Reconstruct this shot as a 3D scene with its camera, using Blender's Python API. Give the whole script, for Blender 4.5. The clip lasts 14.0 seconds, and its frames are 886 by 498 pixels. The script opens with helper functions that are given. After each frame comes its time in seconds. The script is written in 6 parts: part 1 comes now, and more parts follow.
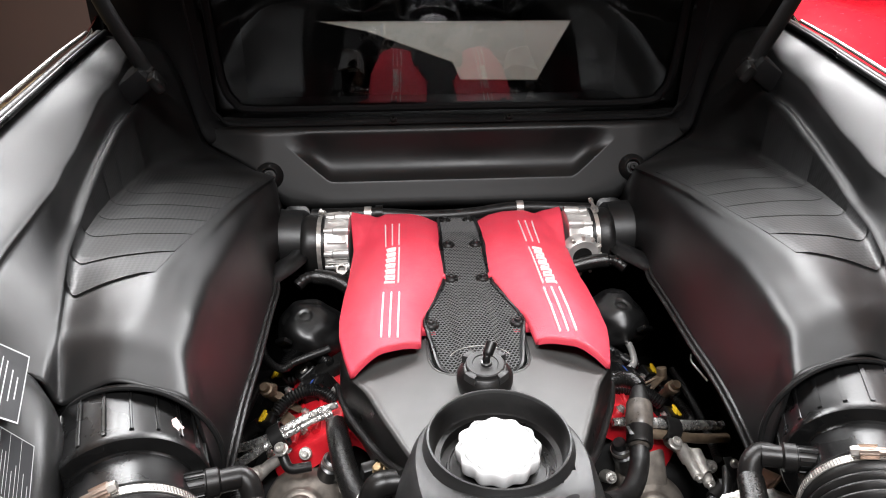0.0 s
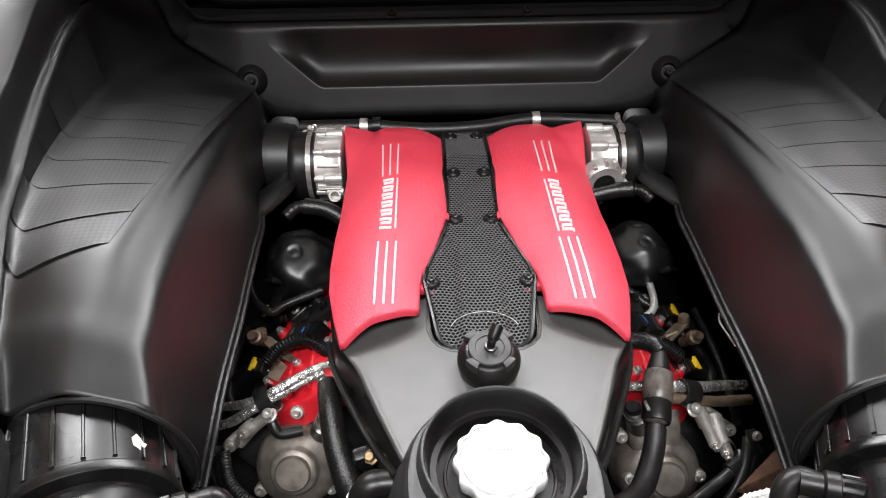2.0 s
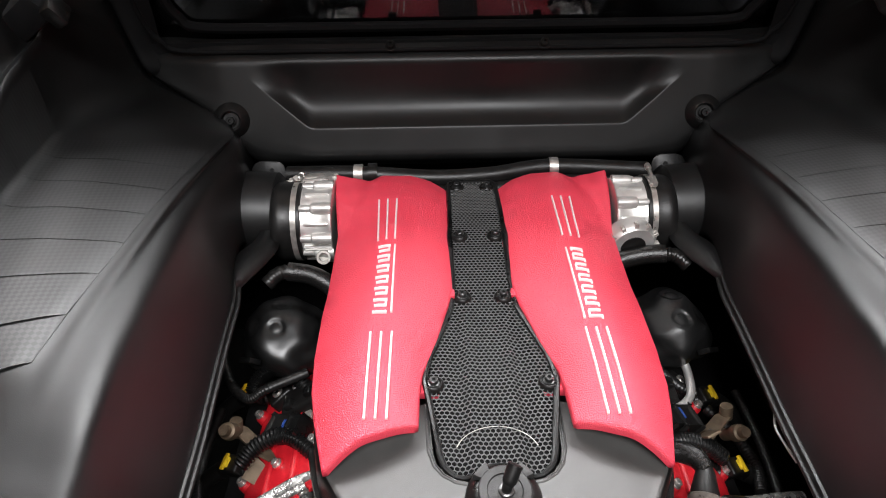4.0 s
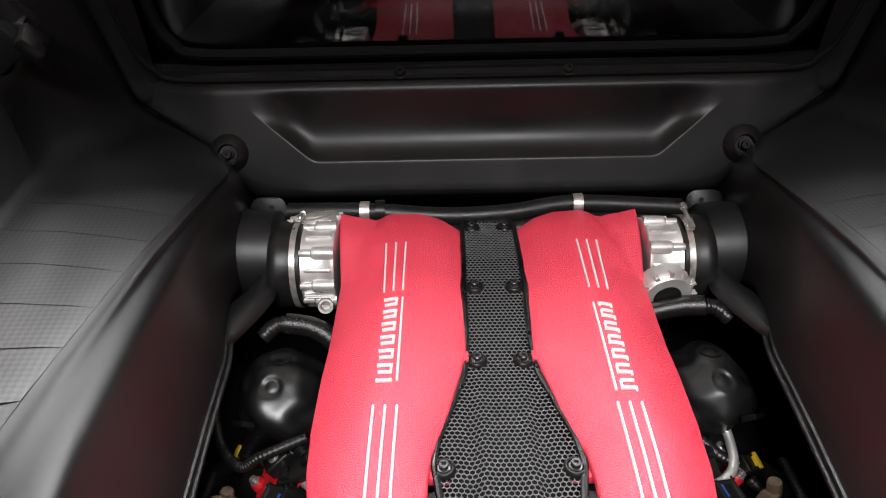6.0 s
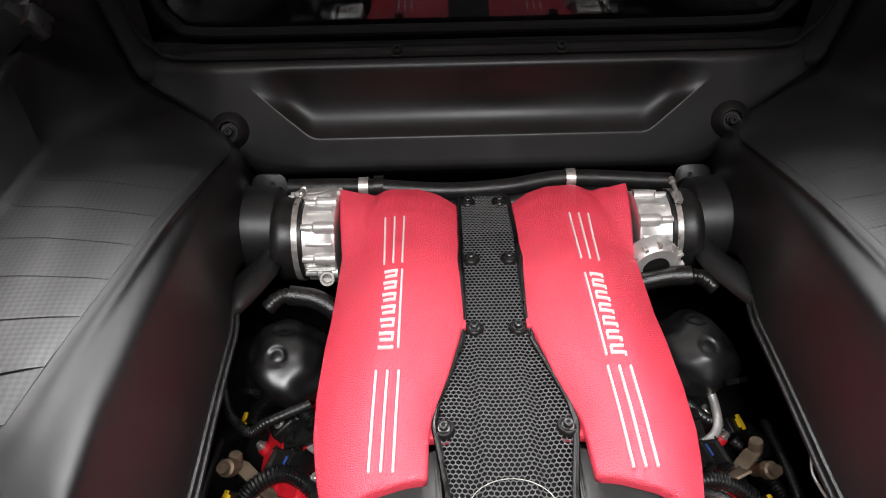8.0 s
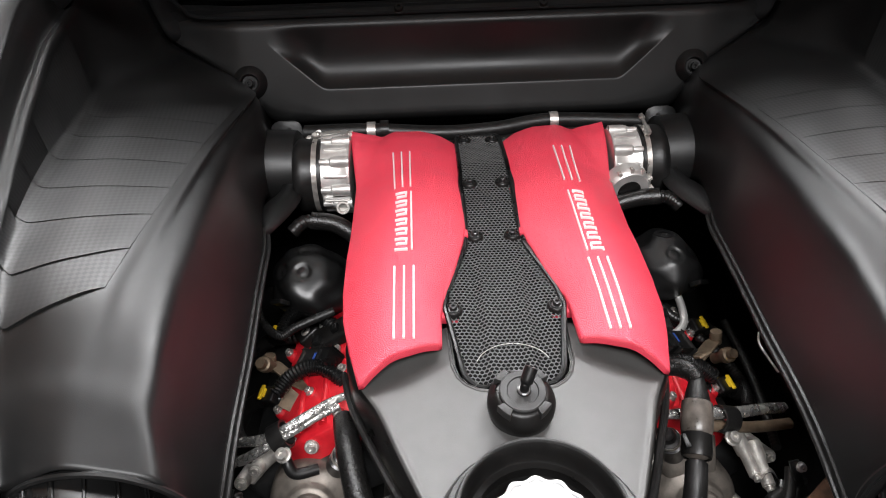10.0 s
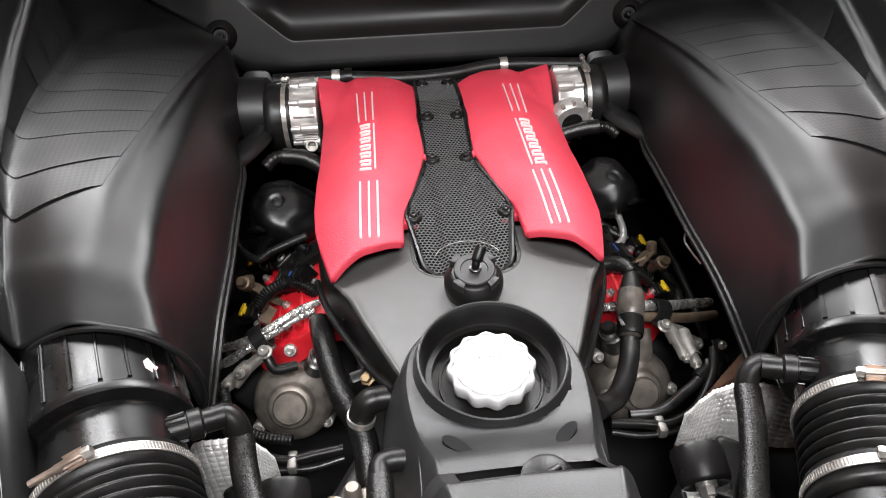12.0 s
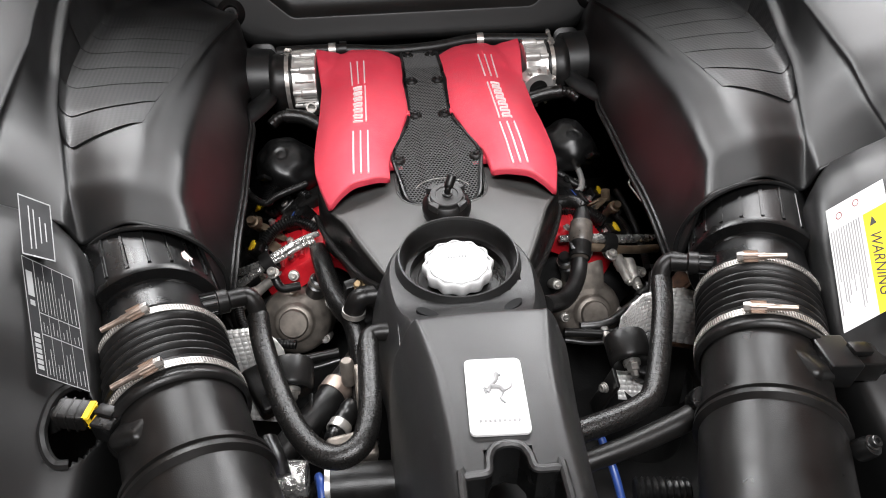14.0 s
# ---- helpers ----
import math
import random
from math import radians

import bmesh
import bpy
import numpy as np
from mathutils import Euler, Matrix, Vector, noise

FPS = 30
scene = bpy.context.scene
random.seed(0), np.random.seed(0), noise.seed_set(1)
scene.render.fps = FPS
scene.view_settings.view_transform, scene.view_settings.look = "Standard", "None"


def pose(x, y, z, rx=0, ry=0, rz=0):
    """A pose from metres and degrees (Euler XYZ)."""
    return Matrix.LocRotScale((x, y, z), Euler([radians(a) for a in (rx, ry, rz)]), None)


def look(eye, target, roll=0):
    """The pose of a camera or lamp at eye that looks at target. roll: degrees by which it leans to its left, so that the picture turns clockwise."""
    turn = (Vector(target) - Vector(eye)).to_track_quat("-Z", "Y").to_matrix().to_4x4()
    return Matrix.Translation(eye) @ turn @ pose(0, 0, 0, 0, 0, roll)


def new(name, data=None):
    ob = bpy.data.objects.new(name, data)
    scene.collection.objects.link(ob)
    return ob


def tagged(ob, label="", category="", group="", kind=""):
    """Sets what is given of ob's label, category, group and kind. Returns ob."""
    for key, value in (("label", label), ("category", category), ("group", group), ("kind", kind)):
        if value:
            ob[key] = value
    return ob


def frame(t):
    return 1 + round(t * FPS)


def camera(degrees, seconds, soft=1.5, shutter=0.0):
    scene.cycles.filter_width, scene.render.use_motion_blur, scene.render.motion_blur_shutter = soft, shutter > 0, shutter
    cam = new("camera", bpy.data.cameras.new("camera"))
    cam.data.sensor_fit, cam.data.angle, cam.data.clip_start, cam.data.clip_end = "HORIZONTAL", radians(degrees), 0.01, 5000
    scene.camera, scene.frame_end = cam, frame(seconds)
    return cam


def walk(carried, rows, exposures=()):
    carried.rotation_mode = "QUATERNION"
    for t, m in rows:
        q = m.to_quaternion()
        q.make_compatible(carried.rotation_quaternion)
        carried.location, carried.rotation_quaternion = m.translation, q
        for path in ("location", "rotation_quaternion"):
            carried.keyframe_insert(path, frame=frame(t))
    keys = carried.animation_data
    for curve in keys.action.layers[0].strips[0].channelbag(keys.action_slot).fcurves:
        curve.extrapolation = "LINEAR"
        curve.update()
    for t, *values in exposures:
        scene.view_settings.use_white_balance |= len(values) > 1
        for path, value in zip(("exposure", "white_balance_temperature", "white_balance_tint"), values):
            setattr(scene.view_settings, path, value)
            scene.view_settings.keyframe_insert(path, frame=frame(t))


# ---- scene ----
cam = camera(68.0, 14.0, soft=1.05)
PATH = [
    (0, (-0.069, 0.044, 1.359), (0.013, 1.883, 0.578), -0.7),
    (0.5, (-0.066, 0.08, 1.375), (-0.004, 1.785, 0.331), -0.6),
    (1, (-0.06, 0.122, 1.396), (-0.013, 1.746, 0.229), -0.7),
    (1.5, (-0.054, 0.156, 1.405), (-0.016, 1.775, 0.232), -0.8),
    (2, (-0.052, 0.188, 1.411), (-0.017, 1.806, 0.236), -0.8),
    (2.5, (-0.05, 0.22, 1.413), (-0.019, 1.837, 0.236), -0.7),
    (3, (-0.049, 0.256, 1.414), (-0.024, 1.872, 0.237), -0.6),
    (3.2, (-0.05, 0.275, 1.419), (-0.023, 1.883, 0.23), -0.6),
    (5.3, (-0.041, 0.394, 1.408), (-0.042, 2.015, 0.237), -1.1),
    (5.5, (-0.036, 0.401, 1.413), (-0.052, 2.023, 0.242), -1.2),
    (6, (-0.044, 0.424, 1.412), (-0.069, 2.045, 0.24), -1.5),
    (6.5, (-0.049, 0.439, 1.414), (-0.071, 2.06, 0.244), -1.3),
    (7, (-0.046, 0.44, 1.425), (-0.064, 2.023, 0.203), -1.3),
    (7.2, (-0.039, 0.435, 1.423), (-0.065, 2.017, 0.2), -1.6),
    (9.3, (-0.068, 0.321, 1.426), (-0.029, 1.893, 0.19), -1.2),
    (9.5, (-0.067, 0.305, 1.424), (-0.028, 1.878, 0.188), -1.3),
    (10, (-0.075, 0.262, 1.424), (-0.032, 1.831, 0.184), -1.6),
    (10.5, (-0.068, 0.223, 1.419), (0.008, 1.789, 0.178), -1.8),
    (11, (-0.066, 0.194, 1.405), (0.037, 1.757, 0.161), -1.8),
    (11.5, (-0.066, 0.167, 1.396), (0.051, 1.728, 0.151), -1.7),
    (12, (-0.071, 0.137, 1.398), (0.058, 1.697, 0.153), -1.5),
    (12.5, (-0.075, 0.117, 1.405), (0.057, 1.676, 0.16), -1.5),
    (13, (-0.085, 0.081, 1.403), (0.05, 1.639, 0.157), -1.4),
    (13.5, (-0.076, 0.034, 1.41), (0.063, 1.591, 0.163), -1.5),
    (14, (-0.066, -0.026, 1.419), (0.077, 1.532, 0.173), -1.2),
]
walk(cam, [(t, look(eye, target, roll)) for t, eye, target, roll in PATH], [(0, 0.15), (1.5, 0.0), (3, -0.06), (6.5, -0.04), (9.5, -0.10), (12.5, -0.10), (13.2, -0.14), (14, -0.36)])
# ---- world and light ----
world = bpy.data.worlds.new("showroom_air")
scene.world = world
world.use_nodes = True
world.node_tree.nodes["Background"].inputs["Color"].default_value = (0.9, 0.95, 1.0, 1)
world.node_tree.nodes["Background"].inputs["Strength"].default_value = 0.005
scene.view_settings.exposure = 0.0

CEILING = 3.3
PANELS = [(-1.05, 2.6, 1.3, 1.3), (1.05, 2.6, 1.3, 1.3), (-1.1, 4.9, 1.3, 1.1), (1.1, 4.9, 1.3, 1.1), (0.0, -1.05, 1.6, 0.7)]
for k, (px, py, pw, pd) in enumerate(PANELS):
    ld = bpy.data.lights.new("ceiling_panel_light", "AREA")
    ld.shape, ld.size, ld.size_y, ld.energy = "RECTANGLE", pw, pd, (180.0, 180.0, 122.0, 122.0, 165.0)[k]
    ld.color = (0.98, 0.98, 1.0)
    lamp = new("ceiling_panel_light", ld)
    lamp.location = (px, py, CEILING - 0.075)


# ---- materials ----
def material(name, color, rough=0.5, metal=0.0, vary=0.15, scale=40.0, bump=0.0, bump_scale=600.0, rough_vary=0.08,
             coat=0.0, spec=0.5, emission=None, strength=0.0, transmission=0.0, relief=0.001):
    """Principled surface with broad stains, fine grain and relief, all in object metres."""
    m = bpy.data.materials.new(name)
    m.use_nodes = True
    nt = m.node_tree
    b = nt.nodes["Principled BSDF"]
    tc = nt.nodes.new("ShaderNodeTexCoord")
    n1 = nt.nodes.new("ShaderNodeTexNoise")
    n1.inputs["Scale"].default_value, n1.inputs["Detail"].default_value = scale, 5.0
    n2 = nt.nodes.new("ShaderNodeTexNoise")
    n2.inputs["Scale"].default_value, n2.inputs["Detail"].default_value = bump_scale, 3.0
    for n in (n1, n2):
        nt.links.new(tc.outputs["Object"], n.inputs["Vector"])
    ramp = nt.nodes.new("ShaderNodeMapRange")
    ramp.inputs["From Min"].default_value, ramp.inputs["From Max"].default_value = 0.3, 0.7
    ramp.inputs["To Min"].default_value, ramp.inputs["To Max"].default_value = 1.0 - vary, 1.0 + vary
    nt.links.new(n1.outputs["Fac"], ramp.inputs["Value"])
    mix = nt.nodes.new("ShaderNodeMix")
    mix.data_type, mix.blend_type = "RGBA", "MULTIPLY"
    mix.inputs["Factor"].default_value = 1.0
    mix.inputs["A"].default_value = (*color, 1)
    nt.links.new(ramp.outputs["Result"], mix.inputs["B"])
    nt.links.new(mix.outputs["Result"], b.inputs["Base Color"])
    rr = nt.nodes.new("ShaderNodeMapRange")
    rr.inputs["From Min"].default_value, rr.inputs["From Max"].default_value = 0.3, 0.7
    rr.inputs["To Min"].default_value, rr.inputs["To Max"].default_value = max(0.02, rough - rough_vary), min(1.0, rough + rough_vary)
    nt.links.new(n1.outputs["Fac"], rr.inputs["Value"])
    nt.links.new(rr.outputs["Result"], b.inputs["Roughness"])
    b.inputs["Metallic"].default_value = metal
    b.inputs["Coat Weight"].default_value = coat
    b.inputs["Coat Roughness"].default_value = 0.08
    b.inputs["Specular IOR Level"].default_value = spec
    b.inputs["Transmission Weight"].default_value = transmission
    if emission:
        b.inputs["Emission Color"].default_value = (*emission, 1)
        b.inputs["Emission Strength"].default_value = strength
    if bump > 0:
        bp = nt.nodes.new("ShaderNodeBump")
        bp.inputs["Strength"].default_value = bump
        bp.inputs["Distance"].default_value = relief
        nt.links.new(n2.outputs["Fac"], bp.inputs["Height"])
        nt.links.new(bp.outputs["Normal"], b.inputs["Normal"])
    return m


LINING = material("lining_plastic", (0.006, 0.006, 0.006), 0.40, spec=0.39, vary=0.3, scale=9, bump=0.08, bump_scale=1600, rough_vary=0.06)
PLASTIC = material("black_plastic", (0.0075, 0.0071, 0.0068), 0.34, spec=0.30, vary=0.25, scale=30, bump=0.15, bump_scale=1200)
GLOSSY = material("glossy_black_plastic", (0.005, 0.005, 0.005), 0.31, spec=0.40, vary=0.3, scale=25, bump=0.05, bump_scale=300)
GRILLE = material("perforated_sheet_paint", (0.080, 0.080, 0.080), 0.42, spec=0.5, vary=0.05, scale=20)
HEATCOVER = material("heat_cover_plastic", (0.006, 0.006, 0.006), 0.38, vary=0.25, scale=35, bump=0.06, bump_scale=250)
WELL = material("well_plastic", (0.005, 0.005, 0.005), 0.55, spec=0.25, vary=0.2, scale=30)
RUBBER = material("rubber", (0.0075, 0.0072, 0.007), 0.38, spec=0.34, vary=0.3, scale=60, bump=0.2, bump_scale=900)
SLEEVE = material("woven_sleeve", (0.006, 0.0057, 0.0054), 0.30, spec=0.5, vary=0.2, scale=800, bump=0.45, bump_scale=1300, relief=0.0006, rough_vary=0.07)
GREY = material("grey_satin_plastic", (0.058, 0.0575, 0.0555), 0.5, vary=0.18, scale=26, bump=0.15, bump_scale=1600, rough_vary=0.05)
SPINE = material("dark_grey_plastic", (0.017, 0.017, 0.017), 0.42, vary=0.1, scale=14, bump=0.2, bump_scale=1800, rough_vary=0.05)
RED = material("red_crinkle_paint", (0.72, 0.036, 0.072), 0.46, spec=0.9, vary=0.06, scale=50, bump=0.9, bump_scale=820, rough_vary=0.05, relief=0.0018)
REDCAST = material("red_cast_paint", (0.5, 0.01, 0.018), 0.4, vary=0.2, scale=60, bump=0.4, bump_scale=500)
ALLOY = material("cast_alloy", (0.42, 0.40, 0.37), 0.45, metal=0.55, vary=0.3, scale=70, bump=0.5, bump_scale=700)
PUMPALLOY = material("weathered_alloy", (0.21, 0.185, 0.16), 0.45, metal=0.6, vary=0.35, scale=60, bump=0.3, bump_scale=700)
BRIGHT = material("machined_alloy", (0.62, 0.61, 0.59), 0.40, metal=0.72, vary=0.12, scale=60, bump=0.2, bump_scale=500)
STEEL = material("zinc_steel", (0.52, 0.50, 0.47), 0.34, metal=0.8, vary=0.2, scale=120, bump=0.1, bump_scale=600)
DARKSTEEL = material("blackened_steel", (0.10, 0.10, 0.10), 0.35, metal=0.9, vary=0.2, scale=120)
SLOTS = material("dark_slots", (0.16, 0.15, 0.14), 0.45, metal=0.6, vary=0.2, scale=120)
COPPERY = material("plated_steel", (0.42, 0.34, 0.29), 0.4, metal=0.85, vary=0.15, scale=120)
BRONZE = material("bronze_bracket", (0.17, 0.125, 0.085), 0.45, metal=0.55, vary=0.3, scale=90, bump=0.2)
RUSTY = material("rusted_steel", (0.085, 0.042, 0.024), 0.6, metal=0.5, vary=0.5, scale=90, bump=0.4)
FOIL = material("foil_wrap", (0.58, 0.57, 0.55), 0.27, metal=0.80, vary=0.3, scale=90, bump=1.0, bump_scale=170, relief=0.004)
SHIELD = material("embossed_heat_shield", (0.84, 0.83, 0.81), 0.32, metal=0.3, vary=0.12, scale=50, bump=0.2, bump_scale=400)
YELLOW = material("yellow_plastic", (0.75, 0.50, 0.02), 0.4, vary=0.1)
BLUE = material("blue_plastic", (0.02, 0.05, 0.20), 0.35, vary=0.2)
WHITE = material("white_cap_plastic", (0.50, 0.50, 0.50), 0.4, vary=0.03)
STRIPE = material("raw_alloy_stripe", (0.86, 0.85, 0.83), 0.36, metal=0.25, vary=0.03, scale=100, rough_vary=0.02)
PLATE = material("brushed_plate", (0.80, 0.80, 0.80), 0.36, metal=0.3, vary=0.02, scale=60, rough_vary=0.02)
INK = material("dark_ink", (0.03, 0.03, 0.03), 0.5, vary=0.1)
PALEINK = material("pale_ink", (0.22, 0.225, 0.225), 0.55, vary=0.1)
PAPER = material("white_sticker", (0.60, 0.60, 0.60), 0.4, vary=0.03)
STICKER = material("black_sticker", (0.008, 0.008, 0.009), 0.65, spec=0.25, vary=0.1)
WARNYEL = material("yellow_sticker", (0.85, 0.62, 0.02), 0.4, vary=0.05)
PINKMARK = material("pink_paint_mark", (0.75, 0.55, 0.52), 0.5, vary=0.2)
GLASS = material("tinted_glass", (0.25, 0.265, 0.265), 0.02, vary=0.0, rough_vary=0.0, transmission=1.0)
GLASS.node_tree.nodes["Principled BSDF"].inputs["IOR"].default_value = 1.48
CLEAR = material("clear_glass", (0.9, 0.92, 0.92), 0.02, vary=0.0, rough_vary=0.0, transmission=1.0)
# matt near-black: cabin linings, plus shade drawn in holes and beside the window
NEARBLACK = material("near_black_matt", (0.0045, 0.0045, 0.0048), 0.75, spec=0.15, vary=0.2)
# base colour already holds the shade deep in the bay
DARK = material("shade_tinted_metal", (0.012, 0.012, 0.012), 0.6, vary=0.4, scale=30, bump=0.3, bump_scale=200)
BODY = material("car_paint", (0.10, 0.005, 0.007), 0.2, vary=0.05, coat=1.0)
REDBODY = material("red_car_paint", (0.55, 0.008, 0.02), 0.2, vary=0.05, coat=1.0)
FLOOR = material("showroom_floor", (0.42, 0.31, 0.17), 0.25, vary=0.1, scale=3)
WALLPAINT = material("wall_paint", (0.070, 0.045, 0.038), 0.8, vary=0.05, scale=2)
CEILPAINT = material("ceiling_paint", (0.50, 0.36, 0.35), 0.9, vary=0.03, scale=2)
LIT = material("lit_diffuser", (0.9, 0.9, 0.9), 0.6, vary=0.0, emission=(1.0, 0.97, 0.93), strength=1.5)


# ---- mesh helpers ----
def world_of(ob):
    p = Vector((0, 0, 0))
    while ob:
        p += ob.location
        ob = ob.parent
    return p


def part(name, bm, mat, parent=None, label="", sharp=38, recalc=True, smooth=True):
    if recalc:
        bmesh.ops.recalc_face_normals(bm, faces=bm.faces)
    lim = math.radians(sharp)
    for f in bm.faces:
        f.smooth = smooth
    for e in bm.edges:
        if len(e.link_faces) == 2 and e.calc_face_angle(0.0) > lim:
            e.smooth = False
    me = bpy.data.meshes.new(name)
    bm.to_mesh(me)
    bm.free()
    me.materials.append(mat)
    ob = new(name, me)
    if parent is not None:
        ob.parent = parent
        ob.location = -world_of(parent)
    if label:
        ob["label"] = label
    return ob


def thing(name, at, label, category, group="", kind=""):
    ob = new(name)
    ob.location = at
    ob.empty_display_size = 0.02
    return tagged(ob, label, category, group, kind)


def catmull(pts, n):
    """n points along a smooth curve through pts, evenly by parameter."""
    p = np.array(pts, float)
    k = len(p)
    if k == 2:
        return [Vector(p[0] + (p[1] - p[0]) * i / (n - 1)) for i in range(n)]
    ext = np.vstack([2 * p[0] - p[1], p, 2 * p[-1] - p[-2]])
    out = []
    for i in range(n):
        u = (k - 1) * i / (n - 1)
        j = min(int(u), k - 2)
        f = u - j
        a, b, c, d = ext[j:j + 4]
        out.append(0.5 * (2 * b + (c - a) * f + (2 * a - 5 * b + 4 * c - d) * f * f + (3 * b - a - 3 * c + d) * f ** 3))
    return [Vector(q) for q in out]


def resample(table, nu, nv):
    """A smooth grid (nv rows of nu) through a table of rows of points."""
    rows = [catmull(r, nu) for r in table]
    cols = [catmull([r[i] for r in rows], nv) for i in range(nu)]
    return [[cols[i][j] for i in range(nu)] for j in range(nv)]


def add_grid(bm, grid, wrap=False):
    vs = [[bm.verts.new(p) for p in row] for row in grid]
    n = len(vs[0])
    for a, b in zip(vs, vs[1:]):
        for i in range(n if wrap else n - 1):
            j = (i + 1) % n
            bm.faces.new((a[i], a[j], b[j], b[i]))
    return vs


def frames(path):
    """A tangent and two normals for each point of a path, without twist."""
    n = len(path)
    tang = [((path[min(i + 1, n - 1)] - path[max(i - 1, 0)]).normalized()) for i in range(n)]
    up = Vector((0, 0, 1)) if abs(tang[0].z) < 0.9 else Vector((1, 0, 0))
    a = tang[0].cross(up).normalized()
    out = []
    for t in tang:
        a = (a - t * a.dot(t)).normalized()
        out.append((t, a, t.cross(a)))
    return out


def add_tube(bm, pts, r, seg=14, n=0, ribs=0, depth=0.0, ends=True, flat=1.0):
    """A round tube along a smooth curve; r is a number or a list; ribs: how many rings it has."""
    n = n or max(8, 8 * (len(pts) - 1))
    if ribs:
        n = ribs * 4 + 1
    path = catmull(pts, n)
    rad = [r] * n if not isinstance(r, (list, tuple)) else [float(np.interp(i / (n - 1), np.linspace(0, 1, len(r)), r)) for i in range(n)]
    if ribs:
        rad = [q + (depth if i % 4 == 2 else depth * 0.6 if i % 4 in (1, 3) else 0) for i, q in enumerate(rad)]
    rows = []
    for p, (t, a, b), q in zip(path, frames(path), rad):
        rows.append([p + (a * math.cos(2 * math.pi * k / seg) + b * math.sin(2 * math.pi * k / seg) * flat) * q for k in range(seg)])
    vs = add_grid(bm, rows, True)
    if ends:
        bm.faces.new(vs[0][::-1])
        bm.faces.new(vs[-1])
    return vs


def tube(name, pts, r, mat, parent=None, label="", **kw):
    bm = bmesh.new()
    add_tube(bm, pts, r, **kw)
    return part(name, bm, mat, parent, label)


def axis_matrix(origin, axis):
    z = Vector(axis).normalized()
    x = Vector((0, 0, 1)).cross(z)
    x = x.normalized() if x.length > 1e-3 else Vector((1, 0, 0))
    y = z.cross(x)
    m = Matrix((x, y, z)).transposed().to_4x4()
    m.translation = origin
    return m


def add_lathe(bm, profile, origin, axis, seg=32, lobes=0, lobe=0.0):
    """A turned body: profile of (radius, height) along axis; lobes make its rim wavy."""
    m = axis_matrix(origin, axis)
    rows = []
    for r, h in profile:
        row = []
        for k in range(seg):
            a = 2 * math.pi * k / seg
            q = max(r, 1e-5) * (1 + (lobe * math.cos(lobes * a) if lobes else 0))
            row.append(m @ Vector((q * math.cos(a), q * math.sin(a), h)))
        rows.append(row)
    add_grid(bm, rows, True)
    bmesh.ops.remove_doubles(bm, verts=bm.verts, dist=1e-5)


def lathe(name, profile, origin, axis, mat, parent=None, label="", sharp=38, **kw):
    bm = bmesh.new()
    add_lathe(bm, profile, origin, axis, **kw)
    return part(name, bm, mat, parent, label, sharp=sharp)


def add_box(bm, size, m, bevel=0.002, seg=2):
    g = bmesh.ops.create_cube(bm, size=1.0)
    for v in g["verts"]:
        v.co = m @ Vector((v.co.x * size[0], v.co.y * size[1], v.co.z * size[2]))
    if bevel:
        es = {e for v in g["verts"] for e in v.link_edges}
        bmesh.ops.bevel(bm, geom=list(es), offset=bevel, segments=seg, affect="EDGES", profile=0.5)


def box(name, size, m, mat, parent=None, label="", bevel=0.002, seg=2):
    bm = bmesh.new()
    add_box(bm, size, m, bevel, seg)
    return part(name, bm, mat, parent, label)


def add_prism(bm, outline, z0, z1, m=None, bevel=0.0, seg=2):
    """A flat outline (x, y) raised from z0 to z1."""
    m = m or Matrix()
    lo = [bm.verts.new(m @ Vector((x, y, z0))) for x, y in outline]
    hi = [bm.verts.new(m @ Vector((x, y, z1))) for x, y in outline]
    n = len(lo)
    bm.faces.new(lo[::-1])
    top = bm.faces.new(hi)
    for i in range(n):
        bm.faces.new((lo[i], lo[(i + 1) % n], hi[(i + 1) % n], hi[i]))
    if bevel:
        bmesh.ops.bevel(bm, geom=list(top.edges), offset=bevel, segments=seg, affect="EDGES", profile=0.5)


def prism(name, outline, z0, z1, mat, parent=None, label="", m=None, bevel=0.0, seg=2):
    bm = bmesh.new()
    add_prism(bm, outline, z0, z1, m, bevel, seg)
    return part(name, bm, mat, parent, label)


def rounded(w, h, r, n=5):
    """The outline of a rounded rectangle round the origin."""
    out = []
    for cx, cy, a0 in ((w / 2 - r, h / 2 - r, 0), (-w / 2 + r, h / 2 - r, 90), (-w / 2 + r, -h / 2 + r, 180), (w / 2 - r, -h / 2 + r, 270)):
        for k in range(n + 1):
            a = math.radians(a0 + 90 * k / n)
            out.append((cx + r * math.cos(a), cy + r * math.sin(a)))
    return out


BOLT = [(0.0, 0.55), (0.30, 0.55), (0.34, 1.0), (0.66, 1.0), (0.75, 0.9), (0.75, 0.25), (1.0, 0.2), (1.0, 0.0)]


def bolt(parent, at, axis, r, mat, name="bolt", label=""):
    return lathe(name, [(a * r, b * r) for a, b in BOLT], at, axis, mat, parent, label, seg=14)


def plane_matrix(o, ex, ey):
    """A frame at o with its x along ex and its y nearest to ey."""
    x = Vector(ex).normalized()
    z = x.cross(Vector(ey)).normalized()
    m = Matrix((x, z.cross(x), z)).transposed().to_4x4()
    m.translation = o
    return m


# ---- the room ----
def slab(name, size, at, mat, label, category):
    bm = bmesh.new()
    add_box(bm, size, Matrix.Translation(at), 0)
    return tagged(part(name, bm, mat), label, category, kind="structure")


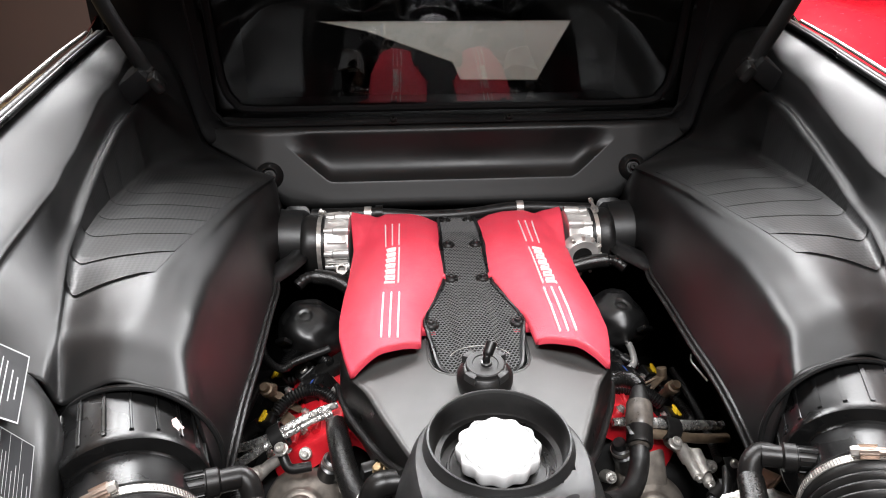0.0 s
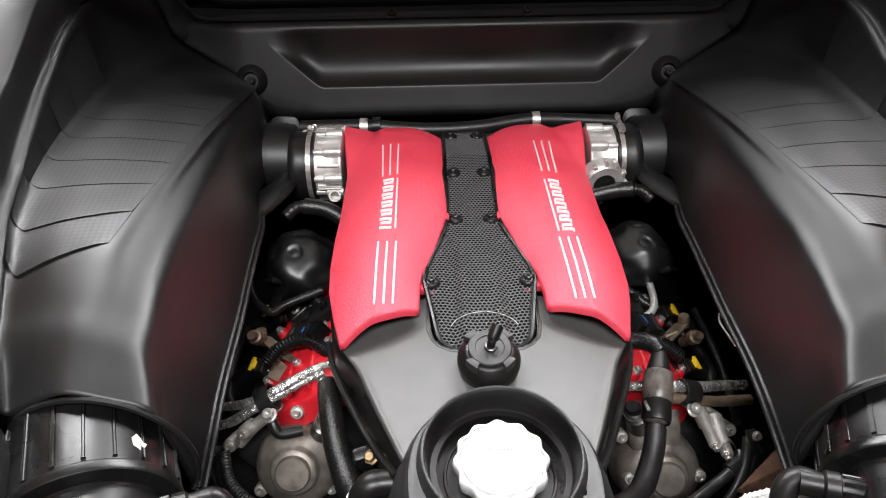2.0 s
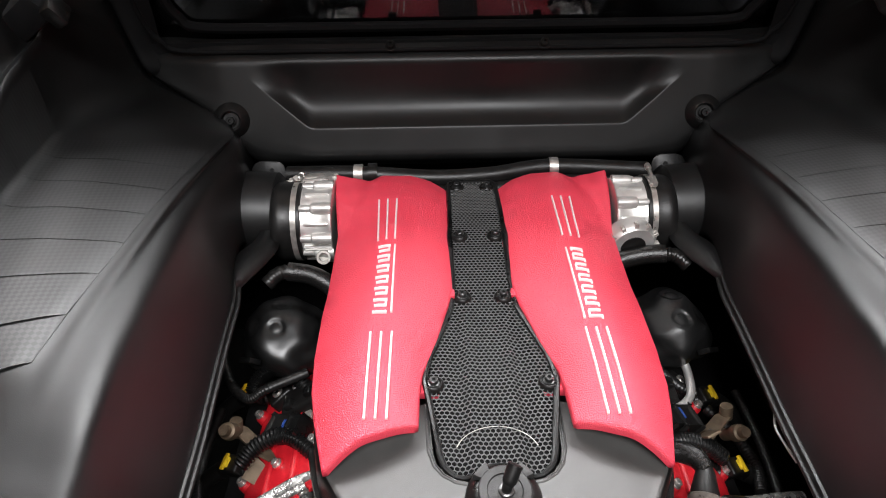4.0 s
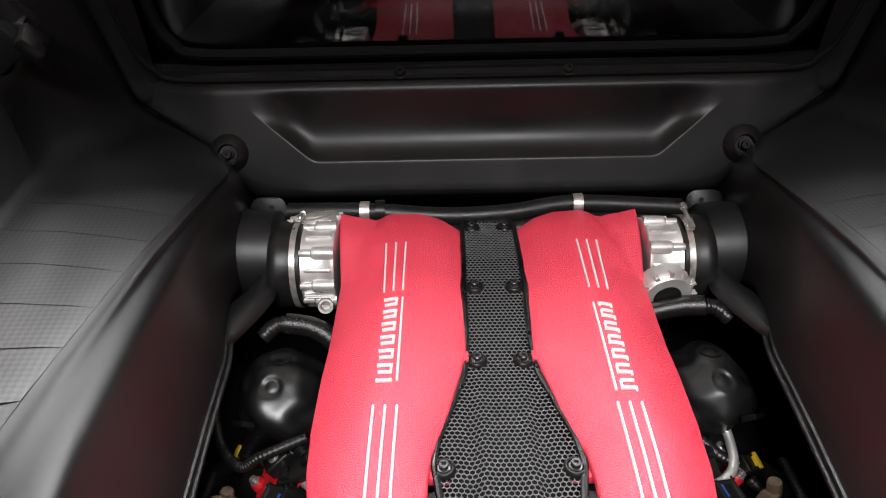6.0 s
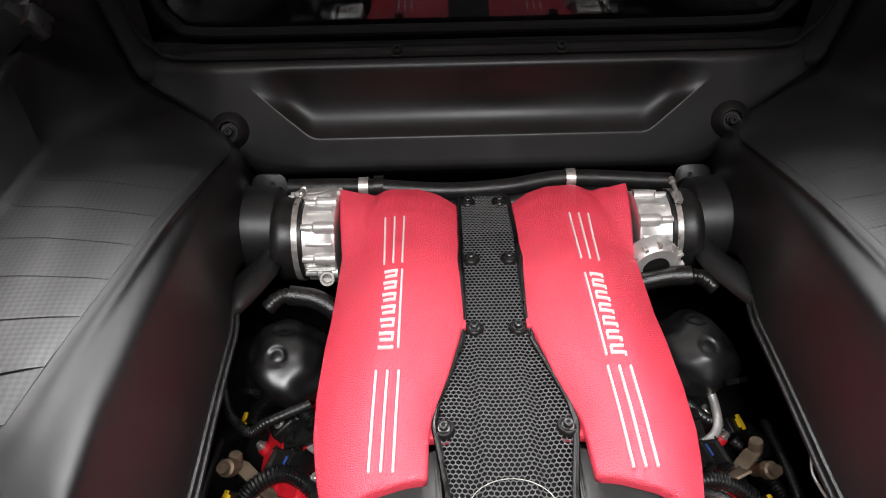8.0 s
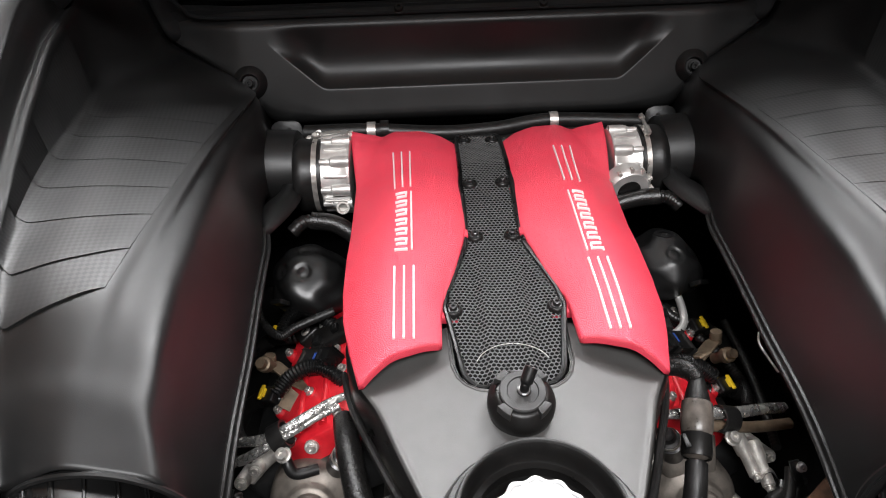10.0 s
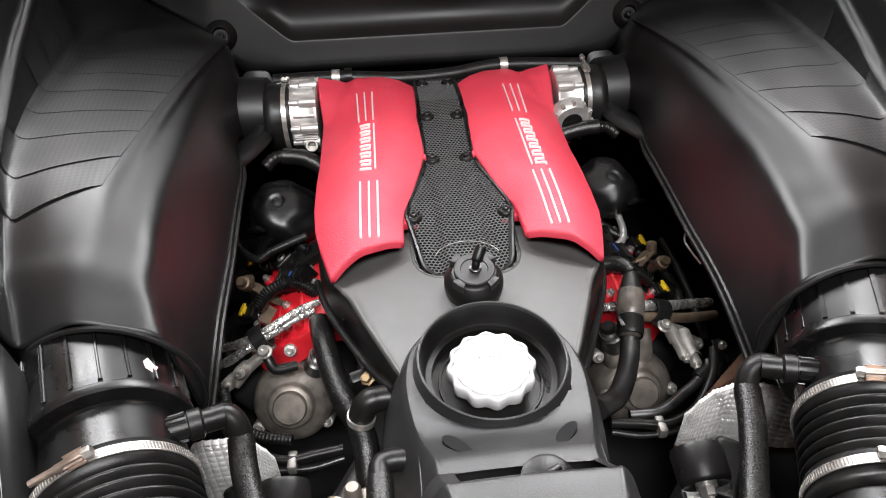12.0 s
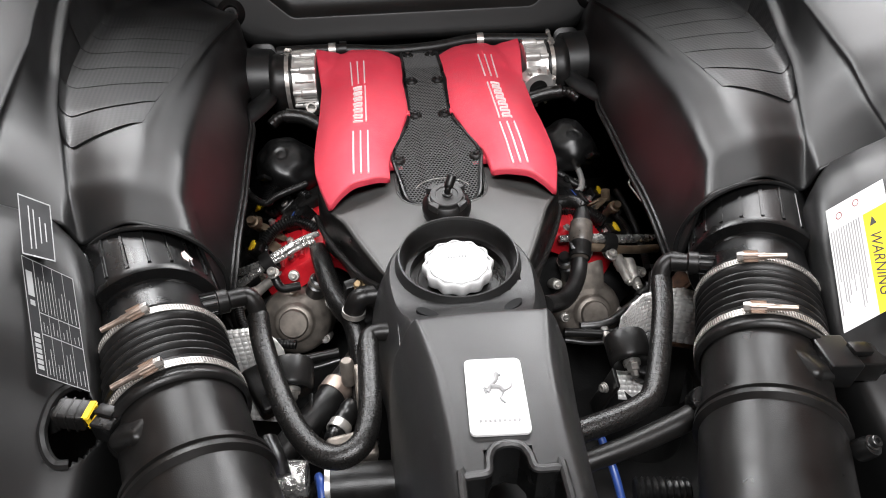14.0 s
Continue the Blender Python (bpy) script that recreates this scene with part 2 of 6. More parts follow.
slab("floor", (14, 14, 0.1), (0, 1, -0.05), FLOOR, "polished tan showroom floor", "floor")
slab("ceiling", (14, 14, 0.1), (0, 1, CEILING + 0.05), CEILPAINT, "warm pale painted showroom ceiling with light panels", "ceiling")
slab("wall_north", (14, 0.2, CEILING), (0, 8.1, CEILING / 2), WALLPAINT, "plain pale showroom wall", "wall")
slab("wall_south", (14, 0.2, CEILING), (0, -6.1, CEILING / 2), WALLPAINT, "plain pale showroom wall", "wall")
slab("wall_west", (0.2, 14, CEILING), (-7.1, 1, CEILING / 2), WALLPAINT, "plain pale showroom wall", "wall")
slab("wall_east", (0.2, 14, CEILING), (7.1, 1, CEILING / 2), WALLPAINT, "plain pale showroom wall", "wall")

for px, py, pw, pd in PANELS:
    t = thing("ceiling_light", (px, py, CEILING), "flat rectangular white ceiling light panel, lit", "ceiling light", "ceiling lights")
    box("frame", (pw + 0.06, pd + 0.06, 0.05), Matrix.Translation((px, py, CEILING - 0.025)), CEILPAINT, t, bevel=0.005)
    box("diffuser", (pw, pd, 0.012), Matrix.Translation((px, py, CEILING - 0.056)), LIT, t, "glowing white diffuser", bevel=0.003)

# made-up pale block that brightens the opening seen through the cabin
BACKDROP = material("backdrop_pale_grey", (0.27, 0.265, 0.25), 0.35, vary=0.05, scale=4)
ct = thing("cabin_view_backdrop", (0.3, 6.6, 0.0), "long pale grey block added to brighten the view through the cabin glass", "counter")
box("body", (3.4, 0.6, 1.0), Matrix.Translation((0.3, 6.6, 0.5)), BACKDROP, ct, bevel=0.02)
box("backdrop_top", (3.5, 0.7, 0.04), Matrix.Translation((0.3, 6.6, 1.02)), BACKDROP, ct, bevel=0.008)

# ---- bulkhead, rear window, side linings ----
# Right-hand lining: its cross-section at a place y along the car, from the rubber rim over the inner wall, the rounded
# ridge, the louvred plateau and the outer gutter up to the shelf under the body edge.
def lin(y, ys, vs):
    return float(np.interp(y, ys, vs))


def rim_at(y):
    return lin(y, [0.528, 0.57, 0.69, 0.80, 0.88, 0.92, 0.95, 1.06], [0.257, 0.254, 0.257, 0.264, 0.268, 0.276, 0.283, 0.284]), lin(y, [0.528, 0.575, 0.63, 0.98, 1.02, 1.06], [0.915, 0.937, 0.946, 0.951, 0.93, 0.90])


def inner_x(y):
    """Inner edge of the louvres."""
    return lin(y, [0.528, 0.575, 0.672, 0.771, 0.861, 0.905, 0.95, 0.994, 1.06], [0.328, 0.333, 0.338, 0.329, 0.320, 0.314, 0.308, 0.301, 0.296])


def outer_x(y):
    """Outer edge of the louvres, at the foot of the gutter wall."""
    return lin(y, [0.528, 0.575, 0.647, 0.70, 0.77, 0.829, 0.885, 0.98, 1.06], [0.378, 0.390, 0.411, 0.428, 0.446, 0.457, 0.464, 0.468, 0.468])


def section(y):
    rim = np.array(rim_at(y))
    fold = np.array((lin(y, [0.528, 0.575, 0.63, 0.70, 0.80, 0.91, 1.06], [0.266, 0.283, 0.288, 0.293, 0.294, 0.292, 0.287]), lin(y, [0.528, 0.575, 0.63, 0.70, 0.80, 0.91, 1.06], [1.014, 1.034, 1.044, 1.049, 1.050, 1.050, 1.040])))
    inner = np.array((inner_x(y), lin(y, [0.528, 0.575, 0.66, 0.72, 0.90, 0.994, 1.06], [1.040, 1.058, 1.075, 1.078, 1.077, 1.072, 1.064])))
    outer = np.array((outer_x(y), lin(y, [0.528, 0.575, 0.647, 0.70, 0.77, 0.885, 1.06], [1.018, 1.050, 1.072, 1.082, 1.085, 1.086, 1.092])))
    edge = np.array((lin(y, [0.528, 0.575, 0.63, 0.70, 0.80, 0.91, 1.06], [0.500, 0.513, 0.525, 0.540, 0.550, 0.555, 0.559]), lin(y, [0.528, 0.575, 0.63, 0.70, 0.80, 0.91, 1.06], [1.135, 1.140, 1.150, 1.167, 1.190, 1.212, 1.245])))
    crease = edge - np.array((lin(y, [0.528, 0.575, 0.70, 0.77, 0.98], [0.042, 0.055, 0.068, 0.068, 0.052]), lin(y, [0.528, 0.575, 0.63, 0.77, 0.85, 0.98], [0.049, 0.036, 0.028, 0.035, 0.032, 0.018])))
    wall_top = outer + np.array((0.008, lin(y, [0.528, 0.575, 0.70, 0.77, 0.85, 0.98, 1.06], [0.022, 0.006, 0.007, 0.012, 0.032, 0.070, 0.082])))
    up = np.array((0, 1.0))
    pts = [rim, rim + 0.33 * (fold - rim), rim + 0.68 * (fold - rim), rim + 0.90 * (fold - rim), fold + 0.10 * (inner - fold) + 0.003 * up, fold + 0.5 * (inner - fold) + 0.0035 * up,
           inner, 0.5 * (inner + outer) + 0.002 * up, outer, wall_top, wall_top + np.array((0.011, 0.008)), crease - np.array((0.010, 0.013)), crease, edge]
    return [(float(x), y, float(z)) for x, z in pts]


# the far end closes against the bulkhead along a fold and climbs beside the window
FOLD_LINE = [(0.296, 1.145, 0.955), (0.300, 1.155, 0.972), (0.306, 1.161, 0.987), (0.312, 1.164, 1.001), (0.319, 1.166, 1.014), (0.327, 1.168, 1.027), (0.343, 1.173, 1.036),
             (0.385, 1.185, 1.059), (0.428, 1.197, 1.082), (0.440, 1.200, 1.112), (0.450, 1.200, 1.160), (0.463, 1.200, 1.210), (0.490, 1.195, 1.258), (0.560, 1.175, 1.268)]


# Side panel that carries the stickers, behind the arch.
PANEL_Y = [0.528, 0.495, 0.45, 0.40, 0.355, 0.30, 0.22, 0.10, -0.05, -0.25]
PANEL_XZ = [
    [(0.388, 1.000), (0.392, 1.042), (0.412, 1.060), (0.458, 1.086), (0.500, 1.135)],
    [(0.360, 1.000), (0.366, 1.040), (0.395, 1.060), (0.445, 1.085), (0.492, 1.125)],
    [(0.343, 0.980), (0.348, 1.029), (0.380, 1.049), (0.432, 1.080), (0.482, 1.115)],
    [(0.331, 0.950), (0.336, 1.004), (0.366, 1.023), (0.420, 1.064), (0.474, 1.105)],
    [(0.322, 0.920), (0.326, 0.982), (0.360, 1.000), (0.415, 1.045), (0.470, 1.095)],
    [(0.318, 0.890), (0.322, 0.960), (0.355, 0.980), (0.410, 1.026), (0.468, 1.085)],
    [(0.322, 0.870), (0.328, 0.930), (0.360, 0.955), (0.412, 1.005), (0.470, 1.070)],
    [(0.340, 0.850), (0.345, 0.905), (0.372, 0.930), (0.420, 0.985), (0.475, 1.055)],
    [(0.350, 0.840), (0.355, 0.890), (0.382, 0.915), (0.428, 0.970), (0.480, 1.040)],
    [(0.360, 0.830), (0.365, 0.880), (0.392, 0.905), (0.435, 0.960), (0.485, 1.030)],
]
NU, NV = 79, 90
near_rows = [section(y) for y in (1.06, 1.02, 0.98, 0.93, 0.89, 0.85, 0.81, 0.77, 0.735, 0.70, 0.665, 0.63, 0.60, 0.575, 0.55, 0.528)]
half_way = [tuple(0.5 * (a + b) for a, b in zip(p, q)) for p, q in zip(near_rows[0], FOLD_LINE)]
half_way[9:13] = [(0.474, 1.120, 1.190), (0.487, 1.115, 1.200), (0.497, 1.112, 1.232), (0.508, 1.110, 1.246)]
LINING_GRID = resample([FOLD_LINE, half_way] + near_rows, NU, NV)


def lining_z(ax, y):
    """Height of the right-hand lining over (ax, y)."""
    row = catmull(section(y), 105)[35:]
    return float(np.interp(ax, [p.x for p in row], [p.z for p in row]))


CREASE_IN = [0.672, 0.720, 0.771, 0.815, 0.861, 0.905, 0.952, 0.994]
CREASE_OUT = [0.635, 0.688, 0.757, 0.815, 0.870, 0.920, 0.967, 1.006]


def crease_y(k, u):
    """Rear edge of the k-th louvre: straight over the plateau, curling forward at its outer end."""
    return CREASE_IN[k] + (CREASE_OUT[k] - CREASE_IN[k]) * min(1.0, u / 0.85) + 0.013 * max(0.0, (u - 0.85) / 0.15) ** 2


def build_lining(s):
    t = thing("side_lining", (s * 0.38, 0.6, 0.95), "satin black moulded plastic side lining with overlapping carbon louvres", "engine bay trim", "side linings")
    bm = bmesh.new()
    add_grid(bm, [[(s * p.x, p.y, p.z) for p in row] for row in LINING_GRID])
    sh = part("shroud", bm, LINING, t)
    m = sh.modifiers.new("thickness", "SOLIDIFY")
    m.thickness, m.offset = 0.003, -1
    bm = bmesh.new()
    grid = resample([[(s * x, y, z) for x, z in r] for y, r in zip(PANEL_Y, PANEL_XZ)], 61, 150)
    lattice = [[bm.verts.new(p) for p in row] for row in grid]
    for j in range(149):
        for i in range(60):
            c = (grid[j][i] + grid[j + 1][i + 1]) / 2
            if s < 0 and math.hypot((c.x + 0.338) / 0.0175, (c.y - 0.330) / 0.031) < 1:
                continue
            bm.faces.new((lattice[j][i], lattice[j][i + 1], lattice[j + 1][i + 1], lattice[j + 1][i]))
    if s < 0:
        flat = [p for row in grid for p in row]
        lip = []
        for a in np.radians(np.linspace(75, 285, 15)):
            q = Vector((-0.338 + 0.0175 * math.cos(a), 0.330 + 0.031 * math.sin(a)))
            near = min(flat, key=lambda p: (p.x - q.x) ** 2 + (p.y - q.y) ** 2)
            lip.append((q.x, q.y, near.z + 0.0015))
        tube("recess_lip", lip, 0.0042, LINING, t, "rounded lip round the plug recess", seg=8, n=40)
    sp = part("side_panel", bm, LINING, t)
    m = sp.modifiers.new("thickness", "SOLIDIFY")
    m.thickness, m.offset = 0.003, -1
    # louvres: each one stands proud at its rear edge and runs out flush ahead
    for k in range(len(CREASE_IN) - 1):
        proud = (0.0016, 0.0014, 0.0008, 0.0006, 0.0005, 0.0004, 0.0003)[k]
        grid = []
        for b in range(9):
            row = []
            for a in range(33):
                u, f = a / 32, b / 8
                y = crease_y(k, u) * (1 - f) + (crease_y(k + 1, u) + 0.003) * f
                lift = proud * (1 - f) ** 1.3
                x = inner_x(y) + (outer_x(y) + 0.0075 - inner_x(y)) * u
                z = lining_z(x, y) + 0.0003 + lift * (0.35 + 0.65 * min(1.0, 9 * u))
                row.append((s * (x - 2.0 * lift * max(0.0, (u - 0.86) / 0.14)), y, z))
            grid.append(row)
        bm = bmesh.new()
        vs = add_grid(bm, grid)
        for line, drop in ((vs[0], Vector((0, 0.0010, -0.002))), ([r[0] for r in vs], Vector((s * 0.001, 0, -0.002)))):
            skirt = [bm.verts.new(v.co + drop) for v in line]
            for a in range(len(line) - 1):
                bm.faces.new((line[a], line[a + 1], skirt[a + 1], skirt[a]))
        part("louvre", bm, CARBON, t, "carbon weave louvre" if k == 0 else "", sharp=50)
    # rubber edge strip along the rim
    rim = [(s * rim_at(y)[0], y, rim_at(y)[1] + 0.001) for y in (0.915, 0.88, 0.84, 0.80, 0.75, 0.70, 0.65, 0.61, 0.57, 0.530)]
    tube("edge_strip", rim, 0.0026, RUBBER, t, "black rubber edge strip", seg=8, n=50, flat=1.5)
    tube("edge_strip", [(x - s * 0.0042, y, z - 0.003) for x, y, z in rim], 0.0026, RUBBER, t, seg=8, n=50)
    # arch lip round the intake collar
    lip = [(s * (0.322 + 0.0735 * math.cos(a)), 0.527, 0.961 + 0.0735 * math.sin(a)) for a in [math.radians(d) for d in range(-40, 226, 14)]]
    tube("arch_lip", lip, 0.0028, LINING, t, seg=8, n=70)
    # round boss over the throttle hose, and its flange
    lathe("boss", [(0.040, -0.004), (0.050, 0.0), (0.054, 0.004), (0.055, 0.02), (0.056, 0.05), (0.058, 0.075), (0.066, 0.09)],
          (s * 0.247, 1.062, 0.945), (s, 0, 0.03), LINING, t, seg=40)
    bm = bmesh.new()
    a = catmull([(s * 0.243, 1.030, 0.949), (s * 0.238, 0.985, 0.949), (s * 0.246, 0.954, 0.949), (s * 0.257, 0.928, 0.949), (s * 0.267, 0.904, 0.949), (s * 0.267, 0.880, 0.949)], 30)
    b = catmull([(s * 0.262, 1.030, 0.956), (s * 0.266, 0.990, 0.956), (s * 0.280, 0.966, 0.955), (s * 0.284, 0.944, 0.955), (s * 0.278, 0.916, 0.953), (s * 0.269, 0.880, 0.950)], 30)
    add_grid(bm, [[p, p.lerp(q, 0.5) + Vector((0, 0, 0.003)), q] for p, q in zip(a, b)])
    f = part("flange", bm, LINING, t)
    m = f.modifiers.new("thickness", "SOLIDIFY")
    m.thickness = 0.003
    tm = plane_matrix((s * 0.272, 1.120, 0.966), (1, 0, 0), (0, 0.35, 0.94))
    prism("tab", rounded(0.046, 0.046, 0.014), 0, 0.002, LINING, t, "rounded mounting tab", m=tm, bevel=0.0006)
    # black disc on the tab paints the shade of its hole
    lathe("tab_hole_disc", [(0.0001, 0.0024), (0.003, 0.0024), (0.0036, 0.0018)], tm @ Vector((-s * 0.004, 0.010, 0)), tm.to_3x3() @ Vector((0, 0, 1)), WELL, t, seg=14)
    bolt(t, (s * 0.2655, 0.612, 0.950), (-s * 0.9, -0.1, 0.4), 0.008, PLASTIC, "clip", "round black push clip")
    if s < 0:
        prism("vent_fin", [(0.030, 0.003), (-0.024, 0.010), (-0.030, -0.008)], 0, 0.003, LINING, t, "small triangular fin", m=plane_matrix((-0.489, 0.841, 1.137), (0, 1, 0.35), (-1, 0, 0.6)), bevel=0.001)
    # outer seal strip and body edge
    edge = [(s * p.x, p.y, p.z) for p in [row[-1] for row in LINING_GRID][::9]]
    edge += [(s * x, y, z) for y, (x, z) in zip(PANEL_Y[1:], [r[-1] for r in PANEL_XZ][1:])]
    tube("weather_strip", [(x + s * 0.006, y, z + 0.002) for x, y, z in edge], 0.008, RUBBER, t, "rubber weather strip", seg=10, n=60)
    # thin steel line stands in for the white glint along the outer seal
    tube("seal_highlight", [(x + s * 0.026, y, z + 0.006) for x, y, z in edge], 0.0030, STEEL, t, "steel strip that paints the bright highlight on the outer seal", seg=8, n=60)
    tube("seal_lip", [(x - s * 0.004, y, z + 0.006) for x, y, z in edge], 0.0045, GLOSSY, t, "glossy black seal lip", seg=10, n=60)
    return t


CARBON = material("carbon_weave", (0.0065, 0.0065, 0.0065), 0.42, spec=0.42, vary=0.2, scale=12, rough_vary=0.05)
nt = CARBON.node_tree
tc, ck = nt.nodes.new("ShaderNodeTexCoord"), nt.nodes.new("ShaderNodeTexChecker")
mp, wr = nt.nodes.new("ShaderNodeMapping"), nt.nodes.new("ShaderNodeMapRange")
mp.inputs["Rotation"].default_value = (0, 0, radians(38))
mp.inputs["Location"].default_value = (0, 0, 0.0013)
mp.inputs["Scale"].default_value = (1, 1, 0.02)
ck.inputs["Scale"].default_value = 270.0
wr.inputs["To Min"].default_value, wr.inputs["To Max"].default_value = 0.39, 0.45
sp = nt.nodes.new("ShaderNodeMapRange")
sp.inputs["To Min"].default_value, sp.inputs["To Max"].default_value = 0.44, 0.36
nt.links.new(ck.outputs["Fac"], sp.inputs["Value"])
nt.links.new(sp.outputs["Result"], nt.nodes["Principled BSDF"].inputs["Specular IOR Level"])
nt.links.new(tc.outputs["Object"], mp.inputs["Vector"])
nt.links.new(mp.outputs["Vector"], ck.inputs["Vector"])
nt.links.new(ck.outputs["Fac"], wr.inputs["Value"])
nt.links.new(wr.outputs["Result"], nt.nodes["Principled BSDF"].inputs["Roughness"])

build_lining(1)
build_lining(-1)

# bulkhead panel: profile from its lower edge up to the window, widened at the middle by a pressed step
bh = thing("bulkhead_panel", (0, 1.15, 0.98), "satin black moulded bulkhead panel below the rear window", "engine bay trim")


def ramp01(v, a, b):
    f = max(0.0, min(1.0, (v - a) / (b - a)))
    return f * f * (3 - 2 * f)


def bulk_profile(x):
    """Section of the panel at x: lower face, the pocket with its upward-facing ledge, the rail below the window."""
    ax = abs(x)
    zb = lin(ax, [0, 0.262, 0.290, 0.306, 0.316, 0.327, 0.343, 0.385, 0.430], [0.977, 0.977, 0.979, 0.988, 1.008, 1.022, 1.034, 1.057, 1.080])
    zs = 1.0185 + 0.80 * max(0.0, ax - 0.216)
    zt = max(1.098, zb + 0.014)
    zs = min(zs, zt - 0.012)
    deep = 0.0185 * (1 - ramp01(ax, 0.228, 0.292)) * min(1.0, (zt - zs) / 0.055)
    out = 0.022 * max(0.0, (ax - 0.33) / 0.10) ** 1.5
    base = lambda z: 1.143 + (z - 0.977) * 0.40 + out
    tall = zt - zs
    pts = [(base(zb) + 0.022, zb - 0.018), (base(zb) + 0.006, zb - 0.004), (base(zb), zb + 0.002)]
    for z, d in ((zb + 0.35 * (zs - zb), 0), (zs - 0.010, 0), (zs - 0.003, 0), (zs, 0), (zs + 0.010 * tall, 0.05), (zs + 0.045 * tall, 0.27), (zs + 0.10 * tall, 0.58), (zs + 0.175 * tall, 0.84), (zs + 0.275 * tall, 1.0), (zs + 0.45 * tall, 0.96), (zs + 0.66 * tall, 0.70), (zs + 0.86 * tall, 0.30)):
        z = min(max(z, zb + 0.004), zt - 0.004)
        pts.append((base(z) + deep * d, z))
    pts += [(base(zt), zt), (base(zt) + 0.003, zt + 0.005), (base(zt) + 0.009, zt + 0.009), (base(zt) + 0.022, zt + 0.018), (base(zt) + 0.036, zt + 0.024), (base(zt) + 0.048, zt + 0.018)]
    return pts


bm = bmesh.new()
grid = []
for x in np.linspace(-0.425, 0.425, 121):
    grid.append([(x, y, z) for y, z in bulk_profile(x)])
add_grid(bm, grid)
bmesh.ops.remove_doubles(bm, verts=bm.verts, dist=1e-5)
ob = part("panel", bm, LINING, bh, sharp=80)
m = ob.modifiers.new("smooth", "SUBSURF")
m.levels = m.render_levels = 1
for s in (-1, 1):
    lathe("screw_cup", [(0.004, -0.004), (0.0105, -0.004), (0.0120, 0.002), (0.0135, 0.0028), (0.0165, 0.001), (0.024, -0.008)], (s * 0.3195, 1.1545, 1.0350), (-s * 0.10, -0.93, 0.35), LINING, bh, seg=32)
    bolt(bh, (s * 0.3195, 1.1555, 1.0350), (-s * 0.10, -0.93, 0.35), 0.0070, WELL, "screw", "black socket screw")
    bolt(bh, (s * 0.1025, 1.2020, 1.1150), (0, -0.5, 0.85), 0.008, PLASTIC, "screw")

# rear window: dark seal, leaning tinted pane, cabin behind with its bright windscreen
wf = thing("rear_window", (0, 1.24, 1.13), "wide tinted rear cabin window with rounded black seal", "window", kind="structure")
W, ZB, LEANW = 0.400, 1.130, -0.18


def win(u, z, out=0.0):
    return (u, 1.236 + (z - ZB) * LEANW + out, z)


loop = [win(-W, 1.55), win(-W, 1.40), win(-W, 1.25), win(-W + 0.003, 1.180), win(-W + 0.016, 1.150), win(-W + 0.045, 1.134)]
loop = loop + [win(-0.2, 1.132), win(0, 1.132), win(0.2, 1.132)] + [(-x, y, z) for x, y, z in loop[::-1]]
tube("seal", loop, 0.007, NEARBLACK, wf, "matt black rubber seal", seg=8, n=90)
# rail colour is near-black to hold the shade under the hood
tube("window_frame", [(x * 1.045, y - 0.035 - 0.1 * max(0, z - 1.14), z - 0.020) for x, y, z in loop], 0.0030, NEARBLACK, wf, "moulded frame rail, blackened for the hood's shade", seg=8, n=90)
bm = bmesh.new()
vs = [bm.verts.new(win(u, z, 0.004)) for u, z in ((-0.42, 1.10), (0.42, 1.10), (0.42, 1.56), (-0.42, 1.56))]
bm.faces.new(vs)
pane = part("pane", bm, GLASS, wf, "dark tinted glass pane", smooth=False)
pane.visible_shadow = False
m = pane.modifiers.new("thickness", "SOLIDIFY")
m.thickness = 0.004
cb = thing("cabin", (0, 1.9, 0.9), "dark cabin interior seen through the rear window, bright windscreen beyond", "cabin", kind="structure")
for size, at in (((1.2, 1.0, 0.02), (0, 1.75, 0.98)), ((1.2, 1.0, 0.02), (0, 1.75, 1.60)), ((0.02, 1.0, 0.64), (-0.6, 1.75, 1.29)), ((0.02, 1.0, 0.64), (0.6, 1.75, 1.29))):
    box("cabin_panel", size, Matrix.Translation(at), NEARBLACK, cb, bevel=0)
outer = [(-0.6, 0.98), (0.6, 0.98), (0.6, 1.6), (-0.6, 1.6)]
hole = [(-0.35, 1.218), (-0.20, 1.187), (0.065, 1.09), (0.09, 1.035), (0.337, 1.03), (0.437, 1.21)]
bm = bmesh.new()
o = [bm.verts.new((x, 2.2, z)) for x, z in outer]
h = [bm.verts.new((x, 2.2, z)) for x, z in hole]
bm.faces.new((o[0], h[3], h[2], h[1], h[0], o[3]))
bm.faces.new((o[0], o[1], h[4], h[3]))
bm.faces.new((o[1], o[2], h[5], h[4]))
bm.faces.new((o[2], o[3], h[0], h[5]))
part("dashboard", bm, NEARBLACK, cb)
# pillar trim: the hood's shade is put into its near-black colour
for s in (-1, 1):
    bm = bmesh.new()
    prof = [[(s * 0.375, 1.240, 1.070), (s * 0.418, 1.232, 1.060), (s * 0.436, 1.230, 1.062)],
            [(s * 0.385, 1.222, 1.090), (s * 0.424, 1.202, 1.085), (s * 0.436, 1.206, 1.088)],
            [(s * 0.412, 1.228, 1.115), (s * 0.436, 1.204, 1.113), (s * 0.455, 1.212, 1.115)],
            [(s * 0.414, 1.225, 1.160), (s * 0.447, 1.205, 1.160), (s * 0.475, 1.222, 1.160)],
            [(s * 0.414, 1.220, 1.210), (s * 0.459, 1.205, 1.210), (s * 0.500, 1.226, 1.220)],
            [(s * 0.415, 1.210, 1.320), (s * 0.485, 1.206, 1.310), (s * 0.560, 1.220, 1.320)],
            [(s * 0.415, 1.200, 1.560), (s * 0.530, 1.220, 1.540), (s * 0.620, 1.240, 1.540)]]
    add_grid(bm, resample(prof, 15, 41))
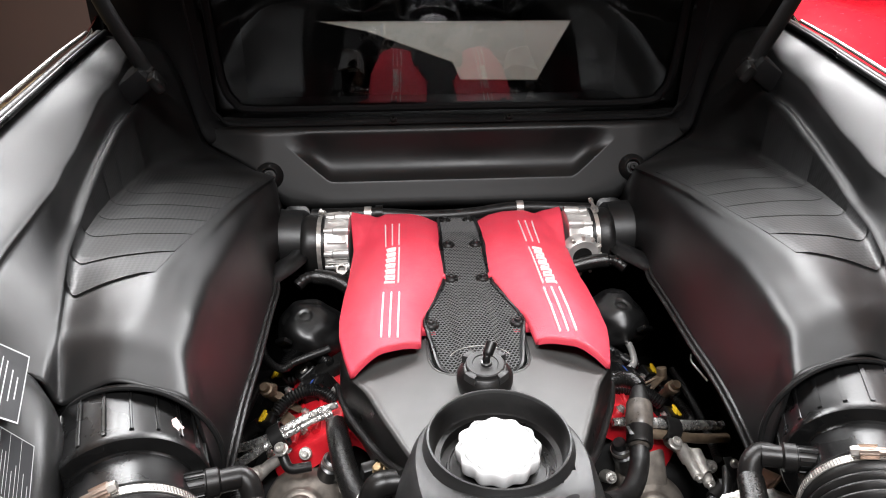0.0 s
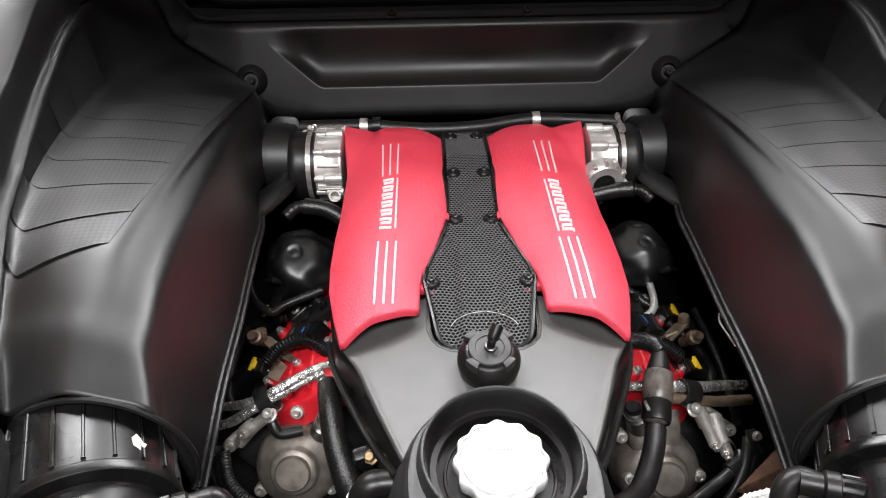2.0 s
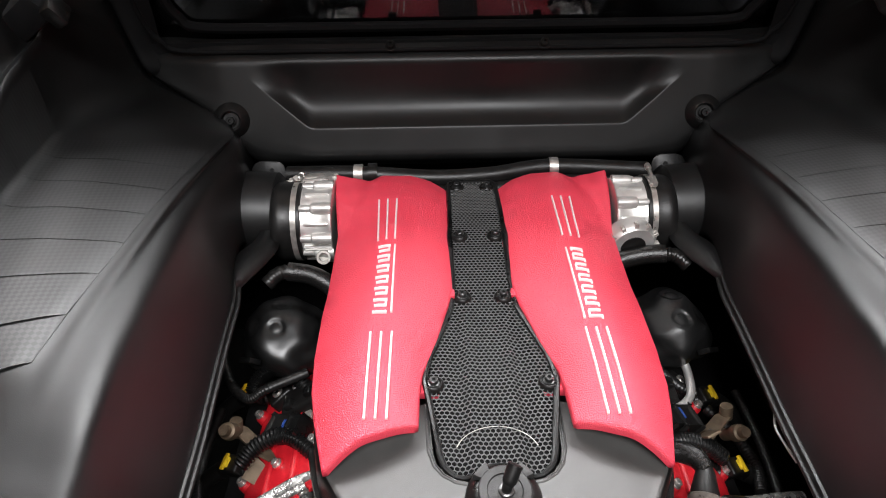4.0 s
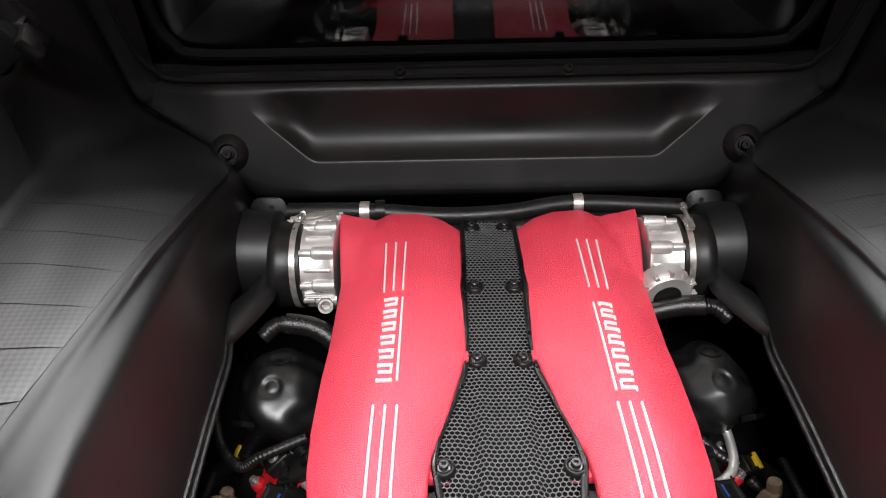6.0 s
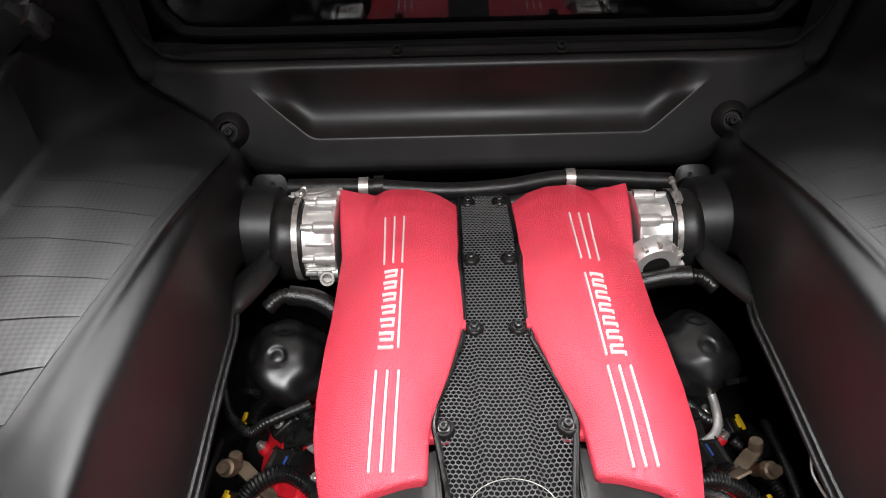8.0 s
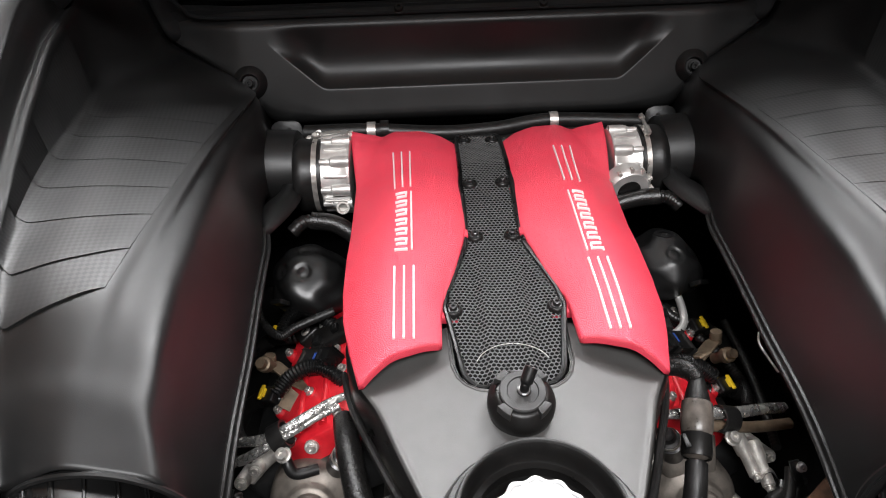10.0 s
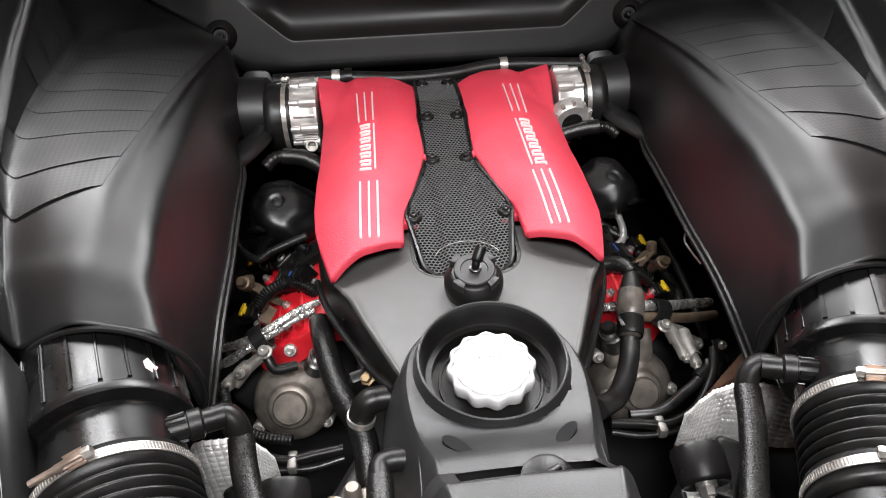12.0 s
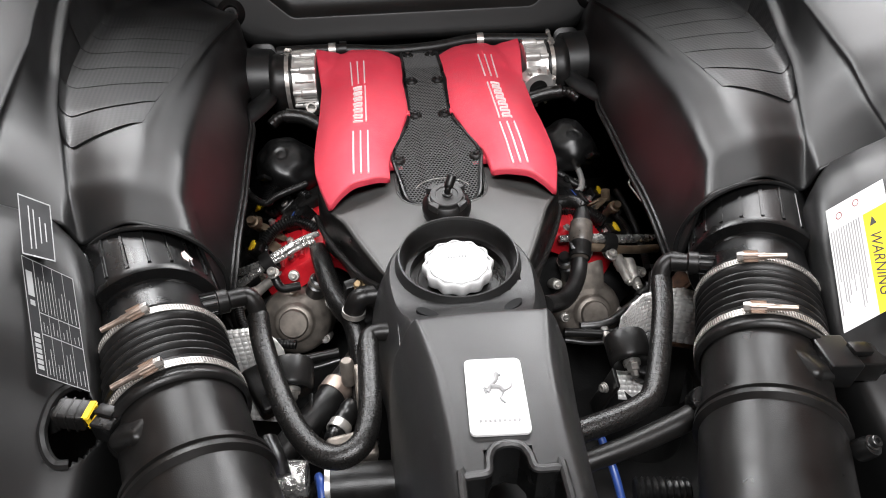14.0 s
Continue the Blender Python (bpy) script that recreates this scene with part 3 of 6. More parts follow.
    tagged(part("window_pillar", bm, NEARBLACK), "black pillar trim beside the rear window, darkened for the hood's shade", "pillar trim", kind="structure")

# ---- closing panels of the bay and the car round it ----
def sheet(name, rows, mat, label, category, kind="structure"):
    bm = bmesh.new()
    add_grid(bm, rows)
    return tagged(part(name, bm, mat), label, category, kind=kind)


# plain added sheets close the bay; their dark colour paints its shade
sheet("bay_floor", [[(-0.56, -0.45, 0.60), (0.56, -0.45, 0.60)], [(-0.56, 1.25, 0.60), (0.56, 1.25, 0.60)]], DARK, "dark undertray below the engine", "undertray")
sheet("bay_wall_front", [[(-0.56, 1.215, 0.60), (0.56, 1.215, 0.60)], [(-0.56, 1.215, 1.12), (0.56, 1.215, 1.12)]], NEARBLACK, "dark firewall behind the engine", "firewall")
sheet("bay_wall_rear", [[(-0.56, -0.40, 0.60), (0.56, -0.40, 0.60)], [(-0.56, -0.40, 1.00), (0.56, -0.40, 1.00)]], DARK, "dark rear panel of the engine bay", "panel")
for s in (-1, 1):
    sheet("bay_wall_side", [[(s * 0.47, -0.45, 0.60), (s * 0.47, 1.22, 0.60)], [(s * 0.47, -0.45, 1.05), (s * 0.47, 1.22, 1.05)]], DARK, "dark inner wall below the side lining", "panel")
    edge = [(0.61, 1.45, 1.40)] + [(p.x + 0.030, p.y, p.z) for p in [row[-1] for row in LINING_GRID][::15]] + [(r[-1][0] + 0.030, y, r[-1][1]) for y, r in zip(PANEL_Y[2:], PANEL_XZ[2:])]
    rows = []
    for x, y, z in edge:
        rows.append([(s * x, y, z - 0.004), (s * (x + 0.010), y, z - 0.014), (s * (x + 0.02), y, z - 0.05), (s * (x + 0.05), y, z - 0.25), (s * (x + 0.06), y, 0.35)])
    t = thing("quarter_panel", (s * 0.6, 0.5, 0.35), "dark red painted rear quarter panel beside the engine bay", "car body panel", "quarter panels")
    bm = bmesh.new()
    add_grid(bm, resample(rows, 15, 40))
    part("skin", bm, BODY, t)

# open engine lid with its gas struts
lid = thing("engine_hood", (0, 1.30, 1.50), "raised black engine hood with a glazed centre", "engine hood")
LA, LB = Vector((0, 1.30, 1.50)), Vector((0, 0.25, 2.05))


def on_lid(x, f, d=0.0):
    p = LA.lerp(LB, f)
    return (x, p.y, p.z + d)


lo = [(-0.60, -0.2), (0.60, -0.2), (0.56, 1), (-0.56, 1)]
li = [(-0.57, -0.03), (0.57, -0.03), (0.54, 0.40), (-0.54, 0.40)]
bm = bmesh.new()
o = [bm.verts.new(on_lid(*p)) for p in lo]
h = [bm.verts.new(on_lid(*p)) for p in li]
for k in range(4):
    bm.faces.new((o[k], o[(k + 1) % 4], h[(k + 1) % 4], h[k]))
sh = part("shell", bm, LINING, lid)
m = sh.modifiers.new("thickness", "SOLIDIFY")
m.thickness = 0.03
bm = bmesh.new()
bm.faces.new([bm.verts.new(on_lid(*p, 0.012)) for p in li])
glazing = part("glazing", bm, CLEAR, lid, "clear hood glass", smooth=False)
glazing.visible_shadow = False
for s in (-1, 1):
    st = thing("gas_strut", (s * 0.463, 1.06, 1.22), "black gas strut between side lining and lid", "gas strut", "gas struts")
    a, b, c = Vector((s * 0.463, 1.07, 1.224)), Vector((s * 0.505, 1.045, 1.345)), Vector((s * 0.575, 1.00, 1.68))
    tube("cylinder", [a, b, a.lerp(c, 0.6)], 0.0115, WELL, st, "black strut cylinder", seg=14)
    tube("rod", [a.lerp(c, 0.58), c], 0.004, STEEL, st, "bright piston rod", seg=10)
    lathe("ball_joint", [(0.0001, -0.012), (0.009, -0.010), (0.013, 0.0), (0.009, 0.010), (0.0001, 0.012)], a, (s, 0, 0.3), PLASTIC, st, seg=18)
    box("bracket", (0.016, 0.030, 0.026), Matrix.Translation(a + Vector((-s * 0.020, -0.020, -0.012))) @ pose(0, 0, 0, 20, s * 30, 0), PLASTIC, st, "black strut bracket", bevel=0.004)
    # solid near-black block in place of the recess's shade
    box("pocket", (0.052, 0.060, 0.034), Matrix.Translation(a + Vector((s * 0.018, 0.004, -0.014))) @ pose(0, 0, 0, 15, s * 35, 0), NEARBLACK, st, "near-black block that paints the shade of a recess behind the bracket", bevel=0.006)

# ---- intake covers ----
COVER_IN = [(0.035, 1.066), (0.034, 0.96), (0.034, 0.866), (0.050, 0.803), (0.0655, 0.757), (0.068, 0.735), (0.069, 0.698)]
COVER_OUT = [(0.174, 1.084), (0.169, 1.035), (0.163, 0.985), (0.165, 0.93), (0.1685, 0.86), (0.1690, 0.80), (0.165, 0.755), (0.157, 0.716), (0.1445, 0.668)]
COVER_FAR = [(0.035, 1.066), (0.055, 1.083), (0.080, 1.096), (0.112, 1.099), (0.135, 1.085), (0.155, 1.082), (0.174, 1.084)]
COVER_NEAR = [(0.069, 0.698), (0.082, 0.694), (0.100, 0.688), (0.118, 0.682), (0.132, 0.675), (0.1445, 0.668)]


def polyline(pts, f):
    d = [0.0]
    for a, b in zip(pts, pts[1:]):
        d.append(d[-1] + math.dist(a, b))
    return Vector((float(np.interp(f * d[-1], d, [p[0] for p in pts])), float(np.interp(f * d[-1], d, [p[1] for p in pts]))))


def cover_xy(u, v):
    """A point of the right-hand cover: u from its inner to its outer edge, v from the bulkhead to the rear."""
    l, r, f, n = polyline(COVER_IN, v), polyline(COVER_OUT, v), polyline(COVER_FAR, u), polyline(COVER_NEAR, u)
    c = [polyline(COVER_IN, 0), polyline(COVER_OUT, 0), polyline(COVER_IN, 1), polyline(COVER_OUT, 1)]
    return l * (1 - u) + r * u + f * (1 - v) + n * v - (c[0] * (1 - u) * (1 - v) + c[1] * u * (1 - v) + c[2] * (1 - u) * v + c[3] * u * v)


def cover_z(u, v):
    crown = float(np.interp(v, [0, 0.06, 0.15, 0.5, 0.85, 1.0], [0.979, 0.984, 0.987, 0.985, 0.979, 0.972]))
    inner = float(np.interp(v, [0, 0.5, 0.8, 1], [0.005, 0.010, 0.014, 0.005]))
    outer = float(np.interp(v, [0, 0.10, 0.25, 0.45, 0.7, 1], [-0.010, 0.002, 0.024, 0.038, 0.038, 0.022]))
    # a fold runs from the throttle arm into the crown
    fold = 0.004 * math.exp(-((u - 0.72 - 0.9 * v) / 0.07) ** 2) * max(0, 1 - v * 3.5)
    a = max(0.0, (0.30 - u) / 0.30)
    b = max(0.0, (u - 0.50) / 0.50)
    return crown - inner * a ** 2 - outer * b ** 1.6 - fold


COVER_SAMPLES = [(cover_xy(i / 40, j / 90), cover_z(i / 40, j / 90)) for i in range(41) for j in range(91)]
COVER_PX = np.array([[p.x, p.y] for p, z in COVER_SAMPLES])


def cover_at(x, y):
    """Height of the right-hand cover's skin over (x, y)."""
    k = int(np.argmin(np.hypot(COVER_PX[:, 0] - x, COVER_PX[:, 1] - y)))
    u, v = (k // 91) / 40, (k % 91) / 90
    want, e = Vector((x, y)), 0.004
    for _ in range(6):
        p = cover_xy(u, v)
        du, dv = (cover_xy(u + e, v) - p) / e, (cover_xy(u, v + e) - p) / e
        det = du.x * dv.y - du.y * dv.x
        r = want - p
        u, v = min(0.99, max(0.01, u + (r.x * dv.y - r.y * dv.x) / det)), min(0.99, max(0.01, v + (du.x * r.y - du.y * r.x) / det))
    return cover_z(u, v)


def build_cover(s):
    t = thing("intake_cover", (s * 0.1, 0.87, 0.95), "red crinkle-painted metal intake cover with bare alloy stripes", "engine cover", "intake covers")
    bm = bmesh.new()
    NUc, NVc = 57, 121
    grid = []
    for j in range(NVc):
        row = []
        for i in range(NUc):
            u, v = i / (NUc - 1), j / (NVc - 1)
            p = cover_xy(u, v)
            row.append(Vector((s * p.x, p.y, cover_z(u, v))))
        grid.append(row)
    vs = add_grid(bm, grid)
    ring = [vs[0][i] for i in range(NUc)] + [vs[j][-1] for j in range(1, NVc)] + [vs[-1][i] for i in range(NUc - 2, -1, -1)] + [vs[j][0] for j in range(NVc - 2, 0, -1)]
    c = sum((v.co for v in ring), Vector()) / len(ring)
    n = len(ring)
    turn = 1 if sum(a.co.x * b.co.y - b.co.x * a.co.y for a, b in zip(ring, ring[1:] + ring[:1])) > 0 else -1
    prev = ring
    for grow, drop in ((0.0016, 0.0010), (0.0026, 0.0034), (0.0026, 0.0095), (-0.003, 0.0107)):
        cur = []
        for k, v in enumerate(ring):
            d = (ring[(k + 1) % n].co - ring[k - 1].co).normalized()
            o = Vector((d.y, -d.x, 0)).normalized()
            o *= turn
            cur.append(bm.verts.new(v.co + o * grow - Vector((0, 0, drop))))
        for k in range(n):
            bm.faces.new((prev[k], prev[(k + 1) % n], cur[(k + 1) % n], cur[k]))
        prev = cur
    part("shell", bm, RED, t, "red crinkle-painted shell", sharp=75)
    # flutes beside the mesh: mounting ears
    box("ear", (0.022, 0.020, 0.010), Matrix.Translation((s * 0.059, 0.750, 0.953)) @ pose(0, 0, 0, 0, 0, 0), RED, t, bevel=0.002)
    for ey in (0.863, 0.956):
        box("ear", (0.010, 0.012, 0.008), Matrix.Translation((s * 0.0345, ey, 0.968)), RED, t, bevel=0.0015)

    def bar(x0, y0, x1, y1, w, name, h=0.0026):
        k = 25
        bm = bmesh.new()
        rows = []
        for a in range(k):
            f = a / (k - 1)
            x, y = x0 + (x1 - x0) * f, y0 + (y1 - y0) * f
            z = cover_at(x, y)
            along = abs(y1 - y0) > abs(x1 - x0)
            rows.append([Vector((s * (x + (dx if along else 0)), y + (0 if along else dx), z + dz)) for dx, dz in ((-w / 2, -0.001), (-w / 2, h * 0.6), (-w / 3, h), (w / 3, h), (w / 2, h * 0.6), (w / 2, -0.001))])
        vs = add_grid(bm, rows)
        bm.faces.new(vs[0])
        bm.faces.new(vs[-1][::-1])
        part(name, bm, STRIPE, t, "bare alloy raised stripe" if name == "stripe" else "")

    far, near = (0.0945, 0.0940) if s < 0 else (0.0960, 0.0955)
    for k in range(3):
        bar(far + 0.0110 * k, 1.024, near + 0.0097 * k, 0.943, 0.0022, "stripe")
        bar(near - 0.0022 + 0.0101 * k, 0.795, near - 0.0010 + 0.0095 * k, 0.698, 0.0022, "stripe")
    # brand mark as plain raised bars: one long rule and seven short open blocks
    inner, outer = near - 0.0005, near + 0.0180
    rule = (0.930, 0.822) if s < 0 else (0.918, 0.808)
    bar(inner, rule[0], inner, rule[1], 0.0022, "mark_bar")
    step = 0.0178 if s > 0 else -0.0178
    first = 0.8105 if s > 0 else 0.9290
    for k in range(7):
        y = first + step * k
        bar(inner + 0.0045, y, outer, y, 0.0024, "mark_bar")
        if k < 6:
            bar(inner + 0.0055, y + step * 0.46, outer - 0.0010, y + step * 0.46, 0.0022, "mark_bar")
        for x, w in ((inner + 0.0060, 0.0095 if k < 6 else 0.0045), (outer - 0.0006, 0.0042)):
            bm = bmesh.new()
            z = cover_at(x, y)
            add_box(bm, (0.0022, w, 0.0026), Matrix.Translation((s * x, y + (step * 0.23 if w > 0.006 else -0.06 * step), z + 0.0002)), 0.0005, 1)
            part("mark_bar", bm, STRIPE, t)
    return t


build_cover(1)
build_cover(-1)

# ---- perforated centre panel ----
G_Y = [1.088, 1.080, 0.975, 0.955, 0.93, 0.885, 0.862, 0.845, 0.775, 0.752, 0.735, 0.675, 0.664, 0.660]
G_W = [0.022, 0.0295, 0.0300, 0.0315, 0.0300, 0.0300, 0.0320, 0.0330, 0.0570, 0.0600, 0.0570, 0.0470, 0.0420, 0.0360]


def grille_w(y):
    return float(np.interp(y, G_Y[::-1], G_W[::-1]))


def grille_z(x, y):
    z = float(np.interp(y, [0.655, 0.70, 0.75, 0.86, 0.955, 1.0, 1.09], [0.946, 0.953, 0.959, 0.967, 0.979, 0.982, 0.972]))
    low = max(0.0, min(1.0, (0.86 - y) / 0.08))
    ridge = math.exp(-((abs(x) - 0.019) / 0.006) ** 2) * 0.0026 - 0.0022 * math.exp(-((abs(x) - 0.030) / 0.007) ** 2) + 0.0016 * math.exp(-(x / 0.018) ** 2)
    return z + low * ridge


gr = thing("perforated_panel", (0, 0.87, 0.95), "black perforated centre panel between the red covers", "engine panel")
bm = bmesh.new()
pitch = 0.0046
dy = pitch * math.sqrt(3) / 2
rows_n = int(0.43 / dy)
for j in range(rows_n):
    y = 0.663 + j * dy
    w = grille_w(y) - 0.0015
    for i in range(-16, 17):
        x = (i + 0.5 * (j % 2)) * pitch
        if abs(x) > w:
            continue
        rings = []
        for q, drop in ((0.5774, 0.0), (0.492, 0.0), (0.492, 0.0010)):
            ring = []
            for k in range(6):
                a = math.radians(30 + 60 * k)
                xx, yy = x + pitch * q * math.cos(a), y + pitch * q * math.sin(a)
                ring.append(bm.verts.new((xx, yy, grille_z(xx, yy) - drop)))
            rings.append(ring)
        for a, b in zip(rings, rings[1:]):
            for k in range(6):
                bm.faces.new((a[k], a[(k + 1) % 6], b[(k + 1) % 6], b[k]))
tagged(part("mesh", bm, GRILLE, gr, "hexagonal perforated sheet", recalc=False), kind="stuff")
outline = [(grille_w(y), y) for y in np.linspace(0.660, 1.088, 70)]
for sgn in (1, -1):
    tube("rim", [(sgn * (w + 0.001), y, grille_z(w, y) + 0.0004) for w, y in outline], 0.0030, GLOSSY, gr, "raised glossy rim" if sgn > 0 else "", seg=8, n=120)
tube("rim", [(x, 0.6595 - 0.004 * (1 - (x / 0.037) ** 2), grille_z(x, 0.66) + 0.0004) for x in np.linspace(-0.037, 0.037, 9)], 0.0023, GLOSSY, gr, seg=8, n=24)
tube("rim", [(x, 1.089, grille_z(x, 1.088) + 0.0004) for x in np.linspace(-0.023, 0.023, 5)], 0.0023, GLOSSY, gr, seg=8, n=16)
for bx, by in ((0.053, 0.749), (0.0215, 0.861), (0.0205, 0.955), (0.0195, 1.072)):
    for s in (-1, 1):
        z = grille_z(bx, by)
        lathe("boss", [(0.0001, 0.0010), (0.0062, 0.0010), (0.0070, 0.0022), (0.0084, 0.0022), (0.0098, 0.0008), (0.0104, -0.004)], (s * bx, by, z), (0, 0.05, 1), PLASTIC, gr, seg=20)
        bolt(gr, (s * bx, by, z + 0.0008), (0, 0.05, 1), 0.0056, DARKSTEEL, "screw", "black socket head screw")
# added near-black sheet that paints the shade behind the perforations
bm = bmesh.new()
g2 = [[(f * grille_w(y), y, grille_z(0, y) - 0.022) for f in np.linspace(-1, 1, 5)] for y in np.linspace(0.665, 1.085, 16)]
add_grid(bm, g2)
part("hole_shade_sheet", bm, NEARBLACK, gr)
# seam where a second sheet lies under the first
tube("seam", [(0.036 * math.sin(a), 0.672 + 0.030 * math.cos(a), grille_z(0, 0.68) + 0.0042) for a in np.linspace(-1.25, 1.25, 11)], 0.0004, STEEL, gr, seg=6, n=30)

# ---- lower grey cover ----
lc = thing("lower_cover", (0, 0.62, 0.90), "grey satin plastic cover between the red covers and the filler housing", "engine cover")


def lower_z(x, y):
    return 0.9530 - 0.03 * max(0, y - 0.64) - 0.8 * x * x


def slot_w(y):
    """Half width of the recess that takes the perforated panel's end."""
    return lin(y, [0.6455, 0.647, 0.651, 0.658, 0.668, 0.684, 0.735], [0.0, 0.022, 0.036, 0.046, 0.053, 0.0575, 0.0605])


top = []
for y, w in ((0.735, 0.163), (0.70, 0.157), (0.675, 0.150), (0.64, 0.131), (0.60, 0.115), (0.56, 0.098), (0.535, 0.087), (0.52, 0.080)):
    row = [(-w * 1.04, y + 0.004, 0.868), (-w * 1.03, y + 0.003, 0.895), (-w * 1.015, y + 0.002, 0.925)]
    row += [(f * w, y, lower_z(f * w, y)) for f in (-0.97, -0.90, -0.75, -0.45, -0.2, 0.0, 0.2, 0.45, 0.75, 0.90, 0.97)]
    row += [(w * 1.015, y + 0.002, 0.925), (w * 1.03, y + 0.003, 0.895), (w * 1.04, y + 0.004, 0.868)]
    top.append(row)
bm = bmesh.new()
grid = resample(top, 137, 97)
low = []
vs = [[bm.verts.new(p) for p in row] for row in grid]
for j in range(96):
    for i in range(136):
        mid = (grid[j][i] + grid[j + 1][i + 1]) / 2
        if math.hypot(mid.x + 0.001, mid.y - 0.509) < 0.0645:
            continue
        if mid.y > 0.640 and abs(mid.x) < slot_w(mid.y) - 0.0005 and mid.z > 0.93:
            continue
        if 24 <= i <= 111:
            bm.faces.new((vs[j][i], vs[j][i + 1], vs[j + 1][i + 1], vs[j + 1][i]))
        else:
            low.append((grid[j][i], grid[j][i + 1], grid[j + 1][i + 1], grid[j + 1][i]))
bmesh.ops.delete(bm, geom=[v for v in bm.verts if not v.link_faces], context="VERTS")
part("shell", bm, GREY, lc)
for s in (-1, 1):
    bm = bmesh.new()
    for quad in low:
        if quad[0].x * s > 0:
            bm.faces.new([bm.verts.new(p) for p in quad])
    bmesh.ops.remove_doubles(bm, verts=bm.verts, dist=1e-6)
    part("side_wall", bm, PLASTIC, lc, "dark side wall below the grey top")
for s in (-1, 1):
    tube("side_lip", [(s * 0.172, 0.735, 0.885), (s * 0.157, 0.68, 0.892), (s * 0.132, 0.62, 0.900), (s * 0.107, 0.565, 0.912), (s * 0.087, 0.525, 0.930)], 0.004, PLASTIC, lc, seg=8, n=40)
bm = bmesh.new()
edge_l = [(-slot_w(y), y) for y in (0.735, 0.71, 0.684, 0.676, 0.668, 0.663, 0.658, 0.654, 0.651, 0.649, 0.647, 0.6462, 0.6456)]
slot_edge = edge_l + [(-x, y) for x, y in edge_l[::-1]]
add_grid(bm, [[(x, y, z) for x, y in slot_edge] for z in (0.953, 0.92)])
part("slot_wall", bm, GLOSSY, lc, "glossy black recess wall")
tube("slot_rim", [(x, y, lower_z(x, y) - 0.0012) for x, y in slot_edge], 0.0024, GREY, lc, "rounded grey recess rim", seg=10, n=110)

# small black pressure cap
pc = thing("filler_cap", (0, 0.608, 0.953), "small black plastic pressure cap with a vent nozzle", "cap")
CAPTOP = material("worn_black_plastic", (0.020, 0.0195, 0.019), 0.5, vary=0.3, scale=60, bump=0.3, bump_scale=900)
CA = Vector((0.0, -0.16, 1)).normalized()
base = Vector((-0.001, 0.626, 0.951))
lathe("body", [(0.0001, 0.0295), (0.0205, 0.0295), (0.0235, 0.0280), (0.0275, 0.021), (0.0295, 0.0185), (0.0298, 0.012), (0.0285, 0.004), (0.0240, -0.010)], base, CA, PLASTIC, pc, seg=40)
lathe("disc", [(0.0001, 0.0335), (0.0130, 0.0335), (0.0136, 0.0345), (0.0192, 0.0345), (0.0202, 0.0335), (0.0202, 0.027)], base, CA, CAPTOP, pc, seg=36)
mcap = axis_matrix(base, CA)
for k in range(4):
    a = math.radians(45 + 90 * k)
    prism("lug", [(0.0185, -0.0045), (0.0255, -0.0072), (0.0262, 0.0), (0.0255, 0.0072), (0.0185, 0.0045)], 0.024, 0.0338, CAPTOP, pc, m=mcap @ Matrix.Rotation(a, 4, "Z"), bevel=0.0012)
lathe("nozzle_ring", [(0.0001, 0.037), (0.0045, 0.037), (0.006, 0.036), (0.0062, 0.033)], mcap @ Vector((0.001, 0.0, 0.0)), CA, DARKSTEEL, pc, seg=20)
tube("nozzle", [mcap @ Vector((0.001, 0.0, 0.034)), mcap @ Vector((0.001, -0.001, 0.041)), mcap @ Vector((0.002, 0.001, 0.0435)), mcap @ Vector((0.0025, 0.002, 0.0445)), mcap @ Vector((0.0075, 0.011, 0.0520))], [0.0040, 0.0040, 0.0040, 0.0056, 0.0058], GLOSSY, pc, seg=12, n=16)

# ---- filler housing and spine cover ----
hs = thing("spine_cover", (0, 0.33, 0.95), "dark grey plastic spine cover with a round filler well", "engine cover")
RC = Vector((-0.001, 0.509, 0.982))
lathe("well_floor", [(0.0001, -0.036), (0.0435, -0.036), (0.0440, -0.0340), (0.0460, -0.0340), (0.0465, -0.0365), (0.0520, -0.0365), (0.0520, -0.0250), (0.0570, -0.0245), (0.0585, -0.0225), (0.0598, -0.0110), (0.0608, -0.0060), (0.0614, -0.0008)], RC, (0, -0.05, 1), PLASTIC, hs, "black well", seg=64)
lathe("well", [(0.0612, -0.002), (0.0614, -0.0004), (0.0619, 0.0008), (0.0628, 0.0012), (0.0638, 0.0008), (0.0644, -0.002), (0.0652, -0.005), (0.0672, -0.009), (0.069, -0.022)],
      RC, (0, -0.05, 1), SPINE, hs, "round filler well with raised rim", seg=64)



def spine_row(y, w, zt, zs, r):
    """One cross-section of the cover: flat top of half width w at height zt, shoulders r, sides down to zs."""
    half = [(0.0, zt), (w * 0.35, zt - 0.0006), (w - r, zt - 0.002), (w - 0.75 * r, zt - 0.10 * r), (w - 0.42 * r, zt - 0.62 * r), (w - 0.12 * r, zt - 1.45 * r), (w + 0.004, zt - 2.4 * r), (w + 0.010, 0.5 * (zs + zt - 2.4 * r)), (w + 0.014, zs)]
    return [(-x, y, z) for x, z in half[:0:-1]] + [(x, y, z) for x, z in half]


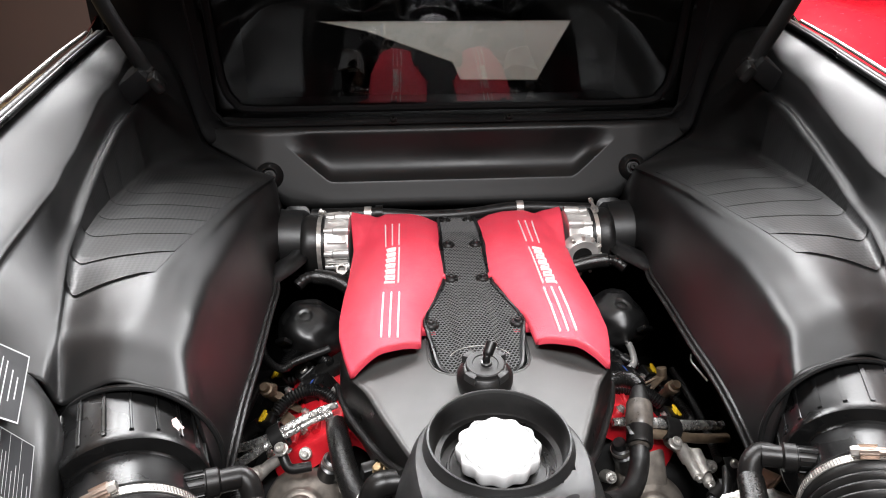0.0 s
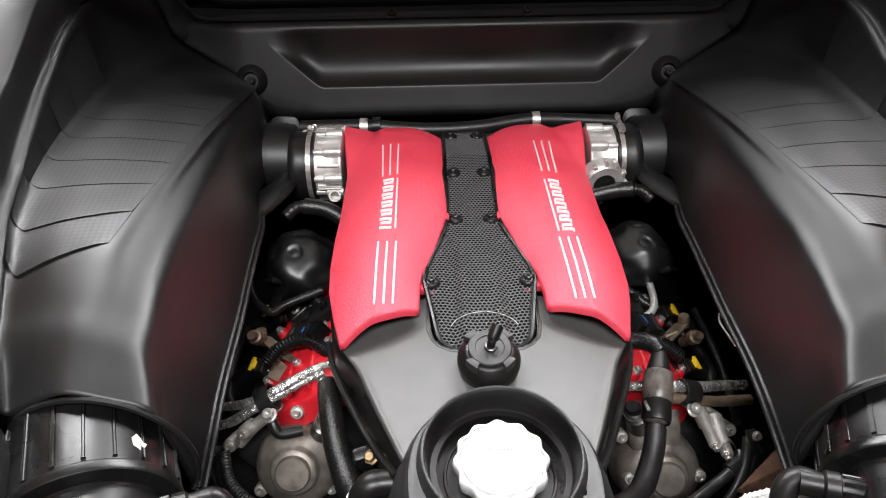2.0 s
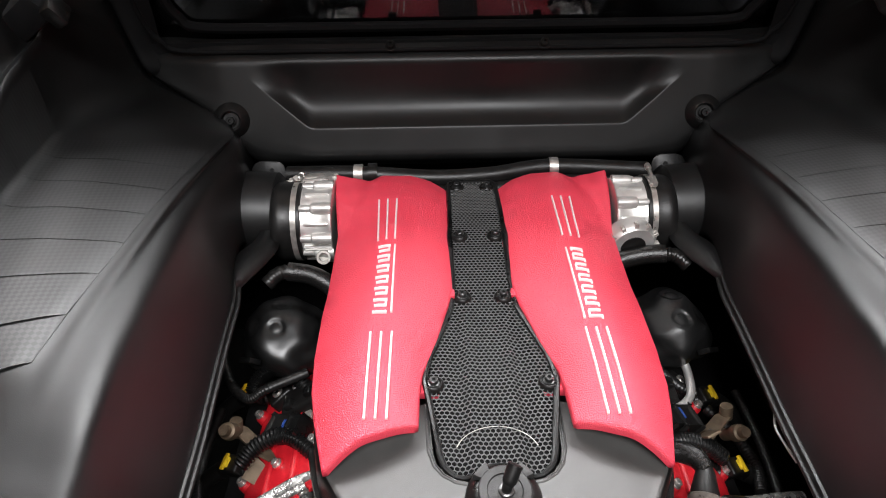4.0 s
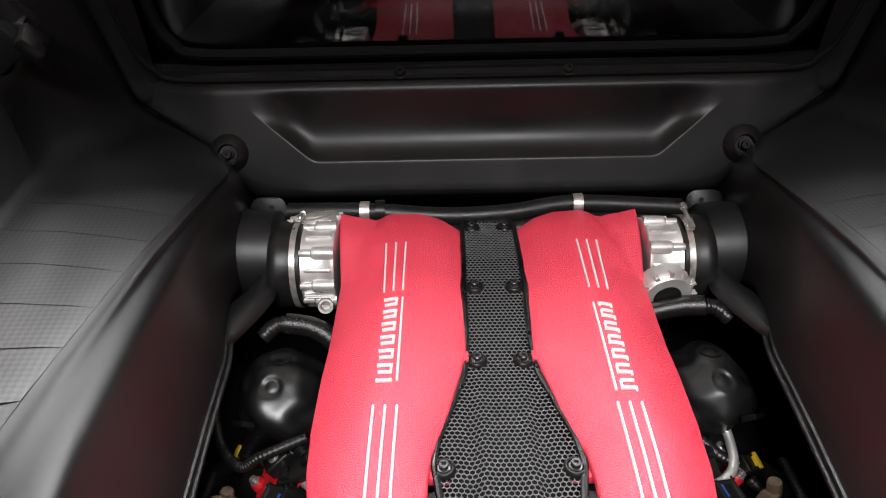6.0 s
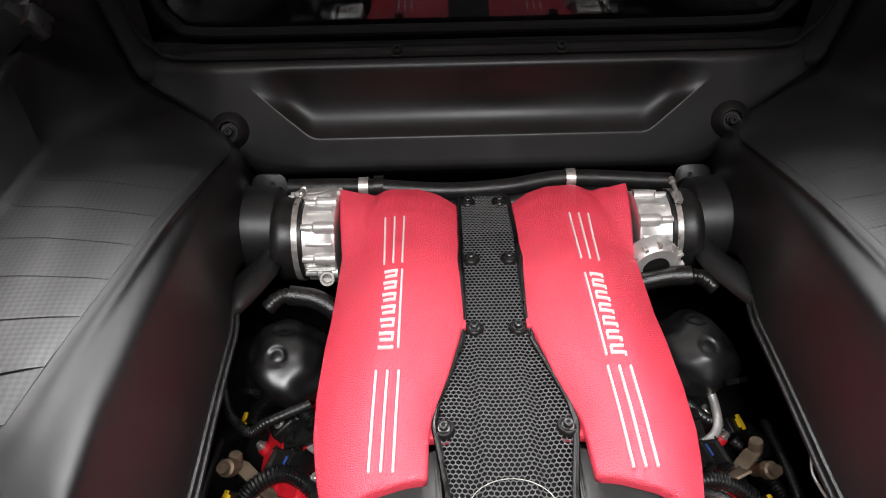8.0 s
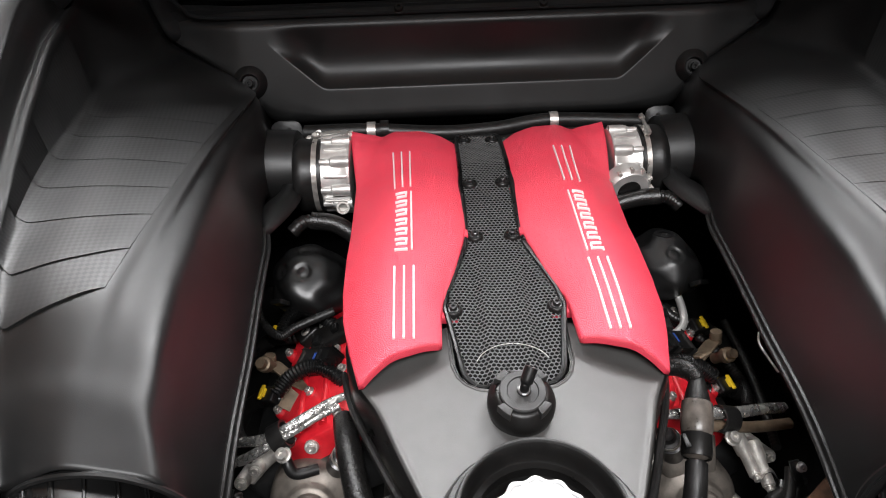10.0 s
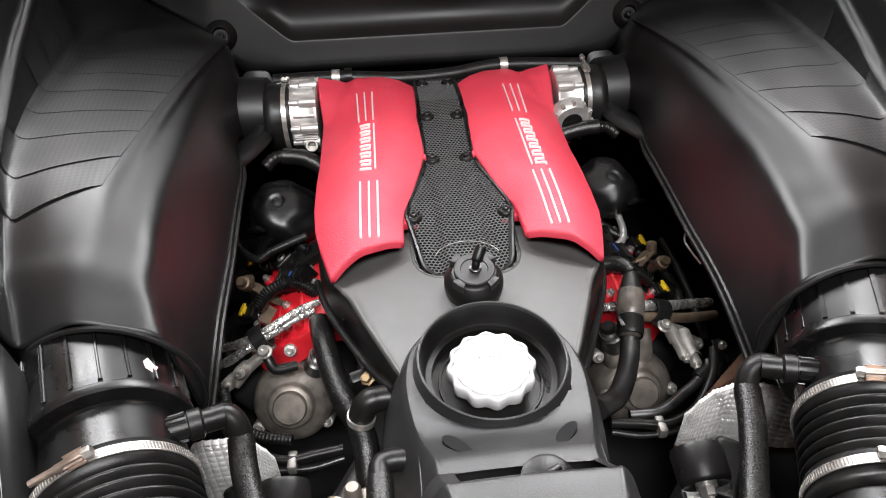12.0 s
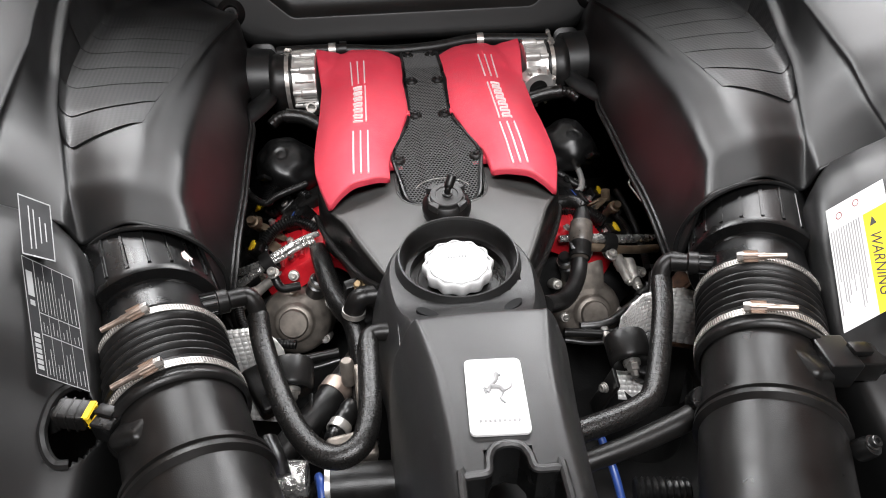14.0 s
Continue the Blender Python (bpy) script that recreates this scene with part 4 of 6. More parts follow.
shoulder = [spine_row(0.580, 0.038, 0.958, 0.91, 0.010), spine_row(0.562, 0.064, 0.964, 0.90, 0.014), spine_row(0.535, 0.081, 0.969, 0.89, 0.016), spine_row(0.50, 0.0875, 0.971, 0.88, 0.017),
            spine_row(0.465, 0.085, 0.971, 0.87, 0.017), spine_row(0.440, 0.081, 0.975, 0.86, 0.018), spine_row(0.420, 0.077, 0.985, 0.86, 0.021), spine_row(0.409, 0.075, 0.991, 0.86, 0.022), spine_row(0.395, 0.0740, 0.994, 0.86, 0.022)]
bm = bmesh.new()
grid = resample(shoulder, 57, 49)
vs = [[bm.verts.new(p) for p in row] for row in grid]
for j in range(48):
    for i in range(56):
        mid = (grid[j][i] + grid[j + 1][i + 1]) / 2
        if (Vector((mid.x, mid.y)) - Vector((RC.x, RC.y))).length < 0.0635:
            continue
        bm.faces.new((vs[j][i], vs[j][i + 1], vs[j + 1][i + 1], vs[j + 1][i]))
part("collar", bm, SPINE, hs)
collar_grid = grid
bm = bmesh.new()
grid = resample([spine_row(0.396, 0.0740, 0.994, 0.86, 0.022), spine_row(0.379, 0.0735, 1.014, 0.86, 0.022), spine_row(0.362, 0.0720, 1.035, 0.86, 0.022)], 57, 17)
vs = [[bm.verts.new(p) for p in row] for row in grid]
for j in range(16):
    for i in range(56):
        mid = (grid[j][i] + grid[j + 1][i + 1]) / 2
        if abs(mid.x - 0.004) > 0.047:
            bm.faces.new((vs[j][i], vs[j][i + 1], vs[j + 1][i + 1], vs[j + 1][i]))
part("bridge", bm, SPINE, hs)
spine = [spine_row(0.364, 0.0715, 1.030, 0.86, 0.020), spine_row(0.360, 0.072, 1.040, 0.86, 0.022), spine_row(0.350, 0.0725, 1.0445, 0.86, 0.025), spine_row(0.30, 0.0690, 1.047, 0.86, 0.031), spine_row(0.24, 0.0640, 1.047, 0.86, 0.031), spine_row(0.18, 0.059, 1.043, 0.86, 0.026),
         spine_row(0.08, 0.052, 1.032, 0.86, 0.018), spine_row(-0.05, 0.052, 1.012, 0.86, 0.018)]
bm = bmesh.new()
grid = resample(spine, 57, 85)
vs = [[bm.verts.new(p) for p in row] for row in grid]


def in_cutout(x, y):
    return (abs(x + 0.003) < 0.0325 and 0.10 < y < 0.208) or (abs(x + 0.003) < 0.0135 and 0.10 < y < 0.2265)


for j in range(84):
    for i in range(56):
        mid = (grid[j][i] + grid[j + 1][i + 1]) / 2
        if in_cutout(mid.x, mid.y) and mid.z > 1.0:
            continue
        bm.faces.new((vs[j][i], vs[j][i + 1], vs[j + 1][i + 1], vs[j + 1][i]))
part("spine", bm, SPINE, hs)
cut = [(-0.0365, 0.10), (-0.0360, 0.203), (-0.033, 0.2075), (-0.020, 0.2085), (-0.0175, 0.2120), (-0.0165, 0.219), (-0.0120, 0.2265), (-0.003, 0.2290), (0.006, 0.2265), (0.0105, 0.219), (0.0115, 0.2120), (0.014, 0.2085), (0.027, 0.2075), (0.030, 0.203), (0.0305, 0.10)]
tube("cutout_rim", [(x, y, 1.0462 - max(0, 0.2 - y) * 0.1) for x, y in cut], 0.0030, SPINE, hs, seg=8, n=90)
bm = bmesh.new()
add_grid(bm, [[(x, y, z) for x, y in cut] for z in (1.046, 1.000)])
part("cutout_wall", bm, GLOSSY, hs, "dark recess wall")
box("latch", (0.06, 0.10, 0.006), Matrix.Translation((-0.003, 0.155, 1.003)), DARK, hs, bevel=0.001)
tube("latch_pin", [(-0.018, 0.190, 1.012), (0.0, 0.192, 1.016), (0.014, 0.186, 1.010)], 0.004, GLOSSY, hs, seg=10)
# dark slot with a second cap below
box("slot_floor", (0.14, 0.09, 0.004), Matrix.Translation((0, 0.385, 0.968)), DARK, hs, bevel=0.001)
lathe("dipstick_cap", [(0.0001, 0.012), (0.016, 0.012), (0.019, 0.010), (0.020, 0.0)], (0.016, 0.380, 0.990), (0, -0.2, 1), PLASTIC, hs, seg=28)
box("cap_grip", (0.020, 0.005, 0.008), Matrix.Translation((0.016, 0.379, 1.005)) @ Matrix.Rotation(0.5, 4, "Z"), PLASTIC, hs, bevel=0.0015)
for s in (-1, 1):
    bm = bmesh.new()
    j0, i0 = min(((j, i) for j in range(2, 46) for i in range(2, 55)), key=lambda q: (collar_grid[q[0]][q[1]].x - s * 0.043) ** 2 + (collar_grid[q[0]][q[1]].y - 0.425) ** 2)
    nn = (collar_grid[j0 + 2][i0] - collar_grid[j0 - 2][i0]).cross(collar_grid[j0][i0 + 2] - collar_grid[j0][i0 - 2]).normalized()
    nn = ((nn if nn.z > 0 else -nn) + Vector((0, -0.12, 0.3))).normalized()
    eu = Vector((0.62, s * 0.78, 0.0))
    eu = (eu - nn * eu.dot(nn)).normalized()
    mo = plane_matrix(collar_grid[j0][i0], eu, nn.cross(eu))
    # solid oval, slightly proud; its black colour stands for the slot's shade
    add_prism(bm, [((0.0150 + 0.002 * math.cos(a)) * math.cos(a), 0.0056 * math.sin(a)) for a in np.linspace(0, 2 * math.pi, 20, endpoint=False)], -0.010, 0.0022, mo)
    part("drain_slot_disc", bm, NEARBLACK, hs, "near-black oval disc that paints the shade in a drain slot")

# white lobed cap
wc = thing("expansion_tank_cap", (RC.x, 0.511, 0.955), "white scalloped screw cap in the filler well", "cap")
WC = Vector((-0.001, 0.511, 0.951))
lathe("skirt", [(0.0345, 0.004), (0.0355, 0.005), (0.0368, 0.007), (0.0374, 0.0150), (0.0370, 0.0180), (0.0358, 0.0196), (0.0345, 0.0200), (0.0336, 0.0196), (0.0332, 0.0170), (0.0001, 0.0170)], WC, (0, -0.05, 1), WHITE, wc, "white scalloped cap", seg=96, lobes=12, lobe=0.042)
lathe("disc", [(0.0001, 0.0196), (0.0300, 0.0196), (0.0306, 0.0203), (0.0316, 0.0203), (0.0320, 0.0196), (0.0322, 0.0150)], WC, (0, -0.05, 1), WHITE, wc, seg=64)
lathe("ring", [(0.0236, 0.0195), (0.0239, 0.0201), (0.0245, 0.0201), (0.0248, 0.0195)], WC, (0, -0.05, 1), WHITE, wc, seg=64)
for k in range(7):
    box("mark", (0.0016, 0.0034, 0.0006), Matrix.Translation(WC + Vector((-0.0095 + 0.0031 * k, 0.0085, 0.0204))), PALEINK, wc, bevel=0)

# name plate on the spine
np_ = thing("name_plate", (-0.003, 0.267, 1.05), "brushed silver plate with rounded corners on the spine cover", "plate")
pm = plane_matrix((-0.0035, 0.2675, 1.0485), (1, -0.06, 0.0), (0, 1, 0.0))
prism("plate", rounded(0.0415, 0.0665, 0.004), -0.001, 0.0012, PLATE, np_, m=pm, bevel=0.0005)
EMBLEM = material("grey_emblem_ink", (0.26, 0.26, 0.26), 0.5)
for pts, r in (([(-0.006, 0.002), (-0.003, 0.008), (0.001, 0.013), (0.002, 0.019)], 0.0016), ([(-0.003, 0.007), (0.003, 0.006), (0.006, 0.002)], 0.0019), ([(0.006, 0.003), (0.011, 0.006), (0.012, 0.010)], 0.0007), ([(0.005, 0.002), (0.003, -0.004), (0.006, -0.008)], 0.0009), ([(-0.004, 0.003), (-0.008, 0.006), (-0.007, 0.001)], 0.0008), ([(0.001, 0.018), (0.005, 0.017)], 0.0011)):
    tube("emblem_stroke", [pm @ Vector((x, y, 0.0016)) for x, y in pts], r, EMBLEM, np_, seg=8, n=14)
for k in range(9):
    box("mark", (0.0016, 0.0018, 0.0004), pm @ Matrix.Translation((-0.013 + 0.0033 * k, -0.0225, 0.0016)), EMBLEM, np_, bevel=0)


# ---- throttle bodies ----
def build_throttle(s):
    t = thing("throttle_body", (s * 0.2, 1.035, 0.94), "machined bright alloy throttle body with hose clamp and rubber hose", "throttle body", "throttle bodies")
    o, ax = Vector((s * 0.160, 1.040, 0.948)), (s, 0, 0)
    lathe("housing", [(0.0001, 0.0145), (0.046, 0.0145), (0.047, 0.0155), (0.047, 0.019), (0.0455, 0.022), (0.0455, 0.046), (0.047, 0.050), (0.047, 0.058)], o, ax, BRIGHT, t, seg=48)
    for a in (30, 78, 128, 175, 205, 235):
        d = Vector((0, math.cos(math.radians(a)), math.sin(math.radians(a))))
        p = o + d * 0.0455
        lathe("screw_post", [(0.0030, 0.046), (0.0030, 0.053), (0.0044, 0.053), (0.0048, 0.051), (0.0048, 0.040), (0.0070, 0.038), (0.0076, 0.034), (0.0080, 0.0145)], p, ax, BRIGHT, t, seg=16)
        lathe("screw", [(0.0001, 0.050), (0.0031, 0.050), (0.0031, 0.044)], p, ax, DARKSTEEL, t, "dark recessed screw", seg=12)
    for a in (55, 103, 152, 190):
        d = Vector((0, math.cos(math.radians(a)), math.sin(math.radians(a))))
        box("web", (0.030, 0.004, 0.005), plane_matrix(o + d * 0.0468 + Vector((s * 0.033, 0, 0)), (1, 0, 0), d.cross(Vector((1, 0, 0)))), BRIGHT, t, bevel=0.0015)
    port = Vector((s * 0.188, 1.000, 0.922))
    lathe("port", [(0.0001, 0.008), (0.0058, 0.008), (0.0060, 0.019), (0.0085, 0.019), (0.0090, 0.017), (0.0090, 0.0)], port, (-s * 0.1, -0.85, 0.45), ALLOY, t, "open alloy port", seg=22)
    # finned round actuator cover
    q = Vector((s * 0.205, 1.082, 0.978)) if s < 0 else Vector((s * 0.190, 0.984, 0.944))
    ax2 = Vector((s * 0.1, 0.35, 1)) if s < 0 else Vector((s * 0.10, -0.93, -0.05))
    lathe("actuator_cover", [(0.0001, 0.010), (0.026, 0.010), (0.029, 0.007), (0.0305, 0.003), (0.0305, -0.012)], q, ax2, BRIGHT, t, "ribbed alloy actuator cover", seg=36)
    mq = axis_matrix(q, ax2)
    for k in range(12):
        box("fin", (0.009, 0.003, 0.006), mq @ Matrix.Rotation(k * math.pi / 6, 4, "Z") @ Matrix.Translation((0.0285, 0, 0.0055)), ALLOY, t, bevel=0.0008, seg=1)
    lathe("hub", [(0.0001, 0.0118), (0.012, 0.0118), (0.0155, 0.0108), (0.0160, 0.008)], q, ax2, ALLOY if s < 0 else PLASTIC, t, seg=24)
    h = o + Vector((s * 0.052, 0, 0))
    lathe("hose", [(0.047, 0.0), (0.0495, 0.001), (0.0500, 0.012), (0.0495, 0.020), (0.0510, 0.024), (0.0500, 0.032), (0.046, 0.037)], h, ax, RUBBER, t, "black rubber hose", seg=44)
    lathe("clamp_band", [(0.0500, 0.005), (0.0510, 0.005), (0.0510, 0.0115), (0.0500, 0.0115)], h, ax, STEEL, t, "steel hose clamp band", seg=48)
    hd = Vector((0, 0.42, 0.9)) if s < 0 else Vector((0, -0.15, 0.99))
    hp = h + Vector((s * 0.0085, 0, 0)) + hd.normalized() * 0.0545
    box("clamp_housing", (0.010, 0.016, 0.006), plane_matrix(hp, (1, 0, 0), hd.cross(Vector((1, 0, 0)))), STEEL, t, bevel=0.0015)
    lathe("clamp_screw", [(0.0001, 0.030), (0.0035, 0.030), (0.004, 0.027), (0.004, 0.0225), (0.0026, 0.022), (0.0026, -0.012), (0.0001, -0.012)], hp + Vector((0, 0, 0.002)), hd.cross(Vector((1, 0, 0))), STEEL, t, seg=12)
    return t


build_throttle(1)
build_throttle(-1)


# ---- intake pipes ----
def build_pipe(s):
    t = thing("intake_pipe", (s * 0.28, 0.4, 0.9), "black plastic intake pipe with ribbed collar, bellows and two steel clamps", "intake pipe", "intake pipes")
    A = Vector((s * 0.3375, 0.54, 0.966))
    ax = Vector((-s * 0.372, -0.928, -0.045)).normalized()
    L = lambda h: A + ax * h
    lathe("collar", [(0.052, -0.03), (0.0625, -0.028), (0.0635, -0.010), (0.0635, 0.068), (0.0648, 0.0695), (0.0656, 0.0705), (0.0656, 0.0765), (0.0646, 0.0785), (0.0540, 0.0800), (0.0530, 0.0830)], A, ax, GLOSSY, t, "glossy ribbed collar", seg=64)
    m0 = axis_matrix(A, ax)
    for k in range(20):
        box("rib", (0.0016, 0.0022, 0.060), m0 @ Matrix.Rotation(k * math.pi / 10 + 0.1, 4, "Z") @ Matrix.Translation((0.0640, 0, 0.036)), GLOSSY, t, bevel=0.0006, seg=1)
    lathe("neck", [(0.0530, 0.078), (0.0535, 0.110), (0.0545, 0.122)], A, ax, GLOSSY, t, "glossy neck", seg=56)
    prof = [(0.0540, 0.117), (0.0570, 0.119), (0.0575, 0.137)]
    h = 0.139
    for k in range(5):
        prof += [(0.0505, h), (0.0525, h + 0.0014), (0.0572, h + 0.0034), (0.0580, h + 0.0048), (0.0572, h + 0.0062), (0.0525, h + 0.0082)]
        h += 0.0094
    prof += [(0.0520, h), (0.0565, h + 0.001), (0.0572, h + 0.003), (0.0572, h + 0.019), (0.0590, h + 0.020), (0.0590, h + 0.026), (0.0545, h + 0.028)]
    lathe("bellows", prof, A, ax, RUBBER, t, "black rubber bellows", seg=64, sharp=100)
    tube_end = 0.55
    lathe("tube", [(0.0530, h + 0.02), (0.0530, h + 0.085), (0.0560, h + 0.088), (0.0590, h + 0.089), (0.0590, h + 0.093), (0.0565, h + 0.094), (0.0565, h + 0.097), (0.0600, h + 0.098), (0.0605, h + 0.102), (0.0560, h + 0.106),
                   (0.0555, tube_end)], A, ax, PLASTIC, t, "matt black sensor tube", seg=64)
    up = (Vector((0, 0, 1)) - ax * ax.z).normalized()
    side = ax.cross(up).normalized() * (1 if s > 0 else -1)
    for hc, ang in ((0.128, -14 if s < 0 else 14), (h + 0.011, -14 if s < 0 else 12)):
        r = 0.0577
        lathe("clamp_band", [(r, hc - 0.0037), (r + 0.0011, hc - 0.0037), (r + 0.0011, hc + 0.0037), (r, hc + 0.0037)], A, ax, STEEL, t, "steel worm-drive clamp band", seg=72)
        # slots of the worm drive
        mm = axis_matrix(A, ax)
        bm = bmesh.new()
        for k in range(150):
            a = 2 * math.pi * k / 150
            add_box(bm, (0.0006, 0.0010, 0.0056), mm @ Matrix.Rotation(a, 4, "Z") @ Matrix.Translation((r + 0.0012, 0, hc)) @ Matrix.Rotation(0.15, 4, "X"), 0)
        part("clamp_teeth", bm, SLOTS, t, "dark worm slots", recalc=False)
        a = math.radians(ang)
        rad = up * math.cos(a) + side * math.sin(a) * (1 if s > 0 else 1)
        tng = ax.cross(rad).normalized()
        if tng.x < 0:
            tng = -tng
        c = L(hc) + rad * (r + 0.0042)
        fm = Matrix((tng, ax, tng.cross(ax))).transposed().to_4x4()
        fm.translation = c
        box("clamp_housing", (0.009, 0.0075, 0.0046), fm @ Matrix.Translation((0.006 if s < 0 else -0.006, 0, 0)), COPPERY, t, bevel=0.002)
        lathe("clamp_screw", [(0.0001, 0.023), (0.0026, 0.023), (0.0028, 0.006), (0.0035, 0.004), (0.0035, -0.014), (0.0001, -0.014)], c + tng * (-0.002 if s < 0 else 0.002), tng * (-1 if s < 0 else 1), COPPERY, t, "coppery plated worm screw", seg=12)
        lathe("screw_head", [(0.0001, 0.006), (0.004, 0.006), (0.0045, 0.004), (0.0045, 0.0)], c + tng * (0.012 if s < 0 else -0.012), tng * (1 if s < 0 else -1), STEEL, t, seg=6)
    return t, L, ax, h


build_pipe(1)
PIPE_L = build_pipe(-1)
bm = bmesh.new()
pk = [(-0.006, 0.002), (-0.005, 0.006), (-0.001, 0.005), (0.003, 0.0035), (0.006, 0.004), (0.0065, -0.001), (0.004, -0.006), (0.001, -0.003), (-0.002, -0.0015)]
add_prism(bm, pk, 0.0, 0.0012, plane_matrix((-0.2755, 0.505, 1.0085), (0.72, -0.25, -0.60), (0.3, 0.95, 0.05)))
tagged(part("paint_mark", bm, PINKMARK), "small pale pink paint mark on the intake collar", "paint mark")


# ---- quick connectors and sleeved hoses ----
def ribbed_coupling(name, a, b, r, label):
    t = thing(name, a, label, "hose coupling", "hose couplings")
    a, b = Vector(a), Vector(b)
    d = (b - a).normalized()
    ln = (b - a).length
    lathe("sleeve", [(0.0001, 0.0), (r * 0.85, 0.0), (r, ln * 0.05), (r, ln * 0.40), (r * 1.15, ln * 0.42), (r * 1.15, ln * 0.62), (r * 0.9, ln * 0.66), (r * 0.9, ln), (0.0001, ln)], a, d, PLASTIC, t, seg=24)
    m = axis_matrix(a, d)
    for k in range(10):
        box("rib", (0.002, 0.002, ln * 0.3), m @ Matrix.Rotation(k * math.pi / 5, 4, "Z") @ Matrix.Translation((r, 0, ln * 0.22)), GLOSSY, t, bevel=0.0005, seg=1)
    return t


for s in (-1, 1):
    ribbed_coupling("quick_coupling", (s * 0.262, 0.462, 0.980), (s * 0.220, 0.478, 0.975), 0.0105, "ribbed black quick coupling on a breather hose")
hl = thing("breather_hose", (-0.15, 0.4, 0.93), "black woven-sleeved breather hose bent in a long U", "hose")
tube("elbow", [(-0.232, 0.474, 0.976), (-0.220, 0.480, 0.974), (-0.212, 0.476, 0.966), (-0.209, 0.468, 0.950)], 0.0095, PLASTIC, hl, "smooth black elbow", n=18)
tube("sleeve", [(-0.210, 0.470, 0.955), (-0.204, 0.440, 0.945), (-0.188, 0.392, 0.936), (-0.170, 0.350, 0.932), (-0.150, 0.322, 0.930), (-0.128, 0.310, 0.932), (-0.109, 0.318, 0.936), (-0.101, 0.345, 0.938), (-0.100, 0.385, 0.940), (-0.101, 0.430, 0.940)],
     0.0108, SLEEVE, hl, "woven black sleeve", seg=18, n=90)
tube("elbow", [(-0.101, 0.428, 0.940), (-0.100, 0.441, 0.940), (-0.092, 0.446, 0.940), (-0.076, 0.446, 0.940)], 0.0095, PLASTIC, hl, n=18)
hr = thing("breather_hose", (0.19, 0.4, 0.93), "black woven-sleeved breather hose running under the spine cover", "hose")
tube("elbow", [(0.232, 0.474, 0.976), (0.222, 0.481, 0.974), (0.213, 0.478, 0.966), (0.209, 0.468, 0.952)], 0.0095, PLASTIC, hr, n=18)
tube("sleeve", [(0.210, 0.470, 0.957), (0.202, 0.440, 0.950), (0.188, 0.402, 0.940), (0.172, 0.365, 0.932), (0.158, 0.342, 0.930), (0.140, 0.331, 0.930), (0.115, 0.322, 0.930), (0.070, 0.310, 0.930)], 0.0108, SLEEVE, hr, "woven black sleeve", seg=18, n=80)

# ---- engine below the covers ----
def smooth_box(name, size, m, mat, parent, label="", bevel=0.01):
    return box(name, size, m, mat, parent, label, bevel=bevel, seg=4)


blk = thing("engine_block", (0, 0.75, 0.6), "dark engine block deep between the cylinder heads", "engine")
# block and heads take the shade-dark colour of the bay
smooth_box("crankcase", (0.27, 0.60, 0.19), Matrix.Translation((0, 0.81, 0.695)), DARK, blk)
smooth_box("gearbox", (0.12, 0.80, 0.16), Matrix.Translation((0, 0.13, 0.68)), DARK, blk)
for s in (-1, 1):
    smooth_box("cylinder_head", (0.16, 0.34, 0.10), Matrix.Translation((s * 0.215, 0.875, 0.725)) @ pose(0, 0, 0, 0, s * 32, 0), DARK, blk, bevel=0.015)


def on_head(s, a, y, h=0.0):
    """A point on the sloping cam cover: a across (0 inner, 1 outer), y along, h above it."""
    n = Vector((s * math.sin(math.radians(32)), 0, math.cos(math.radians(32))))
    p = Vector((s * (0.172 + 0.088 * a), y, 0.845 - 0.055 * a))
    return p + n * h


def head_axis(s):
    return Vector((s * math.sin(math.radians(32)), 0, math.cos(math.radians(32))))


def build_head(s):
    t = thing("cam_cover", (s * 0.21, 0.78, 0.79), "red painted cast cam cover with bolts round its edge", "cam cover", "cam covers")
    table = []
    for y, k in ((0.695, -0.030), (0.699, -0.004), (0.708, 0.0), (0.74, 0.003), (0.80, 0.003), (0.87, 0.001), (0.885, -0.004), (0.892, -0.03)):
        table.append([on_head(s, a, y + 0.010 * abs(a - 0.5), k + d) for a, d in ((-0.12, -0.03), (-0.06, -0.006), (0.02, 0.0), (0.3, 0.003), (0.55, 0.003), (0.85, 0.001), (0.97, -0.004), (1.04, -0.03))])
    bm = bmesh.new()
    add_grid(bm, resample(table, 41, 61))
    part("shell", bm, REDCAST, t)
    for a in (0.28, 0.62):
        tube("rib", [on_head(s, a, y, 0.0045) for y in (0.712, 0.77, 0.83)], 0.005, REDCAST, t, seg=10, n=20)
    for a, y in ((0.05, 0.712), (0.45, 0.722), (0.93, 0.714), (0.04, 0.775), (0.95, 0.76), (0.5, 0.765), (0.05, 0.85), (0.94, 0.85), (0.42, 0.865)):
        lathe("bolt_boss", [(0.0001, 0.004), (0.0065, 0.004), (0.0075, 0.002), (0.0085, -0.006)], on_head(s, a, y, 0.004), head_axis(s), REDCAST, t, seg=16)
        bolt(t, on_head(s, a, y, 0.008), head_axis(s), 0.0058, STEEL, "bolt", "zinc socket bolt")
    # ignition coil with plug
    for y, a in ((0.800, 0.42),):
        c = on_head(s, a, y, 0.012)
        mc = axis_matrix(c, head_axis(s)) @ Matrix.Rotation(0.4 * s, 4, "Z")
        smooth_box("coil", (0.026, 0.034, 0.022), mc, PLASTIC, t, "black coil body", bevel=0.004)
        smooth_box("plug", (0.022, 0.020, 0.018), mc @ Matrix.Translation((0, 0.024, 0.004)), GLOSSY, t, bevel=0.003)
        box("plug_clip", (0.012, 0.003, 0.004), mc @ Matrix.Translation((0.002, 0.012, 0.014)), BLUE, t, "small blue plug lock", bevel=0.0006)
        mr = axis_matrix(on_head(s, 0.10, 0.838, 0.010), head_axis(s))
